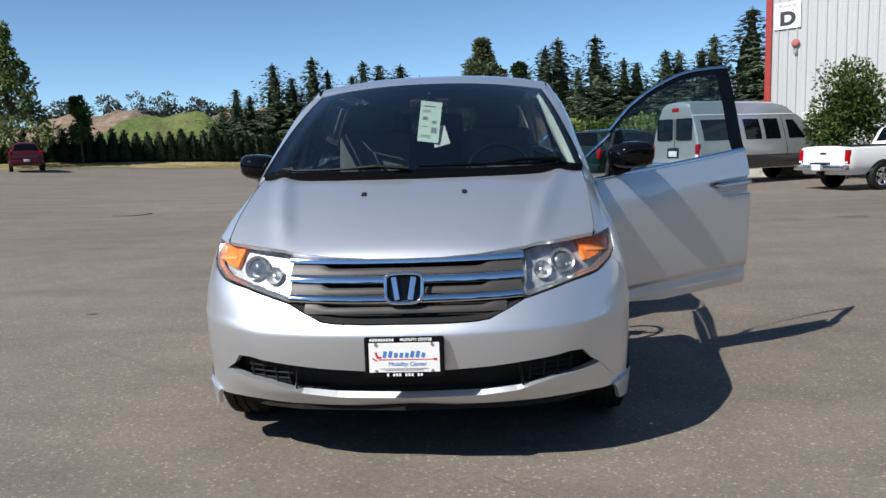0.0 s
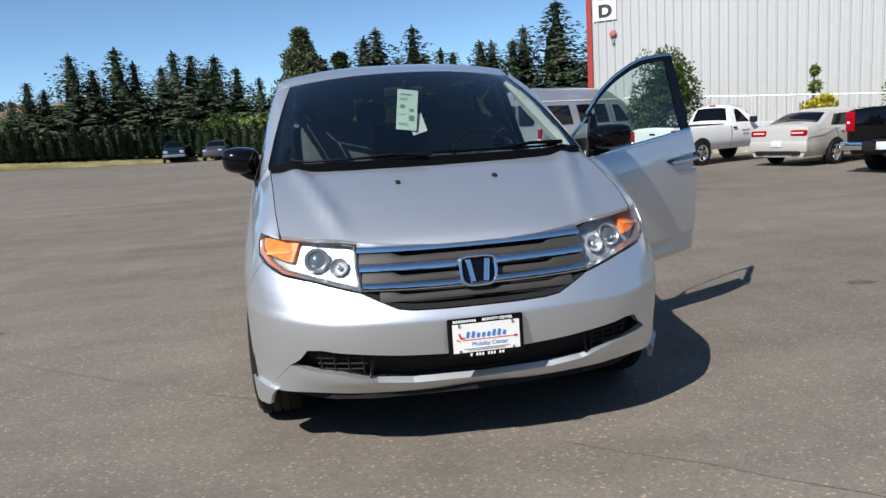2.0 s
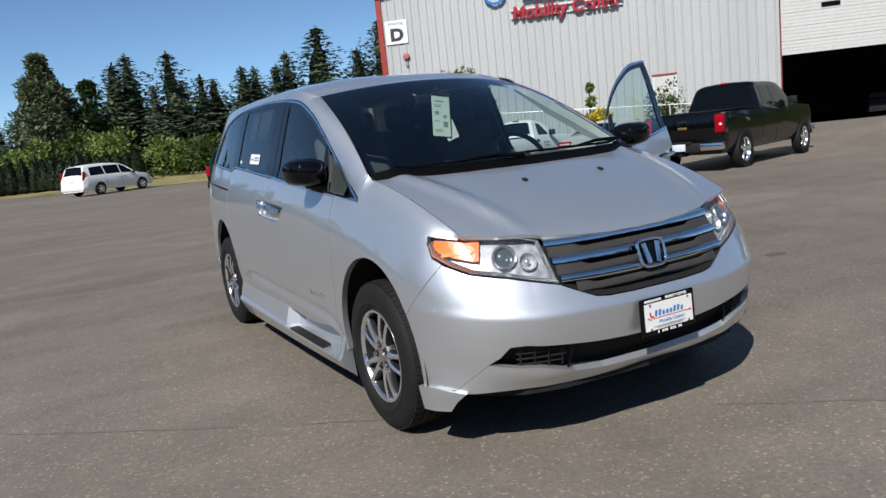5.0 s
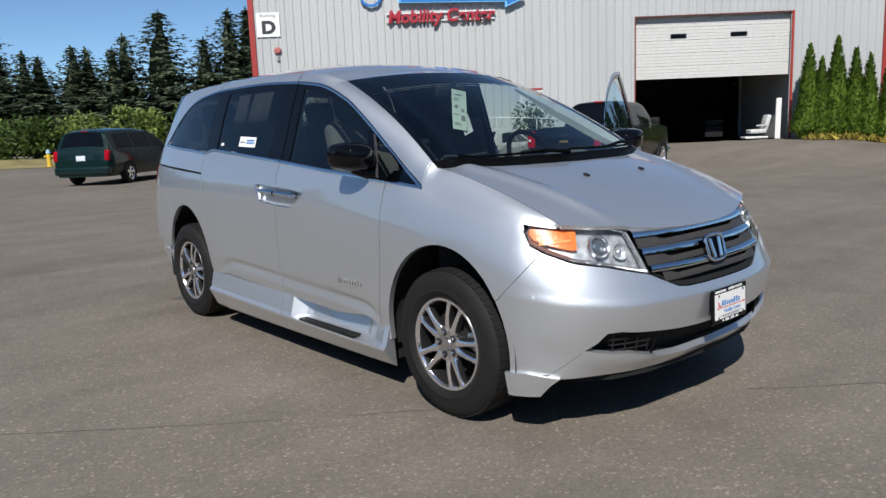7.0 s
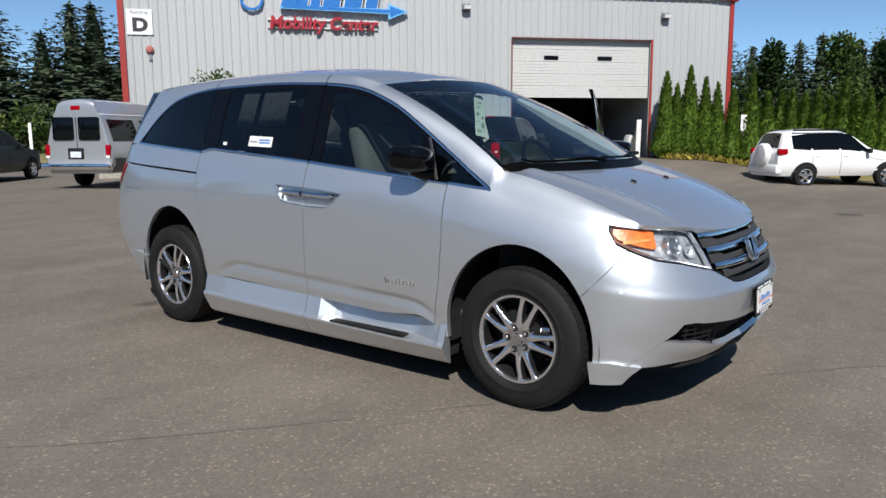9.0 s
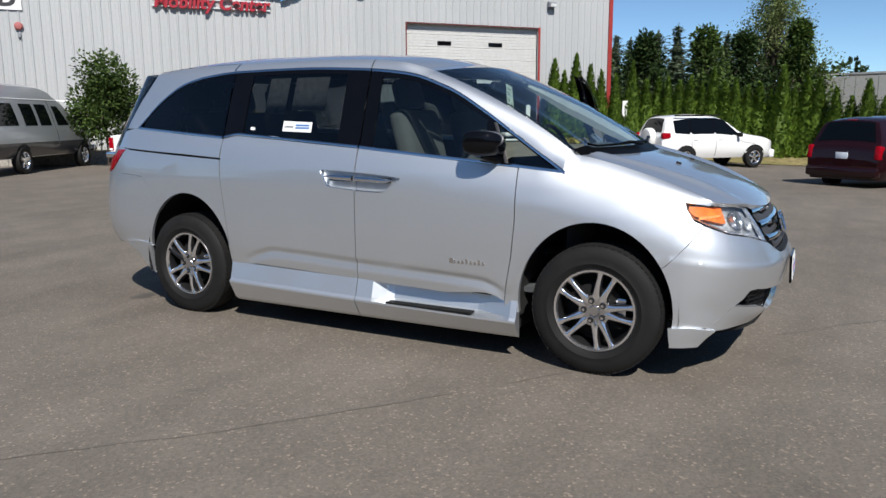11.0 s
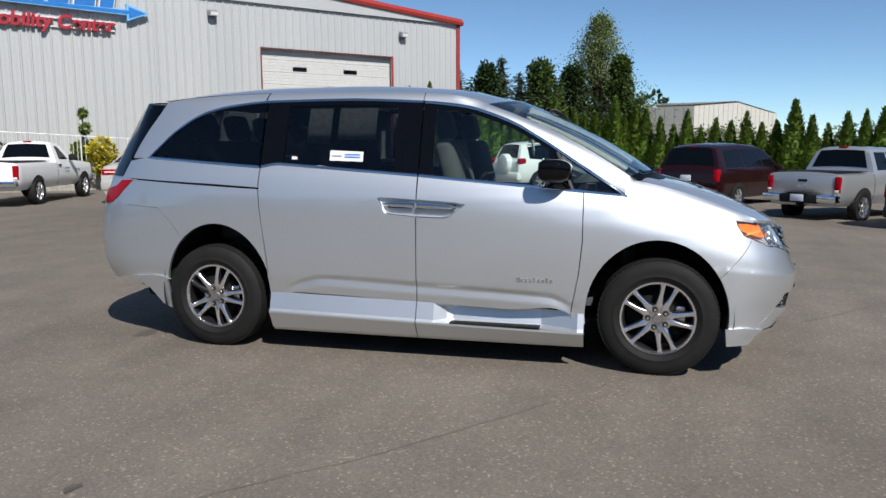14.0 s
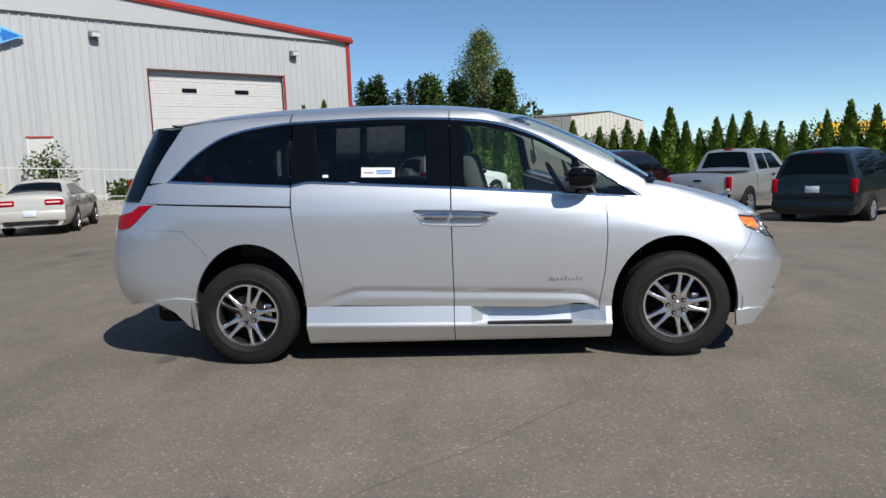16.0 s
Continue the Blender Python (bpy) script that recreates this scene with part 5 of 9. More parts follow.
def roof_point(s, t):
    """Across, -1 to 1, and from the windscreen to the tailgate."""
    a = abs(s)
    y0 = 0.955 + 0.145 * a**2.2
    y1 = 3.76 - 0.26 * a**2.5
    y = y0 + (y1 - y0) * t
    edge = wrap_y(max(1.17, min(3.5, y)), top_z(max(1.17, min(3.5, y))))
    if y < 1.28:
        e0 = ws_point(1.0, 1.0)
        k = max(0.0, min(1.0, (y - 1.10) / 0.18))
        edge = e0.lerp(edge, k)
    zc = interp(y, ROOF_C)
    ez = edge.z if y >= 1.10 else 1.672
    z = ez + (zc - ez) * (1 - a**2.6)
    k = min(1.0, t / 0.08)
    return Vector((s * edge.x, y, (1.718 - 0.046 * a**2.2) * (1 - k) + z * k))


fill(sm, [(-1, 0), (1, 0), (1, 1), (-1, 1)], roof_point, 1, 0.05, 0.0)
roof_ob = sm.build("roof", SIL, van)
# pale headliner coloured dash-dark for the shade under the roof
sm = SurfaceMesh()
fill(sm, [(-1, 0.035), (1, 0.035), (1, 1), (-1, 1)], lambda a, b: roof_point(a * 0.98, b) - Vector((0, 0, 0.035)), 1, 0.1, 0.0)
sm.build("headliner", M["dash"], van)
# windscreen, cowl, wipers
sm = SurfaceMesh()
fill(sm, [(-0.99, 0.0), (0.99, 0.0), (0.99, 0.997), (-0.99, 0.997)], ws_point, 1, 0.06, 0.0)
wsob = sm.build("windscreen", M["glass"], van, "clear windscreen with a dark band")
wsob.visible_shadow = False
sm = SurfaceMesh()
band = [(-0.985, 0.965), (0.985, 0.965), (0.985, 0.995), (-0.985, 0.995)]
fill(sm, band, lambda a, b: ws_point(a, b) + Vector((0, 0.004, -0.004)), 1, 0.06, 0.0)
sm.build("shade_band", M["black_gloss"], wsob)
for sx in (-1, 1):
    loft("screen_edge", [ws_point(0.955, t) + Vector((0, 0.004, -0.003)) for t in lin(0, 0.98, 14)], [ws_point(0.995, t) + Vector((0, -0.001, 0.002)) for t in lin(0, 0.98, 14)], M["black_gloss"], wsob, sx)
ss = lin(-0.99, 0.99, 30)
loft("cowl", [Vector((s * 0.825, interp(abs(s * 0.785), [(0, -0.068), (0.4, -0.035), (0.55, 0.0), (0.7, 0.07), (0.8, 0.12)]), 1.172 - 0.014 * s * s)) for s in ss], [ws_point(s, 0.022) + Vector((0, -0.003, 0.004)) for s in ss], M["wiper"], van, 1, 3, 0.0)


def wiper(pts, piv):
    bm = bmesh.new()
    tube(bm, pts, 0.007, 6)
    w = part("wiper", bm, M["wiper"], van, "black windscreen wiper")
    bm = bmesh.new()
    tube(bm, [piv, Vector(piv).lerp(Vector(pts[len(pts) // 2]), 0.5) + Vector((0, 0, 0.012)), pts[len(pts) // 2]], [0.013, 0.010, 0.007], 6)
    part("wiper_arm", bm, M["wiper"], w)


wiper([ws_point(s, 0.022 + 0.018 * (s + 0.9)) + Vector((0, -0.010, 0.012)) for s in lin(-0.86, -0.08, 8)], ws_point(-0.05, 0.01) + Vector((0, -0.02, 0.02)))
wiper([ws_point(s, 0.042 - 0.02 * s) + Vector((0, -0.010, 0.012)) for s in lin(0.0, 0.82, 8)], ws_point(0.85, 0.02) + Vector((0, -0.02, 0.02)))

# nose: bumper, lamps, grille
M["bright"] = plain("bright lamp shelf", (0.62, 0.63, 0.66), 0.22, 0.9, var=0.03)
def ux(x):
    return u_x(abs(x)) * (1 if x >= 0 else -1)


def nose(a, b, more=0.0):
    p = wrap(abs(a), b, more)
    return Vector((p.x * (1 if a >= 0 else -1), p.y, p.z))


def full(half_pts):
    """Mirror a half outline (from the middle out) over the car's middle."""
    return [(a, b) for a, b in half_pts] + [(-a, b) for a, b in half_pts[::-1] if a > 1e-6]


LAMP_TOP = [(u_x(0.527), 0.902), (u_x(0.61), 0.918), (u_x(0.69), 0.933), (u_y(-0.70), 0.943), (u_y(-0.58), 0.950), (u_y(-0.455), 0.957)]
LAMP_LOW = [(u_y(-0.455), 0.93), (u_y(-0.50), 0.872), (u_y(-0.60), 0.832), (u_y(-0.70), 0.798), (u_x(0.70), 0.772), (u_x(0.60), 0.748), (u_x(0.487), 0.722)]
# bumper: upper skin from the grille's foot and the lamps down to the lower intake
up = [(0.0, 0.640), (u_x(0.15), 0.640), (u_x(0.28), 0.644), (u_x(0.34), 0.652), (u_x(0.41), 0.682), (u_x(0.475), 0.712)]
up += [(a, b - 0.004) for a, b in LAMP_LOW[:1:-1]]
up += [(u_y(-0.5625), 0.8405), (u_y(-0.4645), 0.7385), (u_y(-0.3665), 0.6355)]
up += [(u_y(a), b) for a, b in ellipse(*ARCH_F, 147.3, 188, 7)] + [(u_y(-0.43), 0.305)]
up += [(u_y(-0.60), 0.315), (u_y(-0.68), 0.375), (u_y(-0.735), 0.425), (u_x(0.755), 0.455), (u_x(0.72), 0.496), (u_x(0.66), 0.498), (u_x(0.5), 0.478), (u_x(0.35), 0.464), (u_x(0.18), 0.455), (0.0, 0.452)]


def crease(a):
    return float(np.interp(abs(a), ST_U[:4], CREASE_Z))


sm = SurfaceMesh()
fill(sm, [(a, b - crease(a)) for a, b in full(up)], lambda a, b: nose(a, b + crease(a)), 1, 0.016, 0.03)
bumper = sm.build("front_bumper", SIL, van)
low = [(0.0, 0.325), (u_x(0.3), 0.331), (u_x(0.45), 0.348), (u_x(0.53), 0.372), (u_x(0.60), 0.390), (u_x(0.70), 0.402), (u_y(-0.735), 0.4225), (u_y(-0.68), 0.373), (u_y(-0.60), 0.3135), (u_y(-0.56), 0.295), (u_y(-0.75), 0.298), (u_x(0.6), 0.29), (u_x(0.3), 0.283), (0.0, 0.280)]
sm = SurfaceMesh()
fill(sm, full(low), lambda a, b: nose(a, b, -0.001), 1, 0.03, 0.03)
sm.build("front_spoiler", SIL, bumper)
sm = SurfaceMesh()
fill(sm, full([(0, 0.47), (u_x(0.5), 0.50), (u_x(0.72), 0.52), (u_y(-0.72), 0.41), (u_x(0.6), 0.36), (0, 0.305)]), lambda a, b: nose(a, b, 0.07), 1, 0.06, 0.0)
sm.build("lower_intake", M["dark"], bumper)
for sx in (-1, 1):
    for k in range(4):
        z = 0.402 + 0.024 * k
        A = [nose(u * sx, z + 0.004 * (u - 0.6), 0.03) for u in lin(u_x(0.50) - 0.012 * k, u_x(0.70), 8)]
        B = [nose(u * sx, z + 0.008 + 0.004 * (u - 0.6), 0.03) for u in lin(u_x(0.50) - 0.012 * k, u_x(0.70), 8)]
        loft("intake_slat", A, B, M["black"], bumper, 1, 2, 0.006)
    for k in range(4):
        u = interp(k, [(0, u_x(0.50)), (3, u_x(0.68))])
        loft("intake_rib", [nose(u * sx, z, 0.024) for z in lin(0.385, 0.49, 5)], [nose((u + 0.008) * sx, z, 0.024) for z in lin(0.385, 0.49, 5)], M["black"], bumper, 1, 2, 0.003)
    loft("intake_divider", [nose((u_x(0.475) - 0.25 * (z - 0.36)) * sx, z, 0.02) for z in lin(0.36, 0.47, 5)], [nose((u_x(0.487) - 0.25 * (z - 0.36)) * sx, z, 0.02) for z in lin(0.36, 0.47, 5)], M["black_gloss"], bumper, 1, 2, 0.006)
# grille
GR = [(0.0, 0.902), (u_x(0.2), 0.903), (u_x(0.36), 0.902), (u_x(0.524), 0.898), (u_x(0.484), 0.722), (u_x(0.41), 0.684), (u_x(0.34), 0.654), (u_x(0.28), 0.646), (u_x(0.15), 0.642), (0.0, 0.642)]
sm = SurfaceMesh()
fill(sm, full(GR), lambda a, b: nose(a, b, 0.05), 1, 0.06, 0.0)
grille = sm.build("grille", M["dark"], van, "grey grille with three chrome bars")
def edge_x(z):
    return interp(z, [(0.64, 0.26), (0.655, 0.34), (0.685, 0.41), (0.722, 0.484), (0.90, 0.524)])


for i, (zc, drop) in enumerate(((0.887, 0.004), (0.816, 0.005), (0.744, 0.008))):
    w = edge_x(zc - 0.01) - 0.004
    us = [ux(x) for x in lin(-w, w, 40)]
    zz = lambda u: zc - drop + drop * (abs(u) / u_x(0.46)) ** 2
    loft("chrome_bar", [nose(u, zz(u) + 0.014, -0.003) for u in us], [nose(u, zz(u) - 0.014, -0.010) for u in us], M["chrome"], grille, 1, 4, 0.008, "chrome grille bar")
    zl = (0.846, 0.774, 0.702)[i]
    w2 = edge_x(zl - 0.012) - 0.006
    us2 = [ux(x) for x in lin(-w2, w2, 40)]
    # grey bar: narrow at the middle, widening to fill the gap at its ends
    def hi(u):
        k = max(0.0, min(1.0, (abs(u) - 0.31) / 0.09))
        return 0.004 + 0.026 * k * k * (3 - 2 * k)
    loft("grey_bar", [nose(u, min(zl + hi(u), zz(u) - 0.012) if abs(u) < 0.36 else zz(u) - 0.012, 0.004) for u in us2], [nose(u, zl - 0.020, 0.0) for u in us2], M["grille_grey"], grille, 1, 3, 0.004)
loft("grille_rim", [nose(ux(x), interp(abs(x), [(0, 0.645), (0.15, 0.645), (0.28, 0.649), (0.34, 0.657), (0.41, 0.687), (0.475, 0.717)]), 0.0) for x in lin(-0.475, 0.475, 40)], [nose(ux(x), interp(abs(x), [(0, 0.662), (0.15, 0.662), (0.28, 0.667), (0.34, 0.676), (0.41, 0.705), (0.475, 0.730)]), 0.012) for x in lin(-0.475, 0.475, 40)], M["black"], grille, 1, 2, 0.0)
# badge: a rounded frame with two leaning bars
bm = bmesh.new()
ring = [Vector((0.073 * math.copysign(abs(math.cos(a)) ** 0.45, math.cos(a)) * (1 + 0.09 * math.sin(a)), 0, 0.057 * math.copysign(abs(math.sin(a)) ** 0.45, math.sin(a)))) for a in [k * math.tau / 40 for k in range(40)]]
tube(bm, [p + Vector((0, short(-0.885), 0.780)) + Vector((0, 0.3 * p.z, 0)) for p in ring], 0.008, 8, True)
badge = part("badge", bm, M["chrome"], van, "chrome badge", smooth=180)
for sx in (-1, 1):
    bm = bmesh.new()
    box(bm, (0.024, 0.014, 0.094), Matrix.Translation((0.033 * sx, short(-0.885), 0.780)) @ pose(0, 0, 0, -17, 9 * sx, 0), 0.004)
    part("badge_bar", bm, M["chrome"], badge)
bm = bmesh.new()
box(bm, (0.134, 0.008, 0.106), Matrix.Translation((0, short(-0.870), 0.780)) @ pose(0, 0, 0, -17), 0.003)
part("badge_back", bm, M["black_gloss"], badge)
# number plate in a dealer frame
plate = M["white"]
bm = bmesh.new()
PM = Matrix.Translation((0.0, short(-0.965), 0.522)) @ pose(0, 0, 0, 88)
box(bm, (0.314, 0.162, 0.014), PM, 0.006)
frm = part("plate_frame", bm, M["black_gloss"], van, "black dealer plate frame")
bm = bmesh.new()
box(bm, (0.276, 0.116, 0.004), PM @ pose(0, 0.0, 0.0085))
part("plate", bm, M["white"], frm, "white dealer plate with blue and red print")
text_mesh("Mobility Center", 0.0235, 0.0006, M["ink_blue"], PM @ pose(0.012, -0.026, 0.0112), frm, "lettering", shear=0.15)
text_mesh("MOBILITY CENTER", 0.0150, 0.0006, M["white"], PM @ pose(0.048, 0.0695, 0.0078), frm, "lettering", bold=0.0006)
PRINT = [(0.01, -0.0075, 0.22, 0.003, "ink_red", 0), (0.122, -0.0075, 0.012, 0.009, "ink_red", 0), (-0.108, 0.010, 0.008, 0.024, "ink_red", 18), (-0.098, 0.001, 0.018, 0.007, "ink_red", 0), (-0.116, -0.007, 0.020, 0.005, "ink_red", -30)]
PRINT += [(0.0, -0.044, 0.19, 0.003, "ink_grey", 0), (0.0, -0.050, 0.15, 0.003, "ink_grey", 0)]
PRINT += [(-0.076 + 0.0215 * k, 0.013 if k in (0, 1, 5, 6) else 0.0095, 0.013, 0.026 if k in (0, 1, 5, 6) else 0.019, "ink_blue", -14) for k in range(8)]
PRINT += [(-0.066 + 0.012 * k, -0.0695, 0.008, 0.011, "white", 0) for k in range(12) if k not in (1, 5, 9)]
PRINT += [(-0.130 + 0.0108 * k, 0.0695, 0.0078, 0.010, "white", 0) for k in range(9)]
for (x, y, w, h, mm, lean) in PRINT:
    bm = bmesh.new()
    box(bm, (w, h, 0.0012), PM @ pose(x, y, 0.0112 if abs(y) < 0.056 else 0.0078, 0, 0, lean))
    part("print_bar", bm, M[mm], frm)
for x in (-0.11, 0.11):
    for y in (-0.052, 0.052):
        bm = bmesh.new()
        cyl(bm, 0.007, 0.006, 0.004, PM @ pose(x, y, 0.012), 10)
        part("plate_screw", bm, M["chrome"], frm)
# head lamps
def lamp_edge(line, u):
    return interp(u, sorted(line))


for sgn in (-1, 1):
    outline = LAMP_TOP + LAMP_LOW
    sm = SurfaceMesh()
    fill(sm, outline, lambda a, b: wrap(a, b, 0.045), sgn, 0.03, 0.0)
    lamp = sm.build("head_lamp", M["reflector"], van, "clear head lamp with an amber corner")
    # amber corner, with the pale bulb in its middle
    ua = lin(u_x(0.812), u_y(-0.480), 9)
    hi_z = lambda u: lamp_edge(LAMP_TOP, u) - 0.020
    lo_z = lambda u: min(lamp_edge(LAMP_LOW, u) + 0.017 + 0.034 * max(0.0, (ua[-1] - u) / (ua[-1] - ua[0])), hi_z(u) - 0.012)
    sm = SurfaceMesh()
    fill(sm, [(u, hi_z(u)) for u in ua] + [(u, lo_z(u)) for u in ua[::-1]], lambda a, b: wrap(a, b, 0.020), sgn, 0.04, 0.02)
    ind = sm.build("indicator", M["amber"], lamp, "amber indicator lens")
    sm = SurfaceMesh()
    ub = ua[1:-2]
    fill(sm, [(u, hi_z(u) - 0.030 - 0.10 * (u - ua[0])) for u in ub] + [(u, hi_z(u) - 0.040 - 0.12 * (u - ua[0])) for u in ub[::-1]], lambda a, b: wrap(a, b, 0.016), sgn, 0.04, 0.004)
    sm.build("indicator_rib", M["amber_pale"], ind)
    sm = SurfaceMesh()
    fill(sm, outline, lambda a, b: wrap(a, b, 0.001), sgn, 0.05, 0.0)
    sm.build("lens", M["lamp_clear"], lamp, "clear lens").visible_shadow = False
    # bright shelf round the inside of the lamp, with a dark joint outside it
    inner = [LAMP_LOW[-1], ((LAMP_LOW[-1][0] + LAMP_TOP[0][0]) / 2, 0.812), LAMP_TOP[0]]
    loft("lamp_shelf", [wrap(a + 0.004, b, 0.004) for a, b in inner], [wrap(a + 0.020, b, 0.026) for a, b in inner], M["bright"], lamp, sgn, 2, 0.002)
    for line in (LAMP_TOP, LAMP_LOW):
        top_line = line is LAMP_TOP
        short_line = line[:-1] + [(line[-1][0] - 0.012, line[-1][1] - 0.002)] if top_line else [(line[0][0] - 0.012, line[0][1] - 0.010)] + line[1:]
        loft("lamp_shelf", [wrap(a, b + (-0.004 if top_line else 0.004), 0.004) for a, b in short_line], [wrap(a, b + (-0.012 if top_line else 0.015), 0.026) for a, b in short_line], M["bright"], lamp, sgn, 2, 0.003)
        loft("lamp_joint", [wrap(a, b, -0.0005) for a, b in line], [wrap(a, b + (-0.0045 if top_line else 0.0045), -0.0005) for a, b in line], M["dark"], lamp, sgn, 1)
    # projector with its bright ring
    ux_, z_, R_ = u_x(0.706), 0.850, 0.053
    c = wrap(ux_, z_, 0.012)
    n_ = (wrap(ux_ + 0.01, z_) - wrap(ux_ - 0.01, z_)).cross(wrap(ux_, z_ + 0.01) - wrap(ux_, z_ - 0.01)).normalized()
    if n_.y > 0:
        n_ = -n_
    n_ = (n_ + Vector((0, -0.5, 0))).normalized()
    c.x, n_.x = c.x * sgn, n_.x * sgn
    t1 = Vector((0, 0, 1)).cross(n_).normalized()
    t2 = n_.cross(t1)
    mm = Matrix(((n_.x, t1.x, t2.x, c.x), (n_.y, t1.y, t2.y, c.y), (n_.z, t1.z, t2.z, c.z), (0, 0, 0, 1)))
    bm = bmesh.new()
    spin_profile(bm, [(-0.03, R_), (0.0, R_), (0.004, R_ * 0.93), (0.0, R_ * 0.78), (-0.012, R_ * 0.70)], 32, mm)
    part("projector_ring", bm, M["bright"], lamp, "bright projector ring", smooth=50)
    bm = bmesh.new()
    spin_profile(bm, [(0.004, 0.0), (0.001, R_ * 0.35), (-0.006, R_ * 0.6), (-0.014, R_ * 0.73)], 28, mm)
    part("projector_lens", bm, M["lens_grey"], lamp, smooth=180)
    # high beam: a wide faceted bowl round a small bulb cap
    ux_, z_, R_ = u_x(0.600), 0.822, 0.040
    c = wrap(ux_, z_, 0.014)
    c.x *= sgn
    mm = Matrix(((n_.x, t1.x, t2.x, c.x), (n_.y, t1.y, t2.y, c.y), (n_.z, t1.z, t2.z, c.z), (0, 0, 0, 1)))
    bm = bmesh.new()
    spin_profile(bm, [(-0.004, R_), (0.0, R_ * 0.96), (-0.012, R_ * 0.80), (-0.022, R_ * 0.55), (-0.026, R_ * 0.30)], 10, mm)
    dish = part("high_beam_bowl", bm, M["reflector"], lamp, "bright faceted high-beam bowl")
    bm = bmesh.new()
    spin_profile(bm, [(-0.03, R_ * 0.30), (-0.008, R_ * 0.30), (-0.004, R_ * 0.2), (-0.003, 0.0)], 14, mm)
    part("bulb_cap", bm, M["bright"], dish, smooth=40)

# closed underside of the nose: added filler, keeps sun out of its shadow
bm = bmesh.new()
rim_ = [Vector((x, short(y), 0)) for x, y in ((0.0, -0.84), (0.45, -0.80), (0.62, -0.74), (0.76, -0.62), (0.82, -0.46), (0.80, -0.40), (0.48, -0.36))]
loop_ = rim_ + [Vector((-p.x, p.y, 0)) for p in rim_[:0:-1]]
lo_ = [bm.verts.new(p + Vector((0, 0, 0.262))) for p in loop_]
hi_ = [bm.verts.new(p + Vector((0, 0, 0.36))) for p in loop_]
bm.faces.new(lo_)
bm.faces.new(hi_[::-1])
for k in range(len(loop_)):
    j = (k + 1) % len(loop_)
    bm.faces.new((lo_[k], lo_[j], hi_[j], hi_[k]))
part("nose_light_block", bm, M["dark"], van)

# wheels
def two_tone(ob, m, facing, deep=-1.0):
    """Machined faces stay bright, the sides and the barrel are dark."""
    axis, c = m.to_3x3() @ Vector((1, 0, 0)), m.translation
    ob.data.materials.append(M["alloy_dark"])
    for p in ob.data.polygons:
        if p.normal.dot(axis) < facing or (p.center - c).dot(axis) < deep:
            p.material_index = 1


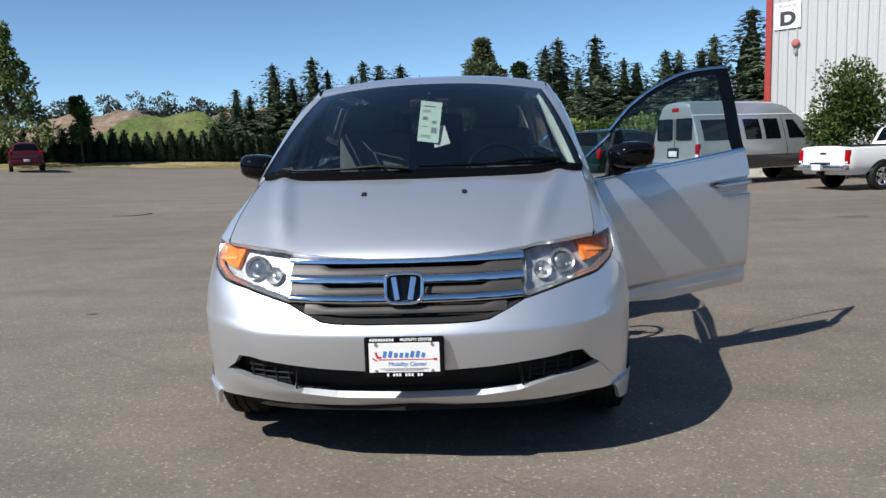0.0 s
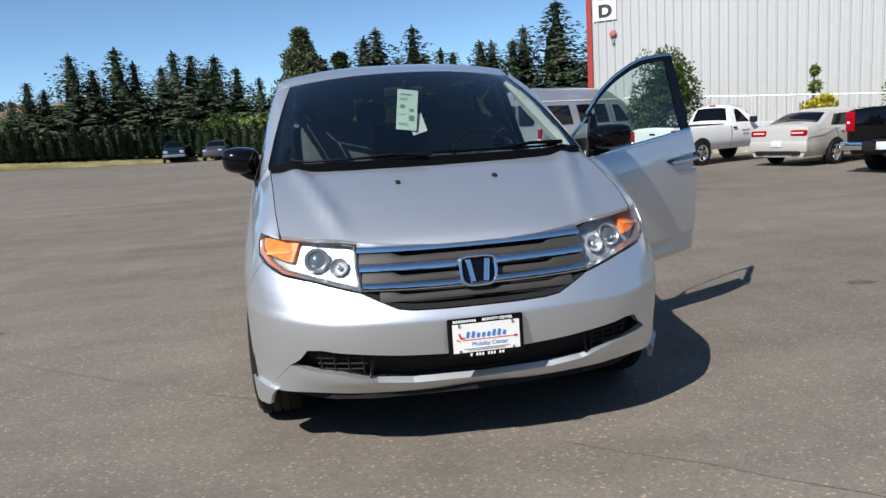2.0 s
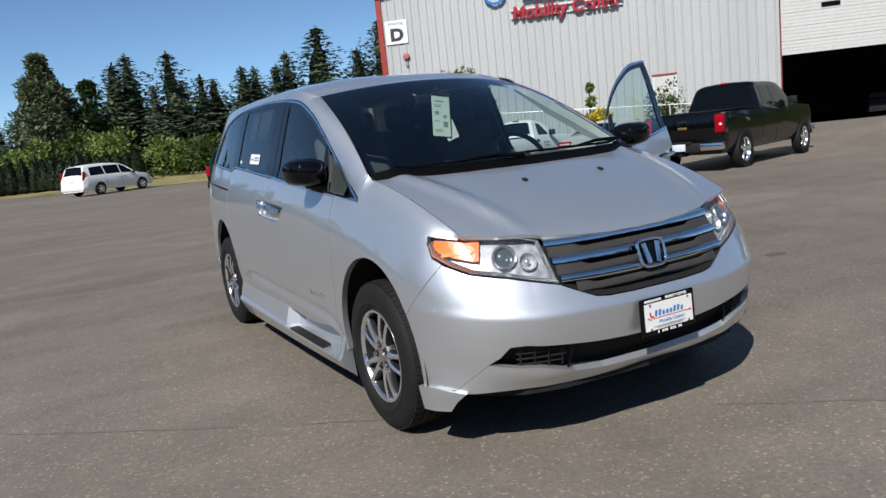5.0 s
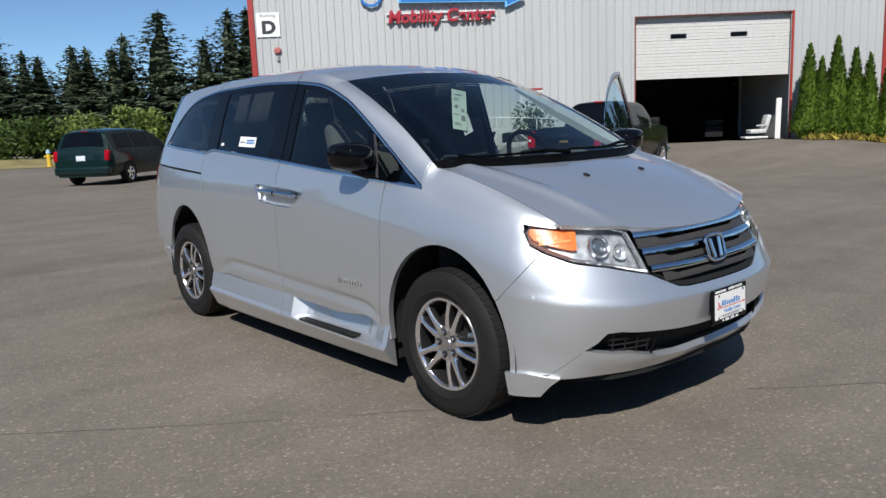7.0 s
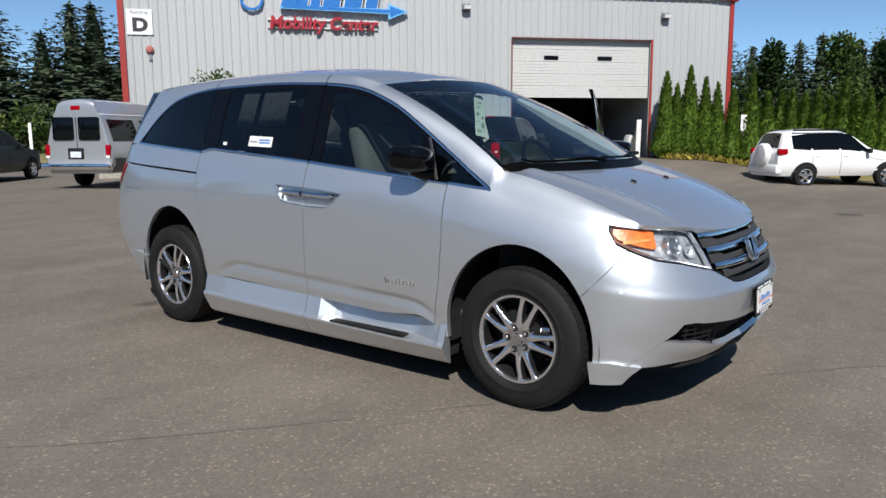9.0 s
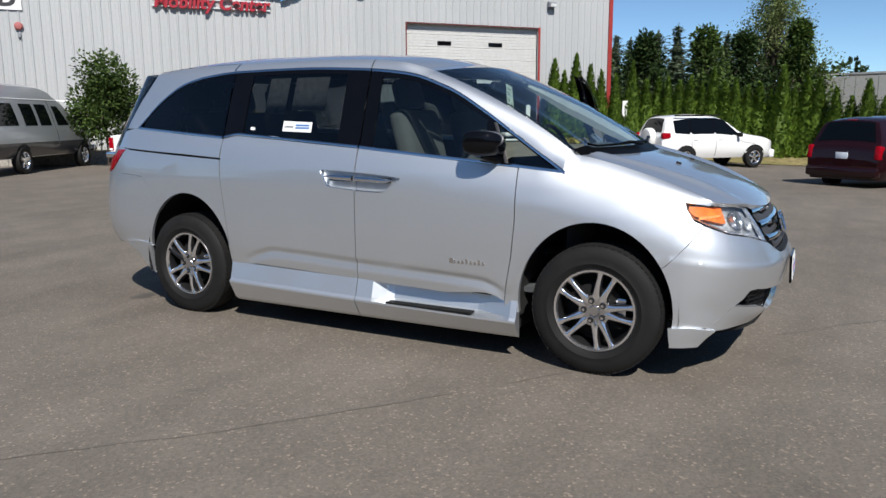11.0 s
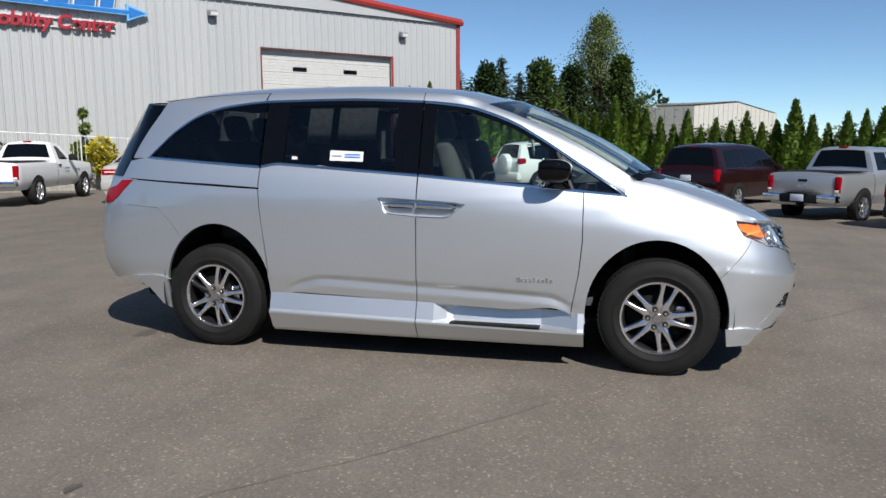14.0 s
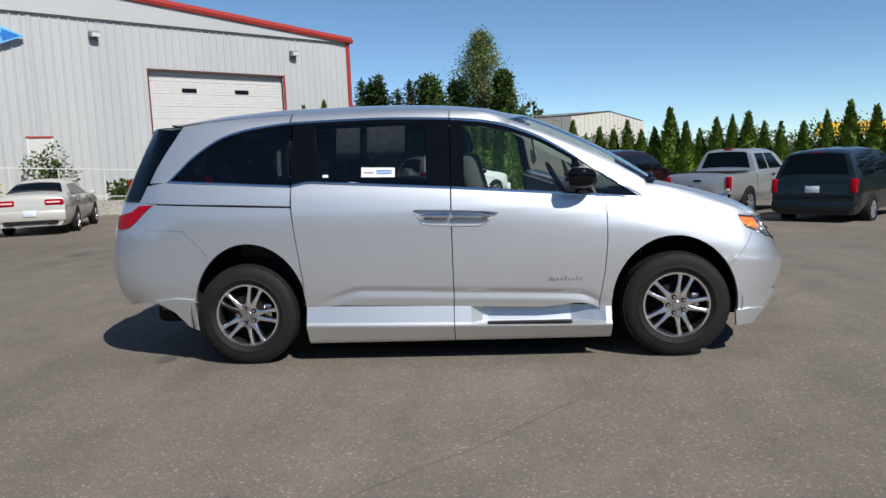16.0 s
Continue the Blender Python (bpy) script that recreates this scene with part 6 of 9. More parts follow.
M["alloy_hub"] = plain("grey hub", (0.62, 0.62, 0.63), 0.25, 1.0)
def wheel_mesh(parent, side, y):
    """A tyre with its alloy rim, on the car's side given by the sign."""
    R, w = 0.362, 0.235
    m = Matrix.Translation((0.865 * side, y, R - 0.004)) @ (pose(0, 0, 0) if side > 0 else pose(0, 0, 0, 0, 0, 180))
    bm = bmesh.new()
    prof = [(-0.085, 0.222), (-0.112, 0.245), (-0.120, 0.29), (-0.112, 0.33), (-0.092, 0.352), (-0.078, 0.358), (-0.052, R), (-0.050, R - 0.007), (-0.042, R - 0.007), (-0.040, R),
            (-0.004, R), (-0.002, R - 0.007), (0.006, R - 0.007), (0.008, R), (0.040, R), (0.042, R - 0.007), (0.050, R - 0.007), (0.052, R), (0.078, 0.358), (0.092, 0.352), (0.100, 0.345), (0.112, 0.33), (0.120, 0.29),
            (0.118, 0.268), (0.121, 0.262), (0.113, 0.243), (0.104, 0.232), (0.088, 0.222)]
    spin_profile(bm, prof, 56, m)
    tyre = part("wheel", bm, M["rubber"], parent, "black road tyre on a five-spoke alloy wheel", smooth=35)
    bm = bmesh.new()
    for k in range(62):
        for sh in (-1, 1):
            box(bm, (0.046, 0.026, 0.012), m @ pose(0, 0, 0, k * 360 / 62 + (2.9 if sh > 0 else 0)) @ pose(0.070 * sh, 0, R - 0.0068, 0, 8 * sh, 4 * sh))
    tagged(part("tread", bm, M["rubber"], tyre), kind="stuff")
    bm = bmesh.new()
    spin_profile(bm, [(-0.08, 0.215), (0.02, 0.205), (0.075, 0.208), (0.086, 0.222), (0.100, 0.229), (0.106, 0.225), (0.104, 0.214), (0.092, 0.207), (0.06, 0.198), (-0.06, 0.196)], 56, m)
    two_tone(part("rim", bm, M["alloy"], tyre, "machined alloy rim", smooth=40), m, -2.0, 0.084)
    # disc and backing coloured near-black to put shade in the spoke pockets
    bm = bmesh.new()
    spin_profile(bm, [(0.0, 0.19), (0.0, 0.0)], 40, m)
    spin_profile(bm, [(0.032, 0.148), (0.04, 0.148), (0.04, 0.07), (0.05, 0.07), (0.05, 0.0)], 40, m)
    part("brake_disc", bm, M["dark"], tyre, smooth=40)
    bm = bmesh.new()
    box(bm, (0.05, 0.06, 0.11), m @ pose(0.035, 0.135, 0.02, 0, 0, 0), 0.012)
    part("brake_caliper", bm, M["alloy_hub"], tyre)
    # five pairs of spokes with dark pockets between them
    for k in range(5):
        a = 90 + k * 72 + 35
        for s2 in (-1, 1):
            bm = bmesh.new()
            sec = [(0.055, 0.026, 0.092, 0.016), (0.080, 0.026, 0.097, 0.019), (0.105, 0.020, 0.101, 0.024), (0.14, 0.0165, 0.103, 0.031), (0.18, 0.0155, 0.101, 0.037), (0.200, 0.0195, 0.099, 0.041), (0.212, 0.026, 0.101, 0.044)]
            rows = []
            for r, hw, xx, off in sec:
                off *= s2
                c_ = [(xx - 0.002, off - hw * 0.75, r), (xx + 0.003, off - hw * 0.3, r), (xx + 0.003, off + hw * 0.3, r), (xx - 0.002, off + hw * 0.75, r), (xx - 0.010, off + hw, r), (xx - 0.035, off + hw, r), (xx - 0.035, off - hw, r), (xx - 0.010, off - hw, r)]
                rows.append([bm.verts.new(m @ pose(0, 0, 0, a) @ Vector(q)) for q in c_])
            for r0, r1 in zip(rows, rows[1:]):
                for j in range(8):
                    bm.faces.new((r0[j], r0[(j + 1) % 8], r1[(j + 1) % 8], r1[j]))
            two_tone(part("spoke", bm, M["alloy"], tyre, smooth=50), m, 0.6)
        # black disc stands for the shaded hole round each nut
        bm = bmesh.new()
        cyl(bm, 0.017, 0.017, 0.003, m @ pose(0, 0, 0, a + 36) @ pose(0.0965, 0, 0.057, 0, 90, 0), 16)
        nutw = part("nut_seat", bm, M["dark"], tyre)
        bm = bmesh.new()
        cyl(bm, 0.012, 0.009, 0.022, m @ pose(0, 0, 0, a + 36) @ pose(0.100, 0, 0.057, 0, 90, 0), 6)
        part("lug_nut", bm, M["chrome"], tyre)
    bm = bmesh.new()
    spin_profile(bm, [(0.100, 0.0), (0.099, 0.026), (0.092, 0.031), (0.094, 0.040), (0.096, 0.070), (0.095, 0.086), (0.07, 0.094), (0.05, 0.094)], 40, m)
    part("hub", bm, M["alloy_hub"], tyre, smooth=40)
    return tyre


for side in (-1, 1):
    for y in (0.0, 3.0):
        wheel_mesh(van, side, y)
    for (cy, cz, ry, rz) in (ARCH_F, ARCH_R):
        bm = bmesh.new()
        a = [bm.verts.new(((0.952 if cy < 1 else 0.962) * side, y, z)) for y, z in ellipse(cy, cz, ry + 0.03, rz + 0.02, -12, 192, 20)]
        b = [bm.verts.new((0.50 * side, y, z)) for y, z in ellipse(cy, cz, ry + 0.03, rz + 0.02, -12, 192, 20)]
        for k in range(len(a) - 1):
            bm.faces.new((a[k], a[k + 1], b[k + 1], b[k]))
        bm.faces.new(b)
        part("wheel_well", bm, M["dark"], van)
# underside and cabin floor
M["sheet"] = plain("printed sheet", (0.50, 0.51, 0.50), 0.7, var=0.25, scale=25)
M["pillar"] = plain("pale pillar trim", (0.40, 0.42, 0.39), 0.75)
bm = bmesh.new()
box(bm, (1.0, 4.6, 0.16), Matrix.Translation((0, 1.6, 0.30)), 0.05)
box(bm, (1.74, 1.95, 0.16), Matrix.Translation((0, 1.50, 0.26)), 0.03)
part("underbody", bm, M["dark"], van)
# added boxes beside the wheels block sun leaking under the van
for side in (-1, 1):
    for y_ in (0.500, 2.50):
        bm = bmesh.new()
        box(bm, (0.44, 0.03, 0.36), Matrix.Translation((side * 0.665, y_, 0.34)), 0.008)
        part("wheel_light_block", bm, M["dark"], van)
bm = bmesh.new()
box(bm, (1.62, 3.3, 0.03), Matrix.Translation((0, 2.05, 0.40)))
part("cabin_floor", bm, M["dash"], van)
for side in (-1, 1):
    panel("door_jamb", [(0.50, 0.36), (0.47, 0.8), (0.47, 1.08), (0.54, 1.08), (0.55, 0.36)], SIL, van, side, 0.06)
    panel("side_trim", [(1.55, 0.42), (1.55, 1.2), (3.6, 1.28), (3.6, 0.9), (2.5, 0.9), (2.5, 0.42)], M["seat"], van, side, 0.10, 0.2)
    panel("pillar_trim", [(1.47, 0.5), (1.49, 1.66), (1.60, 1.66), (1.62, 0.5)], M["beige"], van, side, 0.06, 0.2)
    pv, pf = [], []
    for k in range(13):
        t = 0.05 + 0.88 * k / 12
        deep_ = 0.075 * min(1.0, 2.6 * (1 - t), 0.35 + 2.2 * t)
        for (q, dy, dz) in ((0.955, 0.012, -0.012), (0.935, 0.03, -0.02 - deep_ * 0.5), (0.945, 0.05, -0.02 - deep_)):
            p = ws_point(q, t)
            pv.append(Vector((p.x * side, p.y + dy, p.z + dz)))
    for k in range(12):
        for j in (0, 1):
            pf.append((k * 3 + j, k * 3 + j + 1, k * 3 + j + 4, k * 3 + j + 3))
    # one trim, two colours: pale on the sunlit side, dark on the unlit side
    raw("pillar_trim", pv, pf, M["pillar"] if side > 0 else M["dash"], van)


def seat(name, x, y, cols=1.0, mat=None, recline=14.0, height=0.0):
    st = None
    w = 0.50 * cols
    bm = bmesh.new()
    box(bm, (w, 0.52, 0.16), pose(x, y, 0.78 + height, 4), 0.05, 3)
    st = part(name, bm, mat or M["seat"], van, "grey cloth seat", smooth=60)
    bm = bmesh.new()
    box(bm, (w * 0.96, 0.14, 0.64), pose(x, y + 0.33, 1.13 + height, -recline), 0.055, 3)
    part("backrest", bm, mat or M["seat"], st, smooth=60)
    n = max(1, round(cols))
    for k in range(n):
        xx = x + (k - (n - 1) / 2) * 0.48
        bm = bmesh.new()
        box(bm, (0.27, 0.11, 0.20), pose(xx, y + 0.44, 1.545 + height, -recline), 0.045, 3)
        part("headrest", bm, mat or M["seat"], st, smooth=60)
        bm = bmesh.new()
        for s2 in (-1, 1):
            tube(bm, [(xx + 0.07 * s2, y + 0.40, 1.40 + height), (xx + 0.07 * s2, y + 0.43, 1.48 + height)], 0.007, 6)
        part("headrest_post", bm, M["chrome"], st)
    bm = bmesh.new()
    box(bm, (w * 0.8, 0.42, 0.30), Matrix.Translation((x, y + 0.02, 0.56)), 0.03)
    part("seat_base", bm, M["dash"], st)
    return st


seat("seat", 0.42, 1.02)
seat("seat", -0.42, 1.02)
seat("rear_seat", 0.48, 2.02, 1.0)
seat("rear_seat", -0.48, 2.02, 1.0)
seat("rear_bench", 0.0, 2.88, 2.6)
# dash and wheel
bm = bmesh.new()
pts = [(0.10, 1.165), (0.30, 1.175), (0.46, 1.165), (0.56, 1.10), (0.60, 0.98), (0.56, 0.80), (0.45, 0.62), (0.12, 0.62)]
rows = []
for x in lin(-0.80, 0.80, 16):
    hump = 0.045 * math.exp(-(((x - 0.42) / 0.20) ** 2))
    rows.append([bm.verts.new((x, y + 0.10 * (abs(x) / 0.8) ** 3, z + (hump if 0.2 < y < 0.5 and z > 1 else 0))) for y, z in pts])
for r0, r1 in zip(rows, rows[1:]):
    for k in range(len(pts)):
        bm.faces.new((r0[k], r0[(k + 1) % len(pts)], r1[(k + 1) % len(pts)], r1[k]))
part("dashboard", bm, M["dash"], van, smooth=40)
bm = bmesh.new()
SW = pose(0.42, 0.68, 1.165, 62)
tube(bm, [SW @ Vector((0.19 * math.cos(a), 0.19 * math.sin(a), 0)) for a in [k * math.tau / 32 for k in range(32)]], 0.016, 8, True)
sw = part("steering_wheel", bm, M["wiper"], van, "dark steering wheel", smooth=180)
bm = bmesh.new()
box(bm, (0.16, 0.11, 0.05), SW, 0.02)
for a in (0, 180, 270):
    box(bm, (0.14, 0.03, 0.015), SW @ pose(0, 0, 0, 0, 0, a) @ pose(0.11, 0, 0), 0.005)
part("steering_spokes", bm, M["black"], sw)
bm = bmesh.new()
tube(bm, [(0.42, 0.48, 0.98), (0.42, 0.69, 1.05)], 0.04, 10)
part("steering_column", bm, M["black"], sw)
# rear-view mirror with the sale tag hanging from it
bm = bmesh.new()
box(bm, (0.25, 0.04, 0.065), pose(0, 0.98, 1.60, 12), 0.015)
rv = part("inside_mirror", bm, M["black"], van)
bm = bmesh.new()
tube(bm, [(0, 0.97, 1.62), (0, 0.93, 1.66)], 0.012, 6)
part("mirror_stem", bm, M["black"], rv)
tag = tagged(empty("sale_tag"), "pale green sale tag hanging from the mirror", "tag")
TM = pose(0.0, 0.90, 1.485, 90 - 8, 8, 4)
bm = bmesh.new()
box(bm, (0.130, 0.25, 0.002), TM)
part("card", bm, M["paper_green"], tag)
for (x, y, w, h) in ((-0.01, 0.095, 0.07, 0.008), (-0.025, 0.07, 0.05, 0.004), (-0.025, 0.06, 0.05, 0.004), (-0.03, 0.02, 0.03, 0.022), (0.028, 0.0, 0.026, 0.018), (0.03, -0.05, 0.034, 0.034), (-0.02, -0.085, 0.06, 0.004), (-0.02, -0.095, 0.06, 0.004), (-0.03, -0.03, 0.04, 0.004)):
    bm = bmesh.new()
    box(bm, (w, h, 0.001), TM @ pose(x, y, 0.0018))
    part("print_bar", bm, M["ink_grey"], tag)
bm = bmesh.new()
box(bm, (0.10, 0.12, 0.002), pose(0.058, 0.905, 1.395, 80, -14, 14))
part("small_card", bm, M["white"], tag)
# window sheets, stickers
for side in (-1,):
    for (y0, y1, z0, z1, nm, mt) in ((1.83, 2.10, 1.44, 1.655, "price_sheet", "sheet"), (2.15, 2.32, 1.42, 1.655, "price_sheet", "sheet")):
        ob = panel(nm, [(y0, z0), (y1, z0 + 0.004), (y1, z1), (y0, z1)], M[mt], van, side, 0.016, 0.1, 0.0, "printed price sheet behind the glass")
    ob = panel("window_sticker", [(1.90, 1.30), (2.135, 1.308), (2.135, 1.375), (1.90, 1.365)], M["white"], van, side, 0.002, 0.1, 0.0, "white sticker with blue print")
    for (z0, a, b, mt) in ((1.352, 1.92, 2.03, "ink_blue"), (1.335, 1.92, 2.03, "ink_blue"), (1.343, 2.05, 2.12, "ink_grey")):
        panel("print_bar", [(a, z0 - 0.012), (b, z0 - 0.010), (b, z0), (a, z0 - 0.002)], M[mt], ob, side, 0.0, 0.2, 0.0)
    panel("window_sticker", [(2.37, 1.315), (2.41, 1.315), (2.41, 1.335), (2.37, 1.333)], M["white"], van, side, 0.002, 0.1, 0.0)
    # maker's name on the front door, as plain raised marks
    for k in range(9):
        y = 0.86 - 0.026 * k
        panel("door_badge", [(y, 0.555), (y - (0.024 if k == 0 else 0.015), 0.555), (y - (0.024 if k == 0 else 0.015), 0.585 if k in (0, 4, 7) else 0.576), (y, 0.585 if k in (0, 4, 7) else 0.576)], M["chrome"], van, side, -0.003, 0.1, 0.003)

# ---- parked vehicles ----
M["car_white"] = paint("white car paint", (0.80, 0.80, 0.78), 0.0, 0.35, 0.02)
M["car_cream"] = paint("pearl cream car paint", (0.56, 0.54, 0.49), 0.3, 0.35, 0.03)
M["car_black"] = paint("black car paint", (0.0015, 0.0015, 0.002), 0.0, 0.3, 0.1)
M["car_green"] = paint("dark green car paint", (0.004, 0.017, 0.016), 0.1, 0.4, 0.1)
M["car_maroon"] = paint("dark red car paint", (0.016, 0.0025, 0.004), 0.1, 0.5, 0.1)
M["car_blue"] = paint("dark blue car paint", (0.010, 0.017, 0.022), 0.2, 0.4, 0.1)
M["car_red"] = paint("red car paint", (0.075, 0.005, 0.008), 0.1, 0.5, 0.1)
M["car_grey"] = paint("grey lower paint", (0.05, 0.05, 0.055), 0.2, 0.4, 0.1)
M["car_silver"] = paint("pickup silver paint", (0.50, 0.515, 0.53), 0.6, 0.35, 0.05)
for nm_ in ("car_black", "car_green", "car_maroon", "car_blue", "car_red"):
    M[nm_].node_tree.nodes["Principled BSDF"].inputs["Coat Weight"].default_value = 0.7
M["car_glass"] = plain("dark car glass", (0.003, 0.004, 0.005), 0.04, spec=0.25)
M["badge_gold"] = plain("gold badge", (0.62, 0.42, 0.10), 0.25, 0.9)
M["lamp_white"] = plain("clear red-white lens", (0.75, 0.55, 0.55), 0.15, spec=0.5)
M["plate_w"] = plain("number plate", (0.62, 0.68, 0.75), 0.5)

WHEEL_CACHE = {}


def simple_wheel(parent, x, y, R, bright=True, sc=1.0):
    """A far wheel: tyre, rim and five spokes; alike wheels share their meshes."""
    key = (round(R, 3), bright)
    side = 1 if x > 0 else -1
    if key not in WHEEL_CACHE:
        bm = bmesh.new()
        spin_profile(bm, [(-0.09, R * 0.6), (-0.11, R * 0.8), (-0.10, R * 0.96), (-0.07, R), (0.07, R), (0.10, R * 0.96), (0.11, R * 0.8), (0.095, R * 0.66), (0.085, R * 0.62)], 28)
        me1 = bpy.data.meshes.new("tyre")
        bm.to_mesh(me1)
        bm.free()
        bm = bmesh.new()
        spin_profile(bm, [(0.02, R * 0.56), (0.085, R * 0.63), (0.098, R * 0.64), (0.085, R * 0.57), (0.05, R * 0.54)], 28)
        for k in range(5):
            box(bm, (0.03, 0.085, R * 0.52), pose(0, 0, 0, 72 * k) @ pose(0.07, 0, R * 0.31), 0.008)
        spin_profile(bm, [(0.092, 0.0), (0.088, R * 0.16), (0.05, R * 0.2)], 16)
        me2 = bpy.data.meshes.new("rim")
        bm.to_mesh(me2)
        bm.free()
        bm = bmesh.new()
        spin_profile(bm, [(0.02, R * 0.56), (0.02, 0.0)], 20)
        me3 = bpy.data.meshes.new("wheel_disc")
        bm.to_mesh(me3)
        bm.free()
        for me, mt in ((me1, M["rubber"]), (me2, M["alloy"] if bright else M["alloy_dark"]), (me3, M["dark"])):
            me.materials.append(mt)
            me.polygons.foreach_set("use_smooth", [True] * len(me.polygons))
            me.set_sharp_from_angle(angle=radians(35))
        WHEEL_CACHE[key] = (me1, me2, me3)
    me1, me2, me3 = WHEEL_CACHE[key]
    w = new("wheel", me1)
    w.parent = parent
    w.location = (x, y, R)
    w.rotation_euler = (0, 0, 0 if side > 0 else math.pi)
    for nm, me in (("rim", me2), ("wheel_disc", me3)):
        o = new(nm, me)
        o.parent = w
    return w


class Body:
    """Outer skin of a vehicle from its side outline: front at -y, wheels' ground at 0."""

    def __init__(self, L, W, top, belt, sill, tumble=0.28, nose=0.35, tail=0.2, crown=0.05, corner=3.2):
        self.L, self.W, self.top, self.belt, self.sill = L, W, spline(top, 5), belt, sill
        self.tumble, self.nose, self.tail, self.crown, self.corner = tumble, nose, tail, crown, corner
        self.y0, self.y1 = top[0][0], top[-1][0]

    def half(self, y):
        a = max(0.0, 1 - (y - self.y0) / self.nose) if y < self.y0 + self.nose else 0.0
        b = max(0.0, 1 - (self.y1 - y) / self.tail) if y > self.y1 - self.tail else 0.0
        return self.W / 2 * (1 - 0.28 * min(1, a) ** 2.2 - 0.10 * min(1, b) ** 2.2)

    def topz(self, y):
        return interp(y, self.top)

    def side(self, y, z):
        w = self.half(y)
        low = max(0.0, (self.sill + 0.25 - z)) / 0.25
        x = w - 0.06 * min(1.0, low) ** 2
        mid = 0.5 * (self.sill + self.belt)
        if z < self.belt:
            x -= 0.035 * abs((z - mid - 0.08) / (self.belt - mid)) ** 2.2
        else:
            x -= 0.022
        x -= 0.02 * max(0.0, (z - mid) / (self.belt - mid)) ** 2 if z > mid else 0.0
        if z > self.belt:
            x -= 0.012 + self.tumble * (z - self.belt)
        return Vector((x, y, z))

    def edge(self, y):
        return self.side(y, self.topz(y) - 0.03).x - 0.015

    def over(self, s, y):
        """The top skin; s across, -1 to 1."""
        e = self.edge(y)
        z = self.topz(y)
        return Vector((s * e, y, z - 0.03 + 0.03 * min(1.0, (1 - abs(s)) * 6) ** 0.5 + self.crown * (1 - s * s)))

    def build(self, parent, mat, low_mat=None, low_z=None):
        ys = sorted(set([round(self.y0 + (self.y1 - self.y0) * k / 46, 4) for k in range(47)] + [round(a, 4) for a, b in self.top if self.y0 <= a <= self.y1]))
        bm = bmesh.new()
        rings = []
        for y in ys:
            zt = self.topz(y) - 0.03
            zs = lin(min(self.sill, zt - 0.05), zt, 9)
            if self.belt < zt:
                zs[5] = self.belt
            half = [self.side(y, z) for z in zs] + [self.over(s, y) for s in (0.97, 0.9, 0.7, 0.35, 0.0)]
            ring = [Vector((-p.x, p.y, p.z)) for p in half] + half[::-1][1:]
            rings.append([bm.verts.new(p) for p in ring])
        for a, b in zip(rings, rings[1:]):
            for k in range(len(a) - 1):
                bm.faces.new((a[k], a[k + 1], b[k + 1], b[k]))
        for r in (rings[0], rings[-1]):
            bm.faces.new(r)
        bottom = [(a[0], a[-1], b[-1], b[0]) for a, b in zip(rings, rings[1:])]
        for q in bottom:
            bm.faces.new(q)
        ob = part("body", bm, mat, parent, smooth=32)
        return ob


def car_panel(name, body, poly, mat, parent, sides=(-1, 1), out=0.006, step=0.12):
    for s in sides:
        sm = SurfaceMesh()
        b0 = body
        fill(sm, poly, lambda a, b: b0.side(a, b) + Vector((out, 0, 0)), s, step, 0.008)
        sm.build(name, mat, parent)


def car_top(name, body, s0, s1, y0, y1, mat, parent, out=0.008, taper=0.0):
    sm = SurfaceMesh()

    def surf(a, b):
        p = body.over(a * (1 - taper * (b - y0) / (y1 - y0)), b)
        q = body.over(a, b + 0.01)
        t = (q - body.over(a, b - 0.01)).normalized()
        n = t.cross(Vector((1, 0, 0)))
        if n.z < 0:
            n = -n
        return p + n * out

    fill(sm, [(s0, y0), (s1, y0), (s1, y1), (s0, y1)], surf, 1, 0.1, 0.006)
    return sm.build(name, mat, parent)


def put(name, mat, parent, size, at, bevel=0.02, rot=(0, 0, 0), label=""):
    bm = bmesh.new()
    box(bm, size, pose(*at, *rot), bevel)
    return part(name, bm, mat, parent, label, smooth=40)


def arches(body, parent, ws, R, mat=None):
    """Wheels, with dark half-discs on the skin for the shade in their arches."""
    for y in ws:
        for s in (-1, 1):
            sm = SurfaceMesh()
            poly = [(y + (R + 0.07) * math.cos(a), R + (R + 0.07) * math.sin(a)) for a in [math.pi * k / 18 for k in range(19)]]
            poly = [(a, max(b, body.sill + 0.0)) for a, b in poly]
            fill(sm, poly, lambda a, b: body.side(a, b) + Vector((0.004, 0, 0)), s, 0.15, 0.0)
            sm.build("arch_shade", M["dark"], parent)
            w = simple_wheel(parent, s * (body.half(y) - 0.085), y, R)


def place(thing, x, y, hx, hy, ref_y=0.0, ref_x=0.0, scale=1.0):
    """Set a vehicle down so that its own point (ref_x, ref_y) stands at x, y and its nose points along (hx, hy)."""
    rz = math.atan2(hx, -hy)
    c, s = math.cos(rz), math.sin(rz)
    ox, oy = ref_x * scale, ref_y * scale
    px, py = x - (c * ox - s * oy), y - (s * ox + c * oy)
    thing.location = (px, py, lot_z(px, py))
    thing.rotation_euler = (0, 0, rz)
    thing.scale = (scale,) * 3


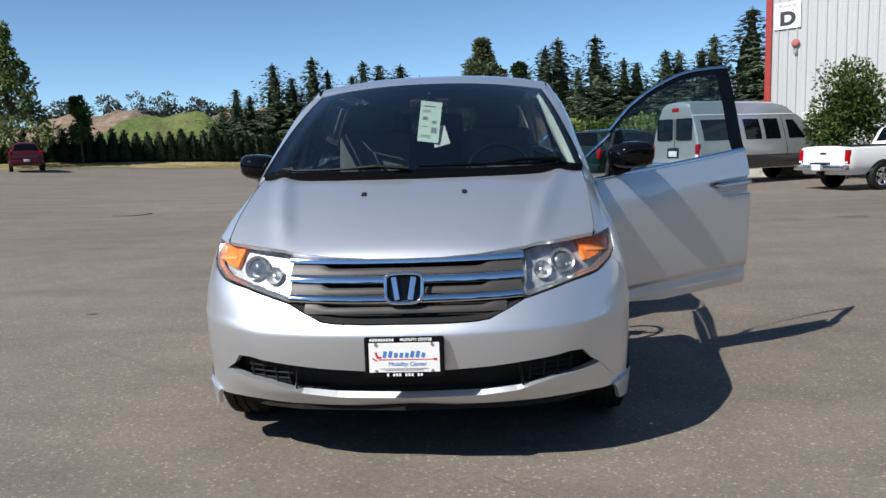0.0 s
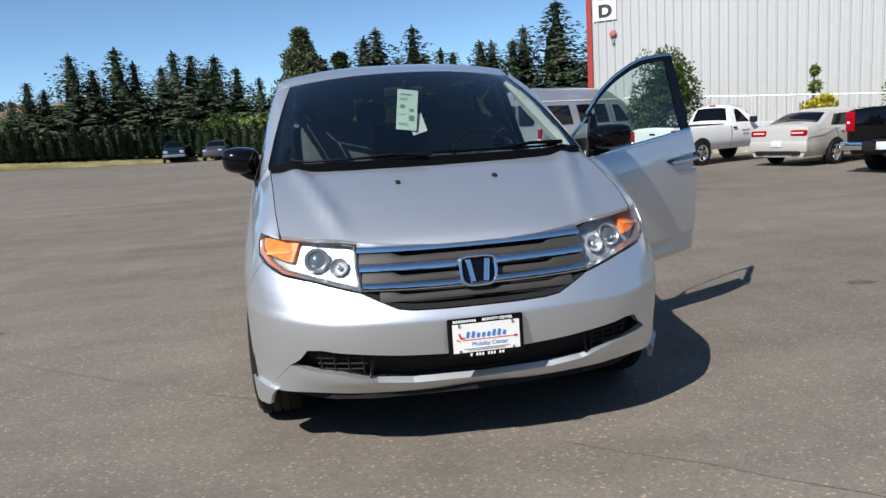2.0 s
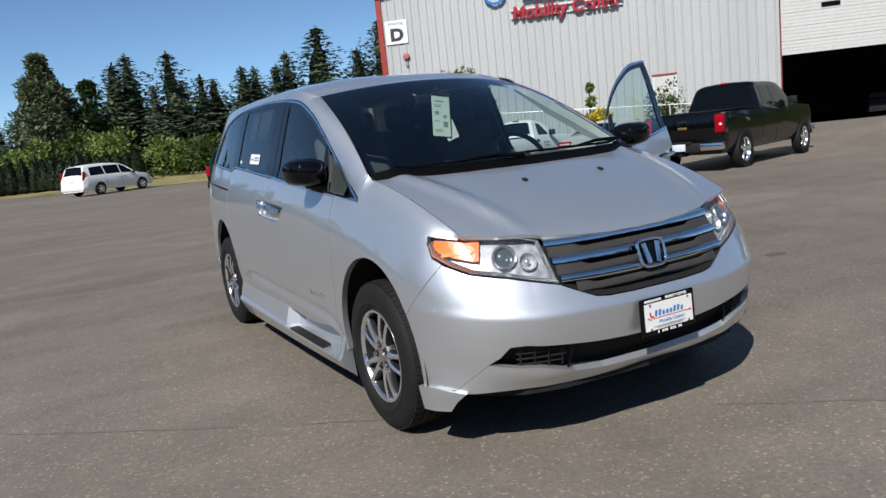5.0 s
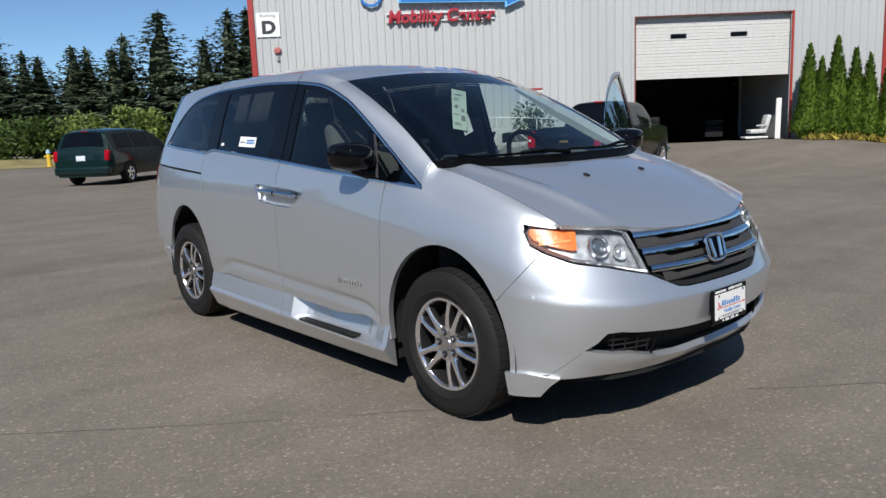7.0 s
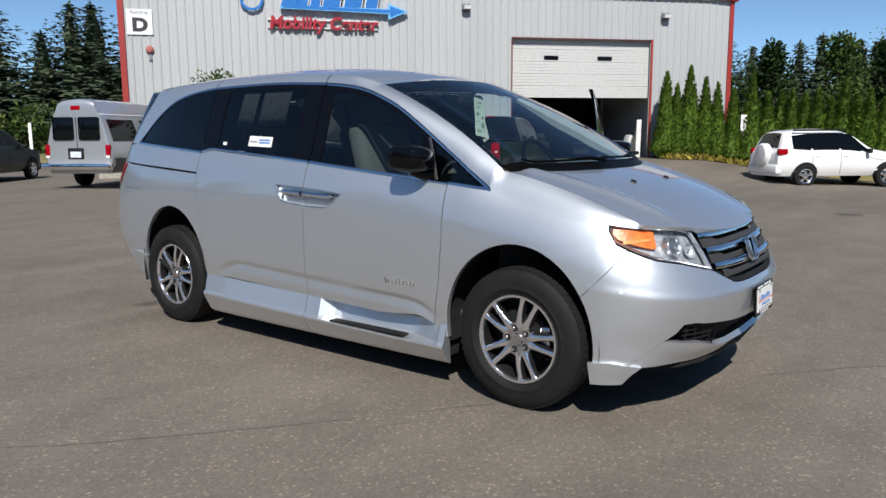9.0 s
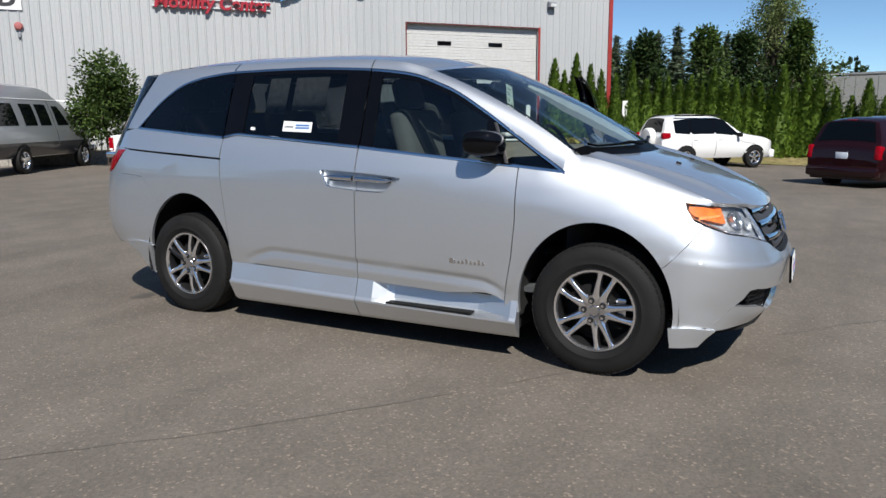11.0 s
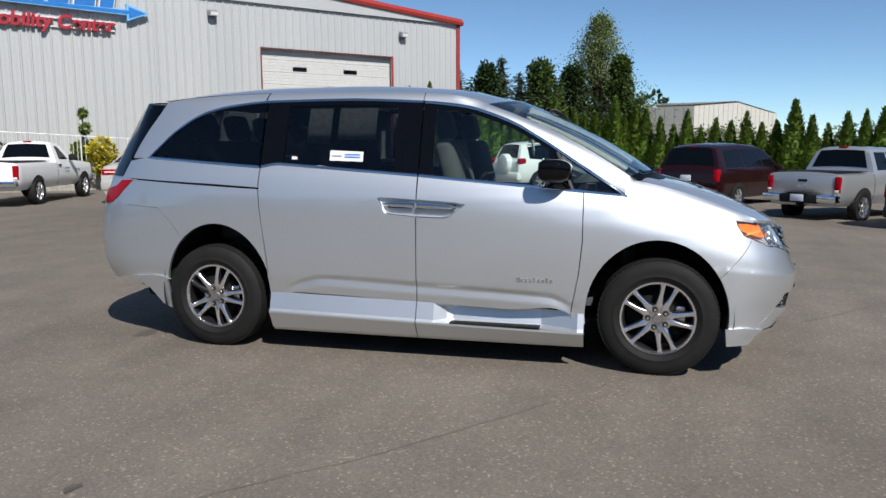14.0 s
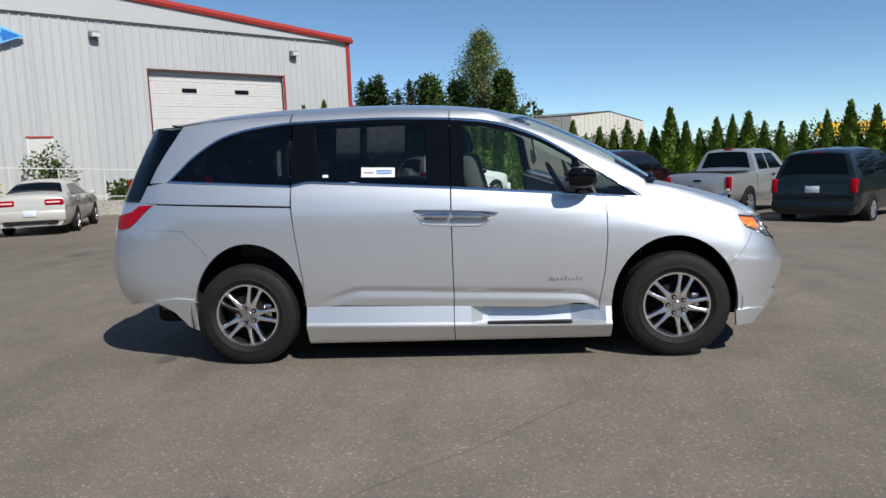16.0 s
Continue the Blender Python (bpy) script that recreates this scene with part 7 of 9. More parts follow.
def van_like(label, mat, W=1.98, H=1.75, hood=0.98, lamps="low", lower=None):
    """A people carrier: 5.1 m long, its front axle at 0 and rear axle at 3.05."""
    v = tagged(empty("minivan"), label, "minivan")
    top = [(-0.92, 0.62), (-0.86, 0.78), (-0.55, hood - 0.06), (0.05, hood + 0.06), (0.35, hood + 0.16), (1.05, H - 0.14), (1.5, H - 0.04), (2.4, H), (3.4, H - 0.03), (3.82, H - 0.10), (4.02, 1.14), (4.10, 1.02), (4.14, 0.72)]
    b = Body(5.1, W, top, 1.06, 0.28, 0.26, 0.5, 0.35)
    b.build(v, mat)
    car_panel("side_glass", b, [(0.55, 1.10), (1.40, 1.10), (1.40, H - 0.13), (1.25, H - 0.16), (0.95, H - 0.30)], M["car_glass"], v)
    car_panel("side_glass", b, [(1.48, 1.10), (2.52, 1.10), (2.52, H - 0.12), (1.48, H - 0.13)], M["car_glass"], v)
    car_panel("side_glass", b, [(2.60, 1.10), (3.60, 1.12), (3.50, H - 0.16), (2.60, H - 0.12)], M["car_glass"], v)
    for y in (1.44, 2.56):
        car_panel("door_seam", b, [(y - 0.006, 0.34), (y + 0.006, 0.34), (y + 0.006, 1.05), (y - 0.006, 1.05)], M["dark"], v, out=0.002)
    car_top("windscreen", b, -0.93, 0.93, 0.38, 1.18, M["car_glass"], v)
    car_top("rear_window", b, -0.86, 0.86, 3.845, 4.005, M["car_glass"], v)
    for s in (-1, 1):
        if lamps == "high":
            put("tail_lamp", M["red_lens"], v, (0.10, 0.16, 0.52), (s * (W / 2 - 0.115), 4.0, 1.14), 0.03, (12, 0, 0))
        else:
            put("tail_lamp", M["red_lens"], v, (0.15, 0.20, 0.34), (s * (W / 2 - 0.13), 4.03, 0.93), 0.04, (8, 0, 0))
        put("door_mirror", M["black"], v, (0.20, 0.10, 0.14), (s * (W / 2 + 0.04), 0.62, 1.10), 0.03)
        put("head_lamp", M["reflector"], v, (0.34, 0.10, 0.16), (s * (W / 2 - 0.36), -0.72, 0.74), 0.03)
        for y in (1.25, 1.62):
            put("door_handle", mat, v, (0.03, 0.16, 0.035), (s * (W / 2 - 0.005), y, 0.96), 0.008)
    put("rear_bumper", lower or mat, v, (W * 0.93, 0.22, 0.26), (0, 4.08, 0.47), 0.06)
    put("front_bumper", lower or mat, v, (W * 0.84, 0.22, 0.30), (0, -0.88, 0.42), 0.07)
    put("grille", M["black"], v, (0.75, 0.06, 0.14), (0, -0.905, 0.66), 0.02)
    put("number_plate", M["plate_w"], v, (0.31, 0.02, 0.155), (0, 4.135, 0.86), 0.004)
    put("brake_lamp", M["red_lens"], v, (0.26, 0.05, 0.035), (0, 3.80, H - 0.06), 0.01)
    arches(b, v, (0.0, 3.05), 0.335)
    return v


def pickup(label, mat, W=1.75, H=1.66, wb=3.2, crew=False, R=0.36, bed_z=1.12, big=1.0):
    """A pickup: the front axle at 0, the rear axle at wb."""
    p = tagged(empty("pickup_truck"), label, "pickup truck")
    back = 0.95 + (1.65 if crew else 0.75)
    end = wb + 1.05
    hood = bed_z + 0.0
    top = [(-0.88, 0.72), (-0.84, hood - 0.14), (-0.5, hood - 0.06), (0.45, hood + 0.02), (0.62, hood + 0.06), (1.12, H - 0.07), (1.45 if crew else 1.32, H - 0.01), (back - 0.22, H), (back - 0.06, H - 0.06), (back + 0.08, bed_z + 0.06), (back + 0.10, bed_z), (end - 0.03, bed_z), (end, bed_z - 0.06)]
    b = Body(end + 0.88, W, top, bed_z - 0.02, 0.42, 0.22, 0.4, 0.06, 0.035)
    b.build(p, mat)
    a0 = 0.95
    if crew:
        car_panel("side_glass", b, [(a0 + 0.02, bed_z + 0.05), (a0 + 0.85, bed_z + 0.05), (a0 + 0.85, H - 0.11), (a0 + 0.35, H - 0.12)], M["car_glass"], p)
        car_panel("side_glass", b, [(a0 + 0.93, bed_z + 0.05), (back - 0.12, bed_z + 0.05), (back - 0.22, H - 0.11), (a0 + 0.93, H - 0.11)], M["car_glass"], p)
        car_panel("door_seam", b, [(a0 + 0.88, 0.5), (a0 + 0.892, 0.5), (a0 + 0.892, bed_z), (a0 + 0.88, bed_z)], M["dark"], p, out=0.002)
    else:
        car_panel("side_glass", b, [(a0 + 0.02, bed_z + 0.05), (back - 0.16, bed_z + 0.05), (back - 0.24, H - 0.11), (a0 + 0.35, H - 0.12)], M["car_glass"], p)
        if mat is M["car_white"]:
            for (ya_, yb_, z_, h_) in ((1.02, 1.36, 0.90, 0.045), (1.06, 1.32, 0.825, 0.018), (1.06, 1.32, 0.79, 0.018)):
                car_panel("print_bar", b, [(ya_, z_), (yb_, z_), (yb_, z_ + h_), (ya_, z_ + h_)], M["ink_grey"], p, out=0.003)
    car_panel("door_seam", b, [(back + 0.095, 0.5), (back + 0.115, 0.5), (back + 0.115, bed_z - 0.03), (back + 0.095, bed_z - 0.03)], M["dark"], p, out=0.002)
    car_top("windscreen", b, -0.9, 0.9, 0.66, 1.20, M["car_glass"], p)
    car_top("rear_window", b, -0.84, 0.84, back - 0.045, back + 0.07, M["car_glass"], p)
    # load bed opening: black sheet on the closed top for its shaded inside
    put("bed_shade_lid", M["black"], p, (W - 0.30, end - back - 0.34, 0.012), (0, (end + back) / 2 + 0.02, bed_z + 0.031), 0.004)
    for s in (-1, 1):
        lw = 0.20 if W > 1.9 else 0.13
        put("tail_lamp", M["red_lens"], p, (lw, 0.10, 0.40 if W > 1.9 else 0.36), (s * (W / 2 - 0.02 - lw / 2), end - 0.02, bed_z - 0.24), 0.02)
        put("door_mirror", M["black"], p, (0.22, 0.10, 0.18), (s * (W / 2 + 0.08), 0.98, bed_z + 0.10), 0.03)
        put("head_lamp", M["reflector"], p, (0.32, 0.08, 0.2), (s * (W / 2 - 0.28), -0.85, hood - 0.26), 0.02)
        put("door_handle", M["black"], p, (0.03, 0.15, 0.04), (s * (W / 2 + 0.002), a0 + 0.72, bed_z - 0.10), 0.008)
    put("tailgate_handle", M["black"], p, (0.22, 0.02, 0.06), (0, end + 0.012, bed_z - 0.16), 0.01)
    put("tailgate_trim", mat, p, (W - 0.34, 0.025, bed_z - 0.72), (0, end + 0.004, (bed_z + 0.66) / 2 - 0.02), 0.01)
    if crew:
        for s in (-1, 1):
            put("rear_bumper", M["chrome"], p, (W * 0.25, 0.22, 0.17), (s * W * 0.37, end + 0.09, 0.60), 0.03, label="chrome bumper end")
        put("bumper_middle", M["black"], p, (W * 0.50, 0.20, 0.20), (0, end + 0.09, 0.59), 0.02)
        put("badge", M["badge_gold"] if W > 1.9 else M["chrome"], p, (0.22, 0.015, 0.055), (0, end + 0.022, bed_z - 0.30), 0.01)
    else:
        put("rear_bumper", M["chrome"], p, (W * 0.98, 0.22, 0.16), (0, end + 0.09, 0.60), 0.03, label="chrome step bumper")
    put("bumper_pad", M["black"], p, (0.5, 0.22, 0.05), (0, end + 0.11, 0.705), 0.01)
    put("number_plate", M["plate_w"], p, (0.31, 0.02, 0.155), (0, end + 0.232, 0.61), 0.004)
    put("front_bumper", M["chrome"], p, (W * 0.95, 0.2, 0.22), (0, -0.93, 0.58), 0.04)
    for s in (-1, 1):
        put("reverse_lamp", M["white"], p, (0.06 if W > 1.9 else 0.10, 0.09, 0.05), (s * (W / 2 - 0.085), end - 0.008, bed_z - (0.26 if W > 1.9 else 0.38)), 0.01)
    put("brake_lamp", M["red_lens"], p, (0.22, 0.04, 0.04), (0, back - 0.09, H + 0.015), 0.01)
    put("hitch", M["black"], p, (0.10, 0.35, 0.10), (0, end, 0.45), 0.01)
    arches(b, p, (0.0, wb), R)
    return p


def sedan(label):
    c = tagged(empty("sedan"), label, "sedan")
    top = [(-0.95, 0.58), (-0.88, 0.74), (-0.5, 0.86), (0.25, 0.98), (0.55, 1.04), (1.25, 1.38), (1.6, 1.43), (2.2, 1.42), (2.65, 1.34), (3.25, 1.10), (3.45, 1.07), (3.72, 1.04), (3.80, 0.98), (3.86, 0.70)]
    b = Body(4.8, 1.83, top, 0.95, 0.26, 0.46, 0.5, 0.55, 0.05)
    b.build(c, M["car_cream"])
    car_panel("side_glass", b, [(0.72, 1.0), (1.62, 1.0), (1.62, 1.32), (1.35, 1.31)], M["car_glass"], c)
    car_panel("side_glass", b, [(1.68, 1.0), (2.85, 1.02), (2.45, 1.30), (1.68, 1.32)], M["car_glass"], c)
    car_panel("door_seam", b, [(1.65, 0.36), (1.66, 0.36), (1.66, 0.95), (1.65, 0.95)], M["dark"], c, out=0.002)
    car_panel("door_seam", b, [(2.56, 0.5), (2.57, 0.5), (2.72, 0.95), (2.71, 0.95)], M["dark"], c, out=0.002)
    car_top("windscreen", b, -0.9, 0.9, 0.62, 1.28, M["car_glass"], c)
    car_top("rear_window", b, -0.88, 0.88, 2.68, 3.24, M["car_glass"], c)
    for s in (-1, 1):
        put("tail_lamp", M["red_lens"], c, (0.46, 0.14, 0.16), (s * 0.58, 3.80, 0.87), 0.04)
        put("reverse_lamp", M["lamp_white"], c, (0.34, 0.14, 0.045), (s * 0.56, 3.805, 0.875), 0.015)
        put("head_lamp", M["reflector"], c, (0.34, 0.1, 0.15), (s * 0.6, -0.82, 0.68), 0.03)
        put("exhaust", M["dark"], c, (0.16, 0.08, 0.06), (s * 0.5, 3.86, 0.33), 0.01)
        put("door_mirror", M["car_cream"], c, (0.18, 0.1, 0.12), (s * 0.98, 0.78, 1.0), 0.03)
        for y in (1.48, 2.45):
            put("door_handle", M["chrome"], c, (0.03, 0.16, 0.03), (s * 0.91, y, 0.86), 0.008)
    put("rear_bumper", M["car_cream"], c, (1.70, 0.22, 0.30), (0, 3.80, 0.52), 0.07)
    put("bumper_insert", M["black"], c, (1.30, 0.1, 0.10), (0, 3.86, 0.37), 0.02)
    put("number_plate", M["plate_w"], c, (0.31, 0.02, 0.155), (0, 3.925, 0.60), 0.004)
    put("front_bumper", M["car_cream"], c, (1.6, 0.2, 0.28), (0, -0.86, 0.42), 0.07)
    arches(b, c, (0.0, 2.73), 0.32)
    return c


def small_suv(label, mat, spare=True, H=1.68):
    c = tagged(empty("suv"), label, "suv")
    up = 0.6 * (H - 1.66)
    top = [(-0.86, 0.62), (-0.80, 0.80 + up), (-0.45, 0.95 + up), (0.15, 1.05 + up), (0.45, 1.12 + up), (1.10, H - 0.14), (1.45, H - 0.04), (2.1, H), (3.0, H - 0.05), (3.22, H - 0.10), (3.46, 1.12), (3.52, 1.0), (3.54, 0.70)]
    b = Body(4.4, 1.82, top, 1.05, 0.34, 0.28, 0.5, 0.35)
    b.build(c, mat)
    car_panel("side_glass", b, [(0.60, 1.09), (1.50, 1.09), (1.50, H - 0.13), (1.15, H - 0.16)], M["car_glass"], c)
    car_panel("side_glass", b, [(1.56, 1.09), (2.42, 1.10), (2.42, H - 0.13), (1.56, H - 0.12)], M["car_glass"], c)
    car_panel("side_glass", b, [(2.48, 1.12), (3.0, 1.16), (2.98, H - 0.20), (2.48, H - 0.14)], M["car_glass"], c)
    car_panel("window_surround", b, [(0.56, 1.07), (3.05, 1.12), (3.02, H - 0.17), (2.42, H - 0.11), (1.50, H - 0.10), (1.12, H - 0.13)], M["black_gloss"], c, out=0.003)
    for y in (1.53, 2.45):
        car_panel("door_seam", b, [(y - 0.006, 0.42), (y + 0.006, 0.42), (y + 0.006, 1.05), (y - 0.006, 1.05)], M["dark"], c, out=0.002)
    car_top("windscreen", b, -0.92, 0.92, 0.48, 1.14, M["car_glass"], c)
    car_top("rear_window", b, -0.82, 0.82, 3.25, 3.44, M["car_glass"], c)
    for s in (-1, 1):
        put("tail_lamp", M["red_lens"], c, (0.16, 0.30, 0.20), (s * 0.80, 3.38, 1.08), 0.04)
        put("head_lamp", M["reflector"], c, (0.32, 0.12, 0.18), (s * 0.6, -0.72, 0.80), 0.03)
        put("door_mirror", M["black"], c, (0.2, 0.1, 0.14), (s * 0.99, 0.68, 1.10), 0.03)
        put("roof_rail", M["black"], c, (0.04, 1.7, 0.05), (s * 0.66, 2.15, H - 0.005), 0.015)
        for y in (1.35, 2.3):
            put("door_handle", mat, c, (0.03, 0.16, 0.035), (s * 0.90, y, 0.95), 0.008)
    put("rear_bumper", mat, c, (1.7, 0.24, 0.28), (0, 3.48, 0.55), 0.06)
    put("front_bumper", mat, c, (1.6, 0.22, 0.3), (0, -0.80, 0.46), 0.07)
    put("number_plate", M["plate_w"], c, (0.31, 0.02, 0.155), (0.55 if spare else 0, 3.60, 0.62), 0.004)
    if spare:
        bm = bmesh.new()
        spin_profile(bm, [(-0.02, 0.36), (0.14, 0.36), (0.19, 0.32), (0.21, 0.2), (0.215, 0.0)], 32, pose(-0.05, 3.50, 0.98, 0, 0, 90))
        part("spare_cover", bm, mat, c, "white spare wheel cover", smooth=40)
    arches(b, c, (0.0, 2.66), 0.35)
    return c


def work_van():
    """A raised-roof van: the front axle at 0, the rear at 3.5."""
    v = tagged(empty("conversion_van"), "silver and grey raised-roof conversion van", "van")
    top = [(-0.85, 0.75), (-0.82, 1.02), (-0.2, 1.16), (0.12, 1.24), (0.75, 1.92), (0.95, 2.03), (1.25, 2.24), (1.7, 2.32), (2.6, 2.34), (4.6, 2.34), (4.90, 2.31), (4.965, 2.22), (4.99, 1.6), (5.0, 1.0), (5.02, 0.6)]
    b = Body(5.9, 1.92, top, 1.12, 0.42, 0.05, 0.4, 0.10, 0.05)
    b.build(v, M["car_silver"])
    sm_lo = [(-0.55, 0.44), (4.98, 0.44), (4.98, 0.82), (-0.55, 0.82)]
    car_panel("lower_band", b, sm_lo, M["car_grey"], v, out=0.005, step=0.3)
    for y0, y1 in ((0.70, 1.40), (1.75, 2.35), (2.52, 3.15), (3.5, 4.75)):
        top_l = 1.80 if y0 < 1 else 1.84
        car_panel("side_glass", b, [(y0, 1.26), (y1, 1.26), (y1, top_l), (y0 + (0.38 if y0 < 1 else 0.0), top_l)], M["car_glass"], v)
    car_panel("roof_seam", b, [(0.95, 1.96), (4.95, 1.96), (4.95, 1.985), (0.95, 1.985)], M["car_white"], v, out=0.014, step=0.3)
    car_panel("door_seam", b, [(1.55, 0.5), (1.565, 0.5), (1.565, 1.95), (1.55, 1.95)], M["dark"], v, out=0.003)
    car_top("windscreen", b, -0.9, 0.9, 0.16, 0.72, M["car_glass"], v)
    for s in (-1, 1):
        put("rear_glass", M["car_glass"], v, (0.60, 0.03, 0.60), (s * 0.37, 4.99, 1.60), 0.05, (1, 0, 0))
        put("tail_lamp", M["red_lens"], v, (0.13, 0.10, 0.36), (s * 0.865, 4.97, 1.0), 0.02)
        put("reverse_lamp", M["white"], v, (0.11, 0.09, 0.07), (s * 0.865, 4.98, 0.86), 0.01)
        put("door_mirror", M["black"], v, (0.22, 0.12, 0.26), (s * 1.10, 0.62, 1.36), 0.03)
    put("brake_lamp", M["red_lens"], v, (0.28, 0.04, 0.12), (0, 4.965, 2.14), 0.02)
    put("plate_box", M["black"], v, (0.46, 0.03, 0.30), (0.05, 5.0, 0.94), 0.01)
    put("number_plate", M["plate_w"], v, (0.31, 0.02, 0.155), (0.05, 5.02, 0.92), 0.004)
    put("door_seam", M["dark"], v, (0.012, 0.02, 1.30), (0, 5.0, 1.25), 0.003)
    put("rear_bumper", M["chrome"], v, (1.94, 0.24, 0.18), (0, 5.08, 0.60), 0.04, label="chrome step bumper")
    put("front_bumper", M["chrome"], v, (1.9, 0.22, 0.22), (0, -0.90, 0.55), 0.06)
    arches(b, v, (0.0, 3.5), 0.36)
    return v


p1 = pickup("white pickup truck with a chrome rear bumper", M["car_white"], wb=3.05, H=1.66)
place(p1, 9.5, 14.14, 0.948, 0.318, 3.05, -0.8, 0.908)
c1 = sedan("cream sedan with wide red tail lamps")
place(c1, 11.46, 11.70, 0.939, 0.345, 2.73, -0.8, 0.892)
p2 = pickup("black crew-cab pickup truck with a chrome bumper", M["car_black"], W=1.95, H=1.96, wb=3.78, crew=True, R=0.43, bed_z=1.33)
place(p2, 11.50, 7.99, 0.958, 0.287, 3.78, -0.95, 0.965)
w1 = work_van()
place(w1, 5.7, 17.85, 0.87, 0.49, 5.0, 0.0, 1.0)
g1 = van_like("dark green minivan seen from behind", M["car_green"], H=1.74)
place(g1, 4.92, 22.35, 0.753, 0.657, 3.05, -0.85, 1.0)
r1 = small_suv("white compact suv with a covered spare wheel", M["car_white"], True, 1.74)
place(r1, 21.23, 3.37, 0.691, -0.723, 2.66, -0.82, 1.02)
m1 = van_like("dark red minivan with red tail lamps", M["car_maroon"], H=1.76)
place(m1, 15.50, -2.53, 0.836, -0.549, 3.05, -0.88, 0.965)
p3 = pickup("silver crew-cab pickup truck", M["car_silver"], W=1.78, H=1.74, wb=3.2, crew=True, R=0.38, bed_z=1.16)
place(p3, 11.85, -4.58, 0.755, -0.655, 3.2, -0.82, 0.915)
b1 = van_like("dark blue minivan seen from behind", M["car_blue"], H=1.76)
place(b1, 9.47, -6.18, 0.763, -0.647, 3.05, -0.88, 0.86)
v1 = van_like("white minivan beside the grass verge", M["car_white"], H=1.75, lamps="high")
place(v1, 1.0, 42.8, 0.80, 0.60, 3.05, -0.88, 0.99)
s1 = pickup("dark blue pickup truck facing the lot", M["car_blue"], wb=3.0)
place(s1, -10.6, 58.0, 0.12, -0.99, 0.0, 0.0)
s2 = small_suv("dark grey suv facing the lot", M["car_grey"], False, 1.6)
place(s2, -7.6, 58.6, -0.1, -0.99, 0.0, 0.0)
s3 = small_suv("dark red suv parked by the hedge", M["car_red"], False, 1.66)
place(s3, -27.2, 38.5, -0.55, 0.83, 2.66, 0.6)

# ---- plants ----
rng = random.Random(11)
M["fir"] = leaf_mat("fir needles", (0.050, 0.072, 0.044), (0.135, 0.165, 0.095))
M["arb"] = leaf_mat("arborvitae scales", (0.042, 0.088, 0.010), (0.130, 0.205, 0.024))
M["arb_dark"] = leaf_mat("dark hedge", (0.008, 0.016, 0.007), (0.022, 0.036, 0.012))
M["leaf"] = leaf_mat("broad leaves", (0.035, 0.065, 0.014), (0.095, 0.145, 0.032))
M["leaf_dark"] = leaf_mat("dark broad leaves", (0.018, 0.038, 0.012), (0.055, 0.09, 0.025))
M["leaf_mid"] = leaf_mat("loose mid-green leaves", (0.10, 0.135, 0.042), (0.25, 0.30, 0.11))
M["leaf_grey"] = leaf_mat("grey-green leaves", (0.060, 0.080, 0.040), (0.160, 0.185, 0.095))
# paler, greyer leaf colour puts distance haze into the skyline trees
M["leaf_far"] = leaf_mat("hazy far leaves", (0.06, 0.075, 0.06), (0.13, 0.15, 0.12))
M["leaf_light"] = leaf_mat("pale leaves", (0.10, 0.15, 0.035), (0.22, 0.28, 0.07))
M["leaf_yellow"] = leaf_mat("yellow shrub leaves", (0.30, 0.26, 0.02), (0.60, 0.50, 0.05))
M["bark"] = patchy("bark", [(0.05, 0.04, 0.03), (0.09, 0.07, 0.055), (0.13, 0.11, 0.09)], 2.0, 12.0, bump=0.6, bscale=20)


def blades(verts, faces, c, d, up, length, width, r):
    """One leafy spray: a bent, pointed blade of two quads and a tip."""
    d = d.normalized()
    s = d.cross(up)
    if s.length < 1e-3:
        s = d.cross(Vector((1, 0, 0)))
    s.normalize()
    n = len(verts)
    droop = Vector((0, 0, -1)) * length * r.uniform(0.0, 0.25)
    verts += [c - s * width * 0.25, c + s * width * 0.25, c + d * length * 0.45 + s * width * 0.5, c + d * length * 0.45 - s * width * 0.5, c + d * length + droop]
    faces += [(n, n + 1, n + 2, n + 3), (n + 3, n + 2, n + 4)]


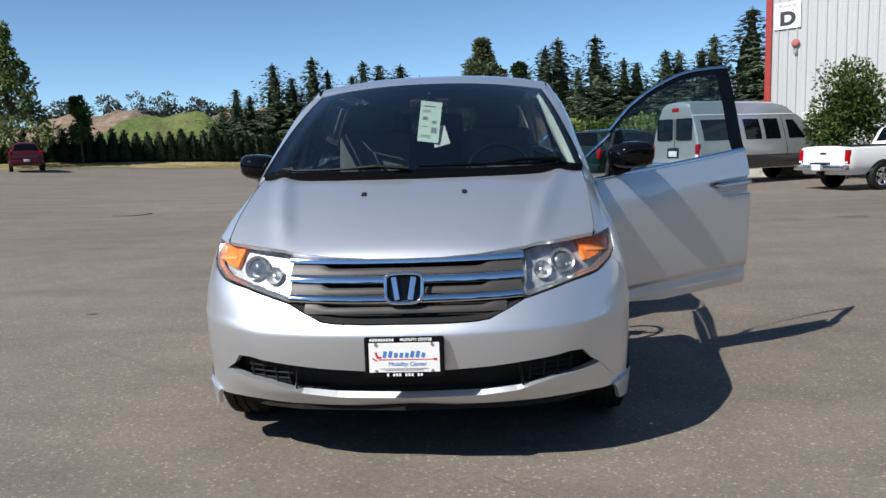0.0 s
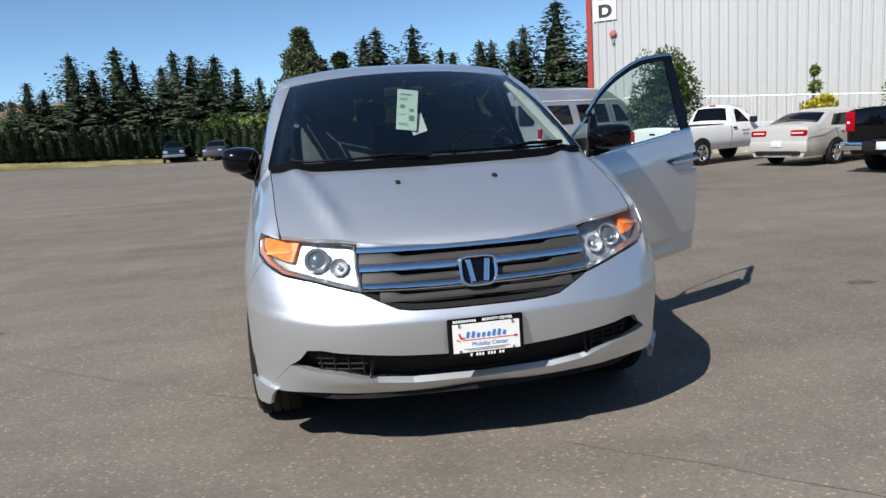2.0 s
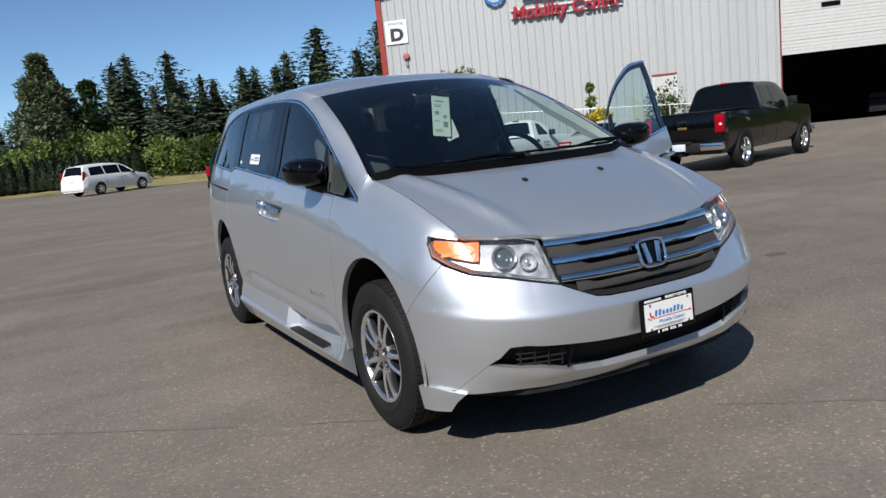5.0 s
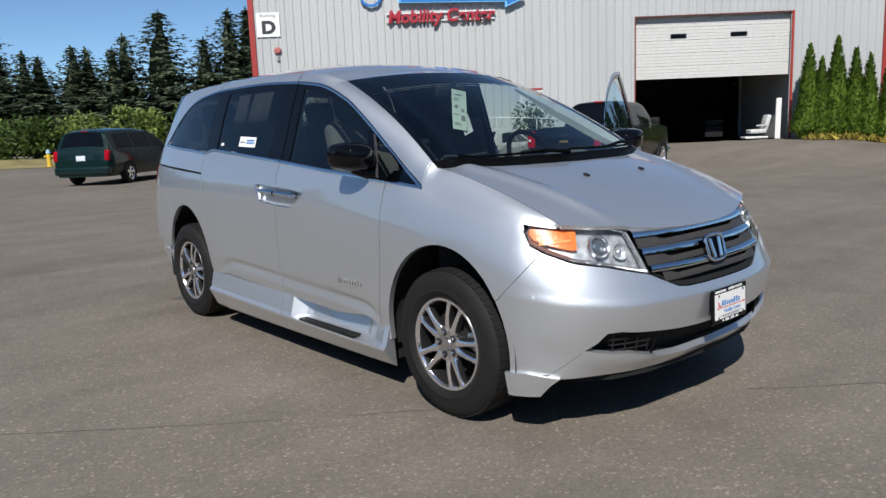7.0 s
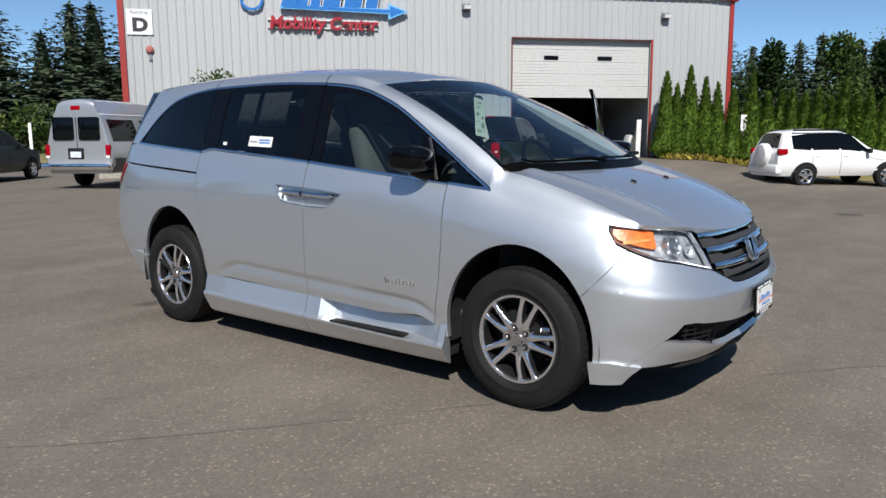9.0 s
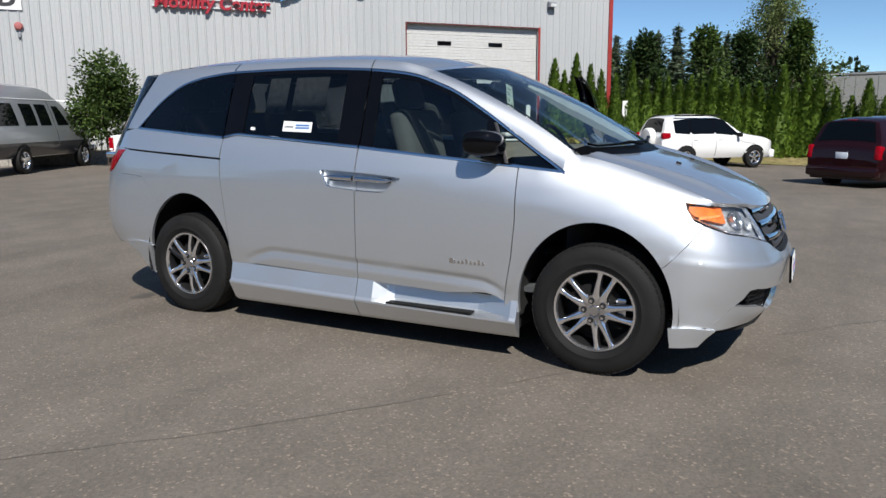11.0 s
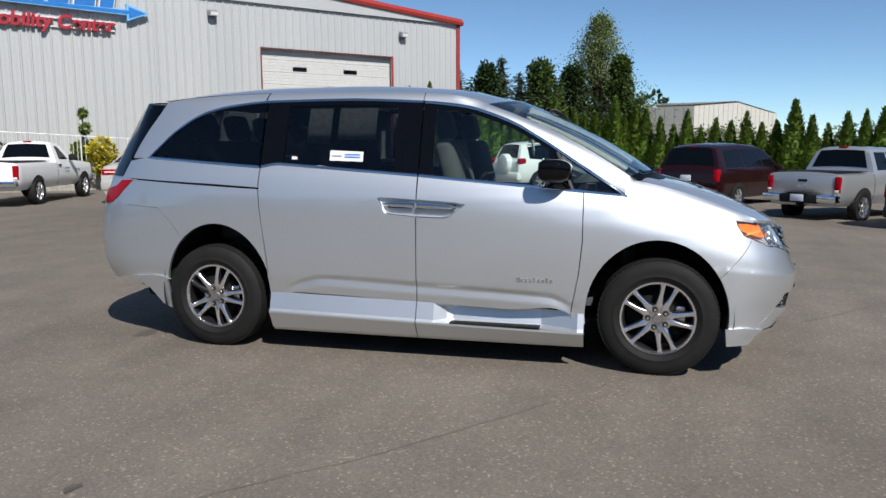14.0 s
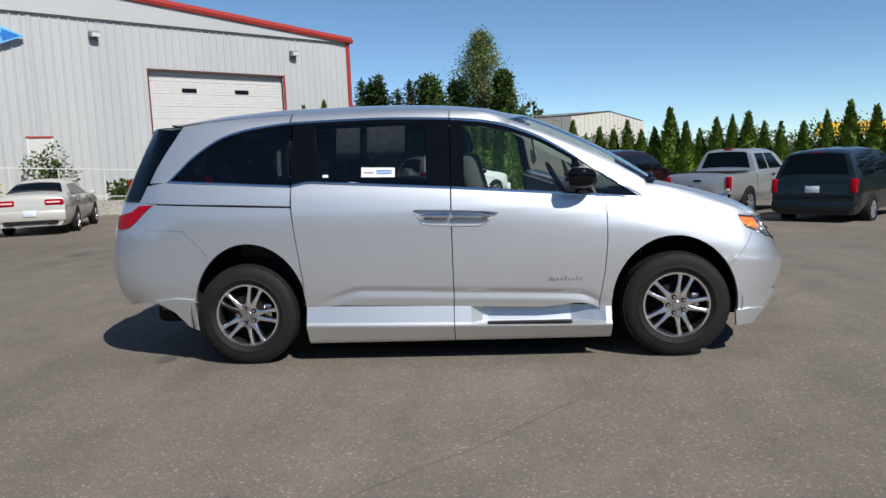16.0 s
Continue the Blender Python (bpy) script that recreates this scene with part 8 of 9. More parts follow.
def fir_meshes(seed):
    """A fir of unit height 10 m: drooping whorls of branches hung with sprays round a shaded core."""
    r = random.Random(seed)
    H, verts, faces = 10.0, [], []
    slim = r.uniform(0.38, 0.47)
    lean = [r.uniform(0.75, 1.15) for _ in range(8)]

    def reach(t, a):
        side = lean[int(a / math.tau * 8) % 8]
        return H * slim * side * (1.02 - t) ** 0.95 * (0.86 + 0.14 * math.sin(11 * t + seed + 2 * math.sin(a)))

    n0, rings = 9, 14
    for j in range(rings + 1):
        t = 0.07 + 0.91 * j / rings
        for k in range(n0):
            a = k * math.tau / n0
            q = reach(t, a) * 0.22 * r.uniform(0.7, 1.2)
            verts.append(Vector((q * math.cos(a), q * math.sin(a), H * t)))
    for j in range(rings):
        for k in range(n0):
            faces.append((j * n0 + k, j * n0 + (k + 1) % n0, (j + 1) * n0 + (k + 1) % n0, (j + 1) * n0 + k))
    z = r.uniform(0.4, 1.0)
    while z < H - 0.12:
        t = z / H
        n = max(5, int(11 * (1 - t) + 4))
        a0 = r.uniform(0, 6.28)
        tier = r.uniform(0.62, 1.15)
        for k in range(n):
            if r.random() < 0.15:
                continue
            a = (a0 + k * math.tau / n + r.uniform(-0.3, 0.3)) % math.tau
            out = Vector((math.cos(a), math.sin(a), 0))
            across = Vector((-out.y, out.x, 0))
            L = max(0.05, reach(t, a) * tier * r.uniform(0.6, 1.2))
            steps = max(2, int(L / 0.25))
            for j in range(steps):
                q = (j + 0.7) / steps
                p = out * (L * q) + Vector((0, 0, z - 0.30 * L * q + 0.34 * L * q * q + r.uniform(-0.05, 0.05)))
                for s in (-1, 1):
                    dd = out * 0.7 + across * s * r.uniform(0.4, 1.2) + Vector((0, 0, r.uniform(-0.55, 0.05)))
                    blades(verts, faces, p, dd, Vector((0, 0, 1)) + out * r.uniform(-0.3, 1.4), r.uniform(0.26, 0.48) * (1.0 - 0.58 * t), 0.20 * (1 - 0.52 * t), r)
                # sprays that hang below the branch
                blades(verts, faces, p, out * 0.3 + across * r.uniform(-0.6, 0.6) + Vector((0, 0, -0.8)), out, r.uniform(0.16, 0.32) * (1 - 0.5 * t), 0.18 * (1 - 0.5 * t), r)
        z += r.uniform(0.20, 0.32) * (1.05 - 0.55 * t)
    for k in range(4):
        blades(verts, faces, Vector((0, 0, H - 0.45 + 0.10 * k)), Vector((r.uniform(-0.2, 0.2), r.uniform(-0.2, 0.2), 1)), Vector((1, 0, 0)), 0.4, 0.09, r)
    return verts, faces


def trunk_mesh(h, r0, r):
    bm = bmesh.new()
    pts = [Vector((0.02 * h * 0.2 * r.uniform(-1, 1) * k / 5, 0.004 * h * r.uniform(-1, 1) * k, h * k / 5 - 0.3)) for k in range(6)]
    tube(bm, pts, [r0 * (1 - 0.9 * k / 5) for k in range(6)], 8)
    return bm


def make_tree(name, label, category, verts, faces, mat, trunk_h, trunk_r, seed, smooth=None):
    r = random.Random(seed)
    t = tagged(empty(name), label, category)
    part("trunk", trunk_mesh(trunk_h, trunk_r, r), M["bark"], t)
    raw("crown", verts, faces, mat, t)
    return t


FIRS = []
for k in range(6):
    v_, f_ = fir_meshes(40 + k)
    FIRS.append(make_tree("fir_tree", "tall dark green fir beyond the lot", "tree", v_, f_, M["fir"], 9.6, 0.16, k))
fir_used = [0]


def fir(x, y, top, wide=1.0, z0=None):
    z = lot_z(x, y) - 0.3 if z0 is None else z0
    s = (top - z) / 10.0
    i = fir_used[0]
    fir_used[0] += 1
    m = Matrix.Translation((x, y, z)) @ Matrix.Rotation(rng.uniform(0, 6.28), 4, 'Z')
    if i < len(FIRS):
        ob = FIRS[i]
        ob.matrix_basis = m
    else:
        ob = copy_thing(FIRS[i % len(FIRS)], m)
    ob.scale = (s * wide, s * wide, s)
    ob["group"] = "firs beyond the lot"
    return ob


NORTH = [(-32.9, 95.9, 10.1), (-31.5, 97.4, 9.2), (-28.1, 97.4, 13.4), (-26.0, 99.0, 11.7), (-23.0, 98.7, 14.0), (-21.2, 100.1, 12.4), (-16.2, 100.0, 13.4), (-14.3, 102.3, 13.2), (-11.2, 100.7, 12.9), (-18.3, 103.3, 12.0),
         (-12.9, 104.8, 11.8), (-8.5, 101.1, 11.3), (-5.5, 99.3, 9.6), (3.1, 101.4, 11.8), (8.8, 100.9, 14.5), (10.8, 102.8, 15.8), (15.5, 100.1, 15.5), (19.2, 99.4, 12.3), (21.4, 101.9, 12.1), (24.5, 98.2, 13.0)]
NORTH_B = [(26.6, 99.7, 13.1), (30.2, 96.5, 14.5), (34.5, 95.1, 17.5), (28.1, 94.4, 12.6), (37.7, 89.5, 13.6), (40.4, 87.8, 17.0), (42.6, 86.9, 17.3), (33.8, 92.7, 11.7), (45.9, 85.9, 12.3), (48.5, 84.0, 13.5), (12.8, 97.0, 11.0), (17.6, 104.0, 12.0), (5.6, 103.0, 10.5), (-2.6, 103.0, 9.5), (-36.0, 99.0, 8.2)]
for x, y, t in NORTH + NORTH_B:
    fir(x, y, t, rng.uniform(2.2, 2.75))
# second, lower row to close the gaps between the stems
for k in range(44):
    x = -31 + 2.05 * k + rng.uniform(-0.8, 0.8)
    fir(x, 106 - 0.004 * (x - 5) ** 2 - max(0, x - 20) * 0.35 + rng.uniform(-2, 4), rng.uniform(6.5, 10.0), 1.5)
EAST = [(77.2, 23.3, 11.5), (77.9, 20.9, 10.5), (78.3, 19.4, 10.0), (79.0, 16.6, 10.6), (79.3, 14.6, 11.3), (79.6, 12.6, 9.4), (79.0, 11.1, 10.3), (79.2, 9.6, 10.2), (78.7, 7.6, 9.2), (79.0, 5.8, 8.8), (77.0, 25.8, 10.8), (76.0, 28.5, 11.2), (80.0, 3.5, 7.0)]
for x, y, t in EAST:
    fir(x, y, t, rng.uniform(1.9, 2.3))
for k in range(14):
    fir(82 + rng.uniform(-2, 3), 2 + 2.2 * k, rng.uniform(6.0, 8.5), 1.7)
# unseen firs added behind the walk to darken what the van's sides reflect
for k in range(40):
    a = radians(150 + 4.0 * k)
    fir(8 + 62 * math.cos(a) + rng.uniform(-3, 3), 10 + 62 * math.sin(a) + rng.uniform(-3, 3), rng.uniform(11.0, 15.5), rng.uniform(2.4, 3.0))


def arb_mesh(seed, H=3.0, slim=0.19, count=1100, blunt=0.78):
    """A columnar evergreen: upright sprays over a full core."""
    r = random.Random(seed)
    verts, faces = [], []

    def radius(t):
        return H * slim * min(1.0, (t + 0.03) * 9) * (1 - t) ** blunt * (1 + 0.10 * math.sin(9 * t + seed))

    n0, rings = 10, 9
    for j in range(rings + 1):
        t = j / rings
        for k in range(n0):
            a = k * math.tau / n0
            q = radius(t) * 0.80 * (1 + 0.1 * math.sin(3 * a + seed))
            verts.append(Vector((q * math.cos(a), q * math.sin(a), H * t * 0.97)))
    for j in range(rings):
        for k in range(n0):
            faces.append((j * n0 + k, j * n0 + (k + 1) % n0, (j + 1) * n0 + (k + 1) % n0, (j + 1) * n0 + k))
    for k in range(count):
        t = 1 - (1 - r.random()) ** 0.75
        a = r.uniform(0, math.tau)
        q = radius(t) * r.uniform(0.75, 1.05)
        c = Vector((q * math.cos(a), q * math.sin(a), H * t))
        d = Vector((math.cos(a) * r.uniform(0.1, 0.7), math.sin(a) * r.uniform(0.1, 0.7), 1.0))
        blades(verts, faces, c, d, Vector((-math.sin(a), math.cos(a), 0)).cross(d), r.uniform(0.08, 0.20), r.uniform(0.06, 0.11), r)
    for k in range(6):
        blades(verts, faces, Vector((r.uniform(-0.04, 0.04), r.uniform(-0.04, 0.04), H * 0.95)), Vector((r.uniform(-0.15, 0.15), r.uniform(-0.15, 0.15), 1)), Vector((1, 0, 0)), 0.28, 0.08, r)
    return verts, faces


ARBS, DARKS = [], []
for k in range(5):
    v_, f_ = arb_mesh(70 + k)
    ARBS.append(make_tree("arborvitae", "green columnar arborvitae in a hedge row", "tree", v_, f_, M["arb"], 1.5, 0.05, k))
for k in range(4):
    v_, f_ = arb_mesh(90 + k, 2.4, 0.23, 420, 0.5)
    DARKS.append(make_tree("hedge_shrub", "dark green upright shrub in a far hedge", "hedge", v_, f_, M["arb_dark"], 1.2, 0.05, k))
arb_used, dark_used = [0], [0]


def set_plant(pool, used, x, y, h, base_h, wide, group, z=None):
    i = used[0]
    used[0] += 1
    zz = lot_z(x, y) if z is None else z
    m = Matrix.Translation((x, y, zz)) @ Matrix.Rotation(rng.uniform(0, 6.28), 4, 'Z')
    if i < len(pool):
        ob = pool[i]
        ob.matrix_basis = m
    else:
        ob = copy_thing(pool[i % len(pool)], m)
    s = h / base_h
    ob.scale = (s * wide, s * wide, s)
    ob["group"] = group
    return ob


# against the warehouse and on to the corner of the lot
for x, y, t in [(24.75, 9.25, 4.15), (24.95, 8.9, 3.6), (25.25, 8.5, 4.35), (25.6, 8.0, 3.9), (25.8, 7.6, 3.65), (26.2, 7.1, 3.5), (26.55, 6.5, 4.0)]:
    set_plant(ARBS, arb_used, x, y, 0.89 * (t - lot_z(x, y)), 3.0, 0.98, "arborvitae hedge")
k = 0
for (xa, ya), (xb, yb), n, lo, hi in (((27.0, 6.0), (28.2, -0.4), 16, 2.9, 3.4), ((27.6, -1.0), (23.2, -9.5), 17, 2.5, 3.2), ((23.0, -10.2), (17.5, -19.0), 14, 2.4, 3.1)):
    for i in range(n):
        q = i / max(1, n - 1)
        x, y = xa + (xb - xa) * q + rng.uniform(-0.15, 0.15), ya + (yb - ya) * q
        h = rng.uniform(lo, hi) * (1.0 if lo > 3 else 0.97) + (0.7 if rng.random() < 0.16 else 0)
        set_plant(ARBS, arb_used, x, y, h, 3.0, rng.uniform(1.0, 1.35) if lo < 3 else rng.uniform(0.95, 1.1), "arborvitae hedge")


# the far hedge on its bank
def bank_z(x, y):
    return interp(x, [(-60, 1.7), (-30, 1.35), (-16, 1.0), (-10, 0.75), (0, 0.45), (10, 0.3)])


HED = [(-46, 40.5), (-38, 45.5), (-30, 50.2), (-23.6, 54.2), (-16.4, 58.6), (-10.0, 63.0), (-2.0, 60.0), (5.0, 53.0)]
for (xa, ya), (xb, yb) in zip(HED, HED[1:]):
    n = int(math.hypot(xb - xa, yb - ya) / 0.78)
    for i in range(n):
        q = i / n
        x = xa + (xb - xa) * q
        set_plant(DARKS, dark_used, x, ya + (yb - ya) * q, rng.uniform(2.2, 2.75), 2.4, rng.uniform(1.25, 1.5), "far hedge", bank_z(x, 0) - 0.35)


def verge_bank(edge, back, material, label):
    """Grass that climbs from the asphalt's edge to the hedge."""
    verts, n = [], 9
    pts = []
    for i in range(len(edge) - 1):
        m = max(2, int((Vector(edge[i + 1]) - Vector(edge[i])).length / 1.2))
        for k in range(m):
            pts.append((Vector(edge[i]).lerp(Vector(edge[i + 1]), k / m), Vector(back[i]).lerp(Vector(back[i + 1]), k / m)))
    pts.append((Vector(edge[-1]), Vector(back[-1])))
    for a, b in pts:
        for k in range(n):
            t = k / (n - 1)
            q = a.lerp(b, t) + Vector((0, 0.4 * noise.noise(Vector((a.x * 0.7, a.y * 0.7, 1))) if k == 0 else 0))
            z0 = lot_z(q.x, q.y)
            z1 = max(z0 + 0.06, bank_z(q.x, q.y))
            z = z0 + 0.02 + (z1 - z0) * min(1.0, t * 1.6) + (0.09 * noise.noise(Vector((q.x * 0.6, q.y * 0.6, 5))) if k else 0)
            verts.append((q.x, q.y, z))
    faces = [(i * n + k, i * n + k + 1, (i + 1) * n + k + 1, (i + 1) * n + k) for i in range(len(pts) - 1) for k in range(n - 1)]
    return tagged(raw("grass_verge", verts, faces, material, smooth=180), label, "grass", kind="structure")


verge_bank([(-60, 25), (-38, 39.5), (-30, 45), (-22, 51), (-14, 56.8), (-9, 61.2), (-3, 57.5), (3.5, 46.5), (8.5, 43.0), (14, 40), (30, 36)], [(-66, 34), (-43, 48), (-34, 54), (-26, 59), (-18, 64), (-9, 72), (2, 68), (10, 58), (16, 54), (22, 50), (34, 46)], M["grass"], "dry grass verge sloping up to a hedge")
verge_bank([(24.55, 9.45), (24.4, 8.9), (25.4, 7.2), (25.8, 4.8), (26.5, -0.8), (22.5, -8.6), (16, -19.5)], [(24.9, 9.8), (26.0, 10.2), (30, 8), (32, 4), (31, -2), (26, -12), (20, -24)], M["grass"], "rough dry grass along the evergreen hedge")
# green and bare mounds behind the far hedge
def mound(name, cx, cy, rx, ry, h, mat, label, seed):
    verts, n = [], 26
    for j in range(n + 1):
        for i in range(n + 1):
            u, v = 2 * i / n - 1, 2 * j / n - 1
            d = math.sqrt(u * u + v * v)
            f = max(0.0, 1 - d**3.4)
            nz = noise.fractal(Vector((u * 2.2 + seed, v * 2.2, 1)), 1.0, 2.0, 4)
            verts.append((cx + rx * u, cy + ry * v, f * h * (0.88 + 0.22 * nz) - 0.4))
    faces = [(j * (n + 1) + i, j * (n + 1) + i + 1, (j + 1) * (n + 1) + i + 1, (j + 1) * (n + 1) + i) for j in range(n) for i in range(n)]
    return tagged(raw(name, verts, faces, mat, smooth=180), label, "mound", kind="structure")


mound("dirt_mound", -36, 116, 17, 9, 9.6, M["dirt"], "bare brown earth mound behind the hedge", 3)
mound("dirt_mound", -61, 112, 19, 9, 9.6, M["dirt"], "bare brown earth mound behind the hedge", 8)
mound("grass_mound", -45, 101, 15, 8, 7.9, M["field"], "green overgrown mound behind the hedge", 5)
mound("grass_mound", -84, 92, 22, 12, 7.8, M["field"], "green overgrown mound behind the hedge", 6)


def leafy(seed, H, R, z0, count, size, lobes=9, flat=1.0, upright=False):
    """A broadleaf crown: clumps of leaves round several limb ends, with gaps."""
    r = random.Random(seed)
    verts, faces, limbs = [], [], []
    for k in range(lobes):
        t = r.random()
        a = k * 2.4 + r.uniform(-0.4, 0.4)
        if upright:
            c = Vector((math.cos(a) * R * (1 - t) * r.uniform(0.3, 0.9), math.sin(a) * R * (1 - t) * r.uniform(0.3, 0.9), z0 + (H - z0) * (0.12 + 0.83 * t)))
            lr = R * r.uniform(0.20, 0.36) * (1.05 - 0.6 * t) * (1 if lobes > 30 else 1.5)
        else:
            c = Vector((math.cos(a) * R * r.uniform(0.15, 0.68), math.sin(a) * R * r.uniform(0.15, 0.68), z0 + (H - z0) * r.uniform(0.22, 0.80)))
            lr = R * r.uniform(0.30, 0.52)
        limbs.append(c)
        for j in range(count // lobes):
            d = Vector((r.gauss(0, 1), r.gauss(0, 1), r.gauss(0, 1) * flat)).normalized()
            p = c + d * lr * r.uniform(0.55, 1.08)
            blades(verts, faces, p, d + Vector((r.uniform(-0.8, 0.8), r.uniform(-0.8, 0.8), r.uniform(-0.5, 0.8))), Vector((r.uniform(-1, 1), r.uniform(-1, 1), 1)), size * r.uniform(0.6, 1.3), size * r.uniform(0.45, 0.8), r)
    return verts, faces, limbs


def broad_tree(name, label, x, y, top, R, z0, mat, count, size, seed, lobes=11, upright=False, zb=None, category="tree"):
    zb = lot_z(x, y) if zb is None else zb
    H = top - zb
    v_, f_, limbs = leafy(seed, H, R, z0, count, size, lobes, upright=upright)
    t = tagged(empty(name, (x, y, zb)), label, category)
    r = random.Random(seed)
    bm = bmesh.new()
    r0 = 0.012 * H + 0.03
    stem = [Vector((0, 0, -0.1)), Vector((0.02 * H * r.uniform(-1, 1), 0.02 * H * r.uniform(-1, 1), H * 0.3)), Vector((0, 0, H * (0.9 if upright else 0.55)))]
    tube(bm, stem, [r0, r0 * 0.7, r0 * 0.2], 7)
    for c in limbs:
        a = stem[1].lerp(stem[2], r.random() * 0.7) if H > 2.5 else Vector((0, 0, 0.1))
        tube(bm, [a, a.lerp(c, 0.5) + Vector((0, 0, 0.05 * H)), c], [r0 * 0.4, r0 * 0.28, r0 * 0.1], 5)
    part("trunk", bm, M["bark"], t)
    raw("crown", v_, f_, mat, t)
    return t


broad_tree("poplar_tree", "tall loose green poplar behind the hedge", 40.4, 2.1, 9.0, 5.0, 0.6, M["leaf_mid"], 19000, 0.12, 5, 160, True)
broad_tree("leafy_tree", "tall dark leafy tree among the firs", 0.2, 91.4, 14.3, 4.3, 5.0, M["leaf_grey"], 9000, 0.46, 6, 30, True)
broad_tree("leafy_tree", "leafy tree among the firs", 4.9, 91.2, 11.5, 3.0, 2.5, M["leaf_dark"], 2400, 0.6, 7, 16, True)
broad_tree("leafy_tree", "tall green tree by the red suv", -32.4, 46.5, 10.9, 3.2, 1.0, M["leaf_mid"], 4600, 0.30, 8, 40, True)
broad_tree("leafy_tree", "young green tree by the far hedge", -29.0, 49.2, 6.5, 1.3, 1.2, M["leaf"], 1800, 0.28, 9, 12, True)
broad_tree("leafy_tree", "rounded far tree behind the shed", 64.8, 0.6, 6.2, 3.4, 0.5, M["leaf_dark"], 2200, 0.5, 10, 14)
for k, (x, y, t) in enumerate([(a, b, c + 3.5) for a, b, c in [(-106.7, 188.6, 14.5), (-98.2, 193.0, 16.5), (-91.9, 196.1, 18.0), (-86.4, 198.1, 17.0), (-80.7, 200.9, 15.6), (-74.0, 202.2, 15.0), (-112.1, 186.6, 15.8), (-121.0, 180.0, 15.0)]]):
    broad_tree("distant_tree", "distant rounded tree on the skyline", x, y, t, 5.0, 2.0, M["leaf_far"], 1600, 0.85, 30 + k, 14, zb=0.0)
for k, (x, y, t, R) in enumerate([(-8.0, 70.2, 4.4, 2.4), (-5.0, 69.0, 3.8, 2.0), (-2.6, 66.4, 4.6, 2.4), (0.6, 66.0, 4.9, 2.4), (3.6, 63.0, 4.6, 2.6), (7.0, 57.0, 3.2, 2.2), (9.4, 54.0, 3.0, 2.2), (12.0, 52.0, 3.2, 2.2), (15.0, 50.5, 3.4, 2.4), (18.2, 50.0, 3.6, 2.4)]):
    broad_tree("shrub", "pale green wild shrub on the verge", x, y, t, R, 0.2, M["leaf_light"] if k % 3 else M["leaf"], 1500, 0.32, 50 + k, 12, category="shrub")
# brambles behind the hedge row
for k in range(13):
    q = k / 12
    x, y = 29.4 + (20.0 - 29.4) * q + rng.uniform(-0.4, 0.4), -2.6 + (-20.5 + 2.6) * q
    broad_tree("shrub", "pale green bramble behind the evergreen hedge", x, y, rng.uniform(1.8, 2.4) if k < 8 else rng.uniform(2.2, 2.8), 1.6, 0.1, M["leaf_mid"] if k % 2 else M["leaf"], 4200, 0.11, 90 + k, 26, category="shrub")
# mixed green wood behind the corner of the lot
for k, (x, y, t, R) in enumerate([(31.4, 13.6, 5.6, 2.3), (32.6, 10.6, 6.4, 2.5), (33.6, 7.6, 5.4, 2.4), (34.2, 4.8, 5.8, 2.4), (37.0, 3.4, 5.6, 2.7), (37.5, 0.8, 6.3, 2.2)]):
    broad_tree("leafy_tree", "dense mid-green tree behind the evergreen hedge", x, y, t, R, 0.8, M["leaf"] if k % 2 else M["leaf_dark"], 5200, 0.20, 120 + k, 30, True)
# dry yellow plants at the hedge's foot
gv, gf = [], []
r_ = random.Random(17)
for k in range(520):
    q = r_.random()
    x, y = 24.35 + 1.35 * q + r_.gauss(0, 0.12), 9.0 - 2.9 * q + r_.gauss(0, 0.10)
    d = Vector((r_.gauss(0, 0.5), r_.gauss(0, 0.5), 1.0))
    blades(gv, gf, Vector((x, y, lot_z(x, y) + 0.02)), d, Vector((r_.uniform(-1, 1), r_.uniform(-1, 1), 0.2)), r_.uniform(0.10, 0.34), r_.uniform(0.05, 0.11), r_)
M["leaf_dry"] = leaf_mat("dry yellow leaves", (0.16, 0.13, 0.03), (0.42, 0.34, 0.06))
tagged(raw("ground_cover", gv, gf, M["leaf_dry"]), "low dry yellow plants at the foot of the evergreen hedge", "plants", kind="stuff")
# planting in front of the warehouse
broad_tree("bush", "round dark green bush beside the warehouse", 10.95, 18.9, 3.70, 1.22, 0.45, M["leaf"], 9000, 0.11, 71, 40, category="bush")
broad_tree("bush", "yellow shrub by the handrail", *fac(7.2, 2.2, 0).xy, 2.15, 0.55, 0.15, M["leaf_yellow"], 1500, 0.13, 72, 9, category="bush")
broad_tree("bush", "slim green shrub by the handrail", *fac(6.9, 1.0, 0).xy, 2.75, 0.42, 0.2, M["leaf_light"], 900, 0.14, 73, 8, True, zb=FLOOR_Z, category="bush")
broad_tree("small_tree", "thin young tree before the entry door", *fac(9.5, 1.0, 0).xy, 2.75, 0.85, 0.4, M["leaf"], 1000, 0.11, 74, 12, category="tree")
broad_tree("bush", "low green bush on the planter", *fac(11.8, 1.0, 0).xy, 1.2, 0.6, 0.0, M["leaf"], 700, 0.14, 75, 8, zb=FLOOR_Z - 0.1, category="bush")
broad_tree("bush", "low green bush on the planter", *fac(4.6, 1.0, 0).xy, 1.5, 0.7, 0.0, M["leaf"], 700, 0.14, 76, 8, zb=FLOOR_Z - 0.1, category="bush")

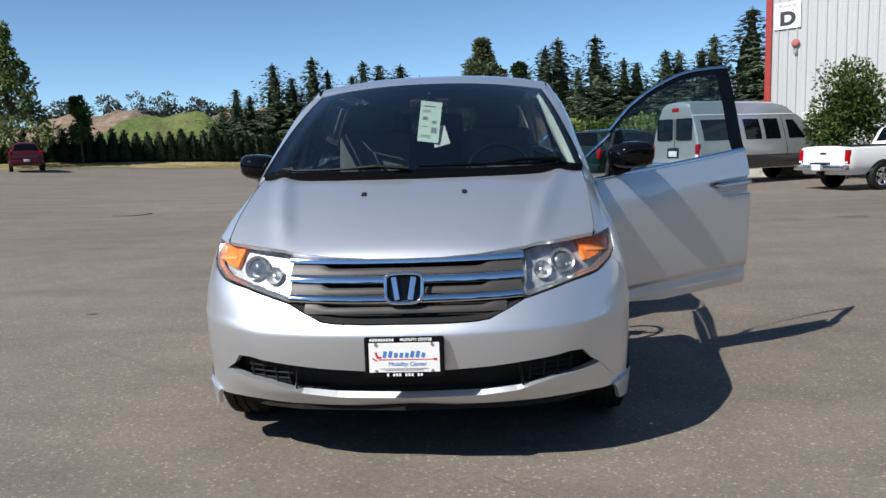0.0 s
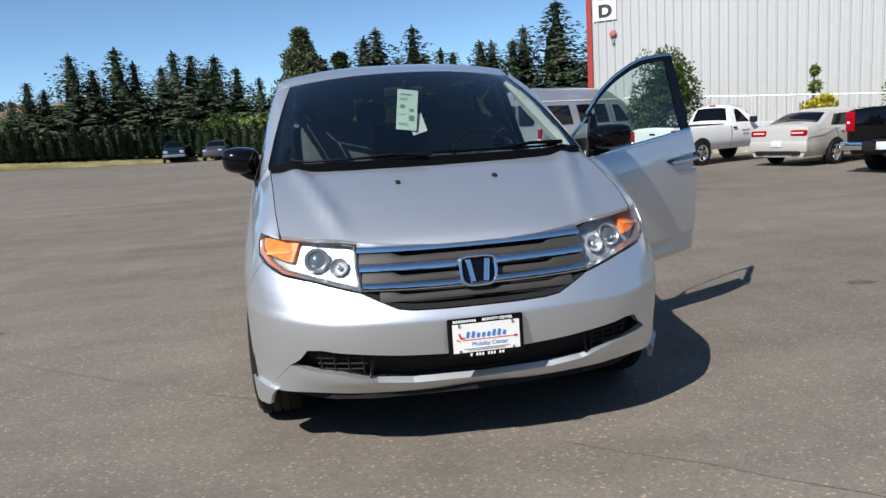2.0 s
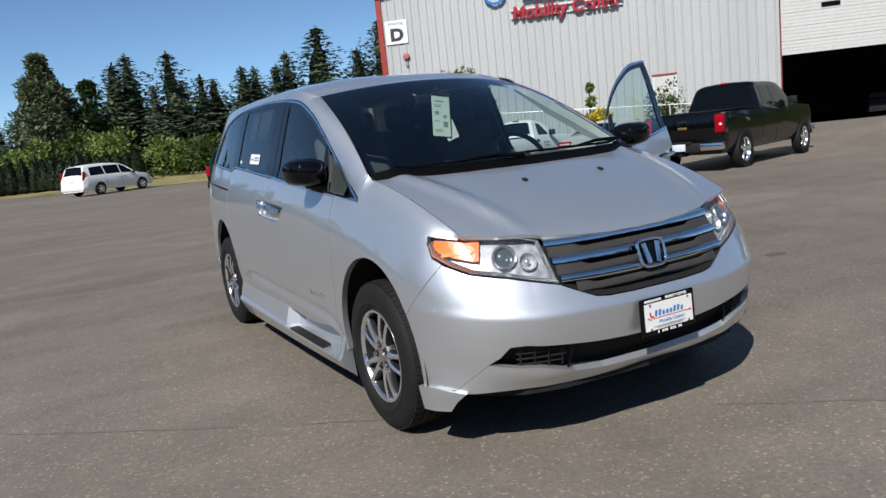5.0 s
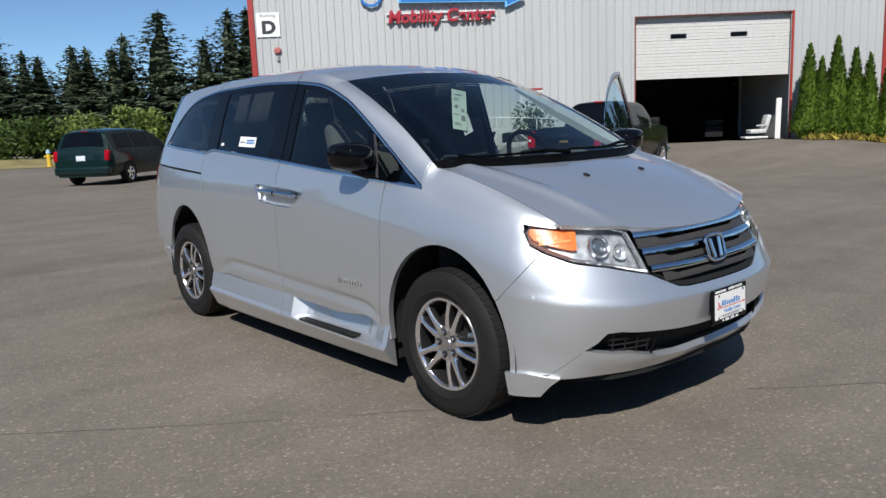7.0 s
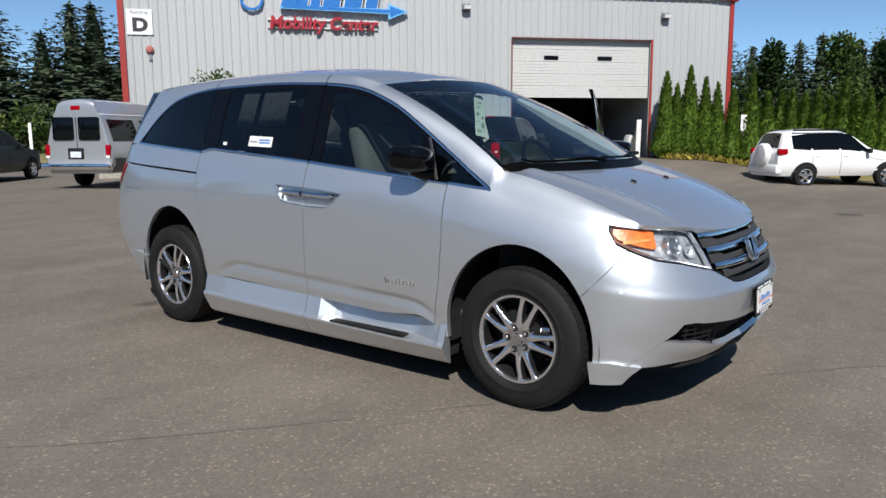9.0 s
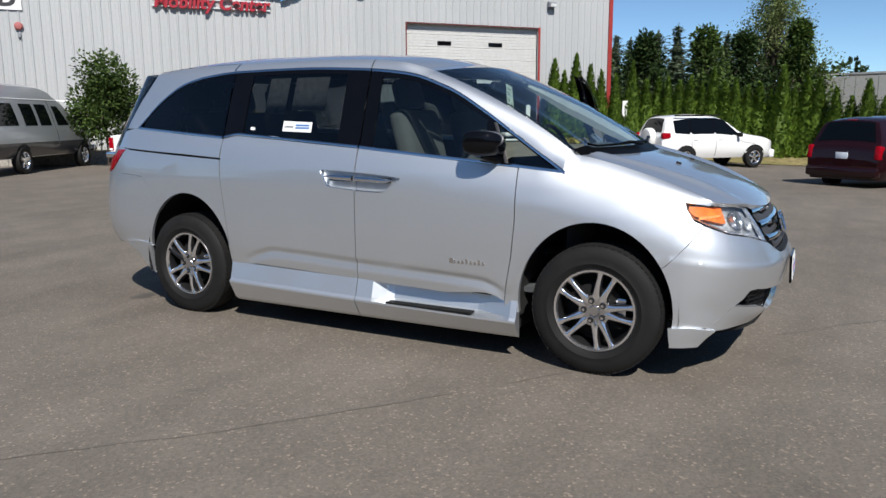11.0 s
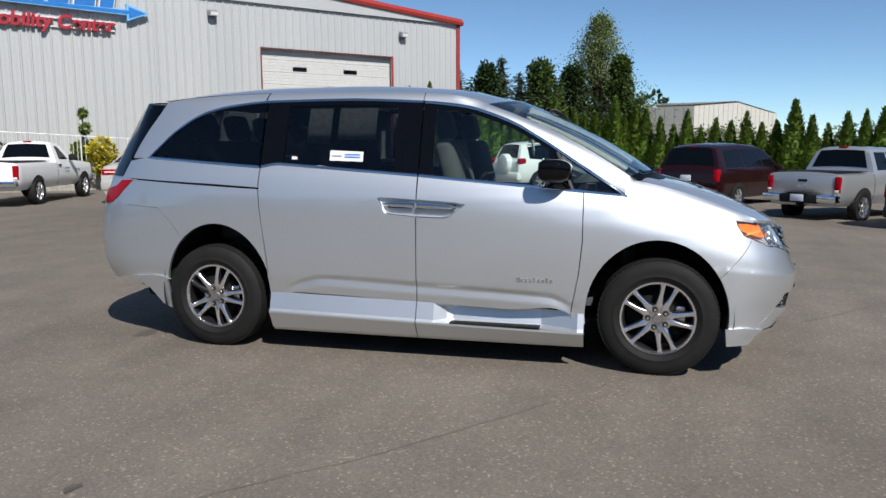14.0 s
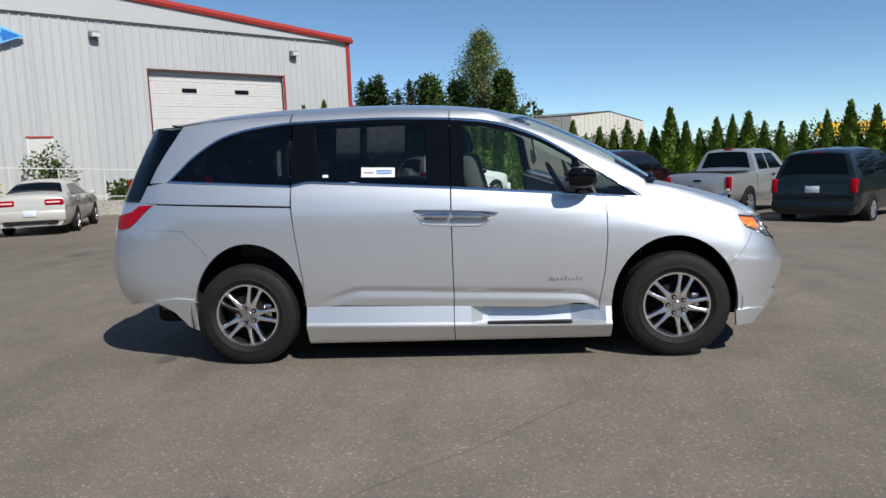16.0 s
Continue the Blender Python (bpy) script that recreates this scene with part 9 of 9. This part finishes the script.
# far low shed and a yellow canopy
M["shed_wall"] = plain("shed siding", (0.55, 0.54, 0.48), 0.6, var=0.08)
M["shed_grey"] = plain("grey shed siding", (0.36, 0.36, 0.34), 0.6, var=0.08)
M["yellow_tarp"] = plain("yellow tarpaulin", (0.72, 0.42, 0.02), 0.6, var=0.1)
shed = tagged(empty("far_shed"), "low pale metal shed beyond the hedge", "building")
A0, B0, C0 = Vector((46.4, 2.05, 0)), Vector((44.3, -3.6, 0)), Vector((49.7, -9.4, 0))
D0 = A0 + (C0 - B0)


def bm_slab(p, q, za, zm, zb):
    """The wall's core behind its sheets."""
    bm = bmesh.new()
    m = (p + q) / 2
    v = [bm.verts.new(w) for w in (p + Vector((0, 0, -0.8)), q + Vector((0, 0, -0.8)), q + Vector((0, 0, zb - 0.03)), m + Vector((0, 0, zm - 0.03)), p + Vector((0, 0, za - 0.03)))]
    bm.faces.new(v)
    return bm


def wall_quad(name, p, q, za, zm, zb, mat, n=14):
    d = (q - p)
    nrm = Vector((d.y, -d.x, 0)).normalized() * 0.05
    whole = part(name, bm_slab(p, q, za, zm, zb), mat, shed)
    for k in range(n):
        bm = bmesh.new()
        a, b = p + d * (k / n), p + d * ((k + 0.94) / n)
        za_ = interp(k / n, [(0, za), (0.5, zm), (1, zb)])
        zb_ = interp((k + 0.94) / n, [(0, za), (0.5, zm), (1, zb)])
        v = [bm.verts.new(w) for w in (a + nrm + Vector((0, 0, -0.8)), b + nrm + Vector((0, 0, -0.8)), b + nrm + Vector((0, 0, zb_)), a + nrm + Vector((0, 0, za_)), a - nrm + Vector((0, 0, -0.8)), b - nrm + Vector((0, 0, -0.8)), b - nrm + Vector((0, 0, zb_)), a - nrm + Vector((0, 0, za_)))]
        for f in ((0, 1, 2, 3), (7, 6, 5, 4), (0, 4, 5, 1), (1, 5, 6, 2), (2, 6, 7, 3), (3, 7, 4, 0)):
            bm.faces.new([v[i] for i in f])
        part("siding_sheet", bm, mat, whole)


wall_quad("wall", A0, B0, 3.75, 3.75, 3.75, M["shed_grey"], 10)
wall_quad("wall", B0, C0, 3.75, 4.05, 3.35, M["shed_wall"], 18)
wall_quad("wall", C0, D0, 3.4, 3.4, 3.4, M["shed_grey"], 10)
bm = bmesh.new()
mid1, mid2 = (B0 + C0) / 2, (A0 + D0) / 2
for p in ((A0, B0, mid1, mid2, 3.85, 4.15), (D0, C0, mid1, mid2, 3.45, 4.15)):
    v = [bm.verts.new(w) for w in (p[0] + Vector((0, 0, p[4])), p[1] + Vector((0, 0, p[4])), p[2] + Vector((0, 0, p[5])), p[3] + Vector((0, 0, p[5])))]
    bm.faces.new(v)
r_ = bmesh.ops.solidify(bm, geom=bm.faces[:], thickness=0.12)
part("roof", bm, M["shed_grey"], shed)
canopy = tagged(empty("yellow_canopy"), "yellow tarpaulin roof showing over the hedge", "canopy")
bm = bmesh.new()
cpts = [Vector((49.6, -21.4, 1.8)), Vector((47.4, -28.5, 1.8)), Vector((51.0, -29.5, 1.8)), Vector((53.0, -22.5, 1.8))]
top_ = [Vector((50.6, -22.2, 2.75)), Vector((49.0, -28.2, 2.75)), Vector((50.6, -28.8, 2.75)), Vector((52.0, -22.6, 2.75))]
a = [bm.verts.new(p) for p in cpts]
b = [bm.verts.new(p) for p in top_]
for k in range(4):
    bm.faces.new((a[k], a[(k + 1) % 4], b[(k + 1) % 4], b[k]))
bm.faces.new(b)
part("cover", bm, M["yellow_tarp"], canopy)
for p in cpts:
    bm = bmesh.new()
    tube(bm, [p + Vector((0, 0, -2.6)), p], 0.06, 8)
    part("post", bm, M["galv"], canopy)
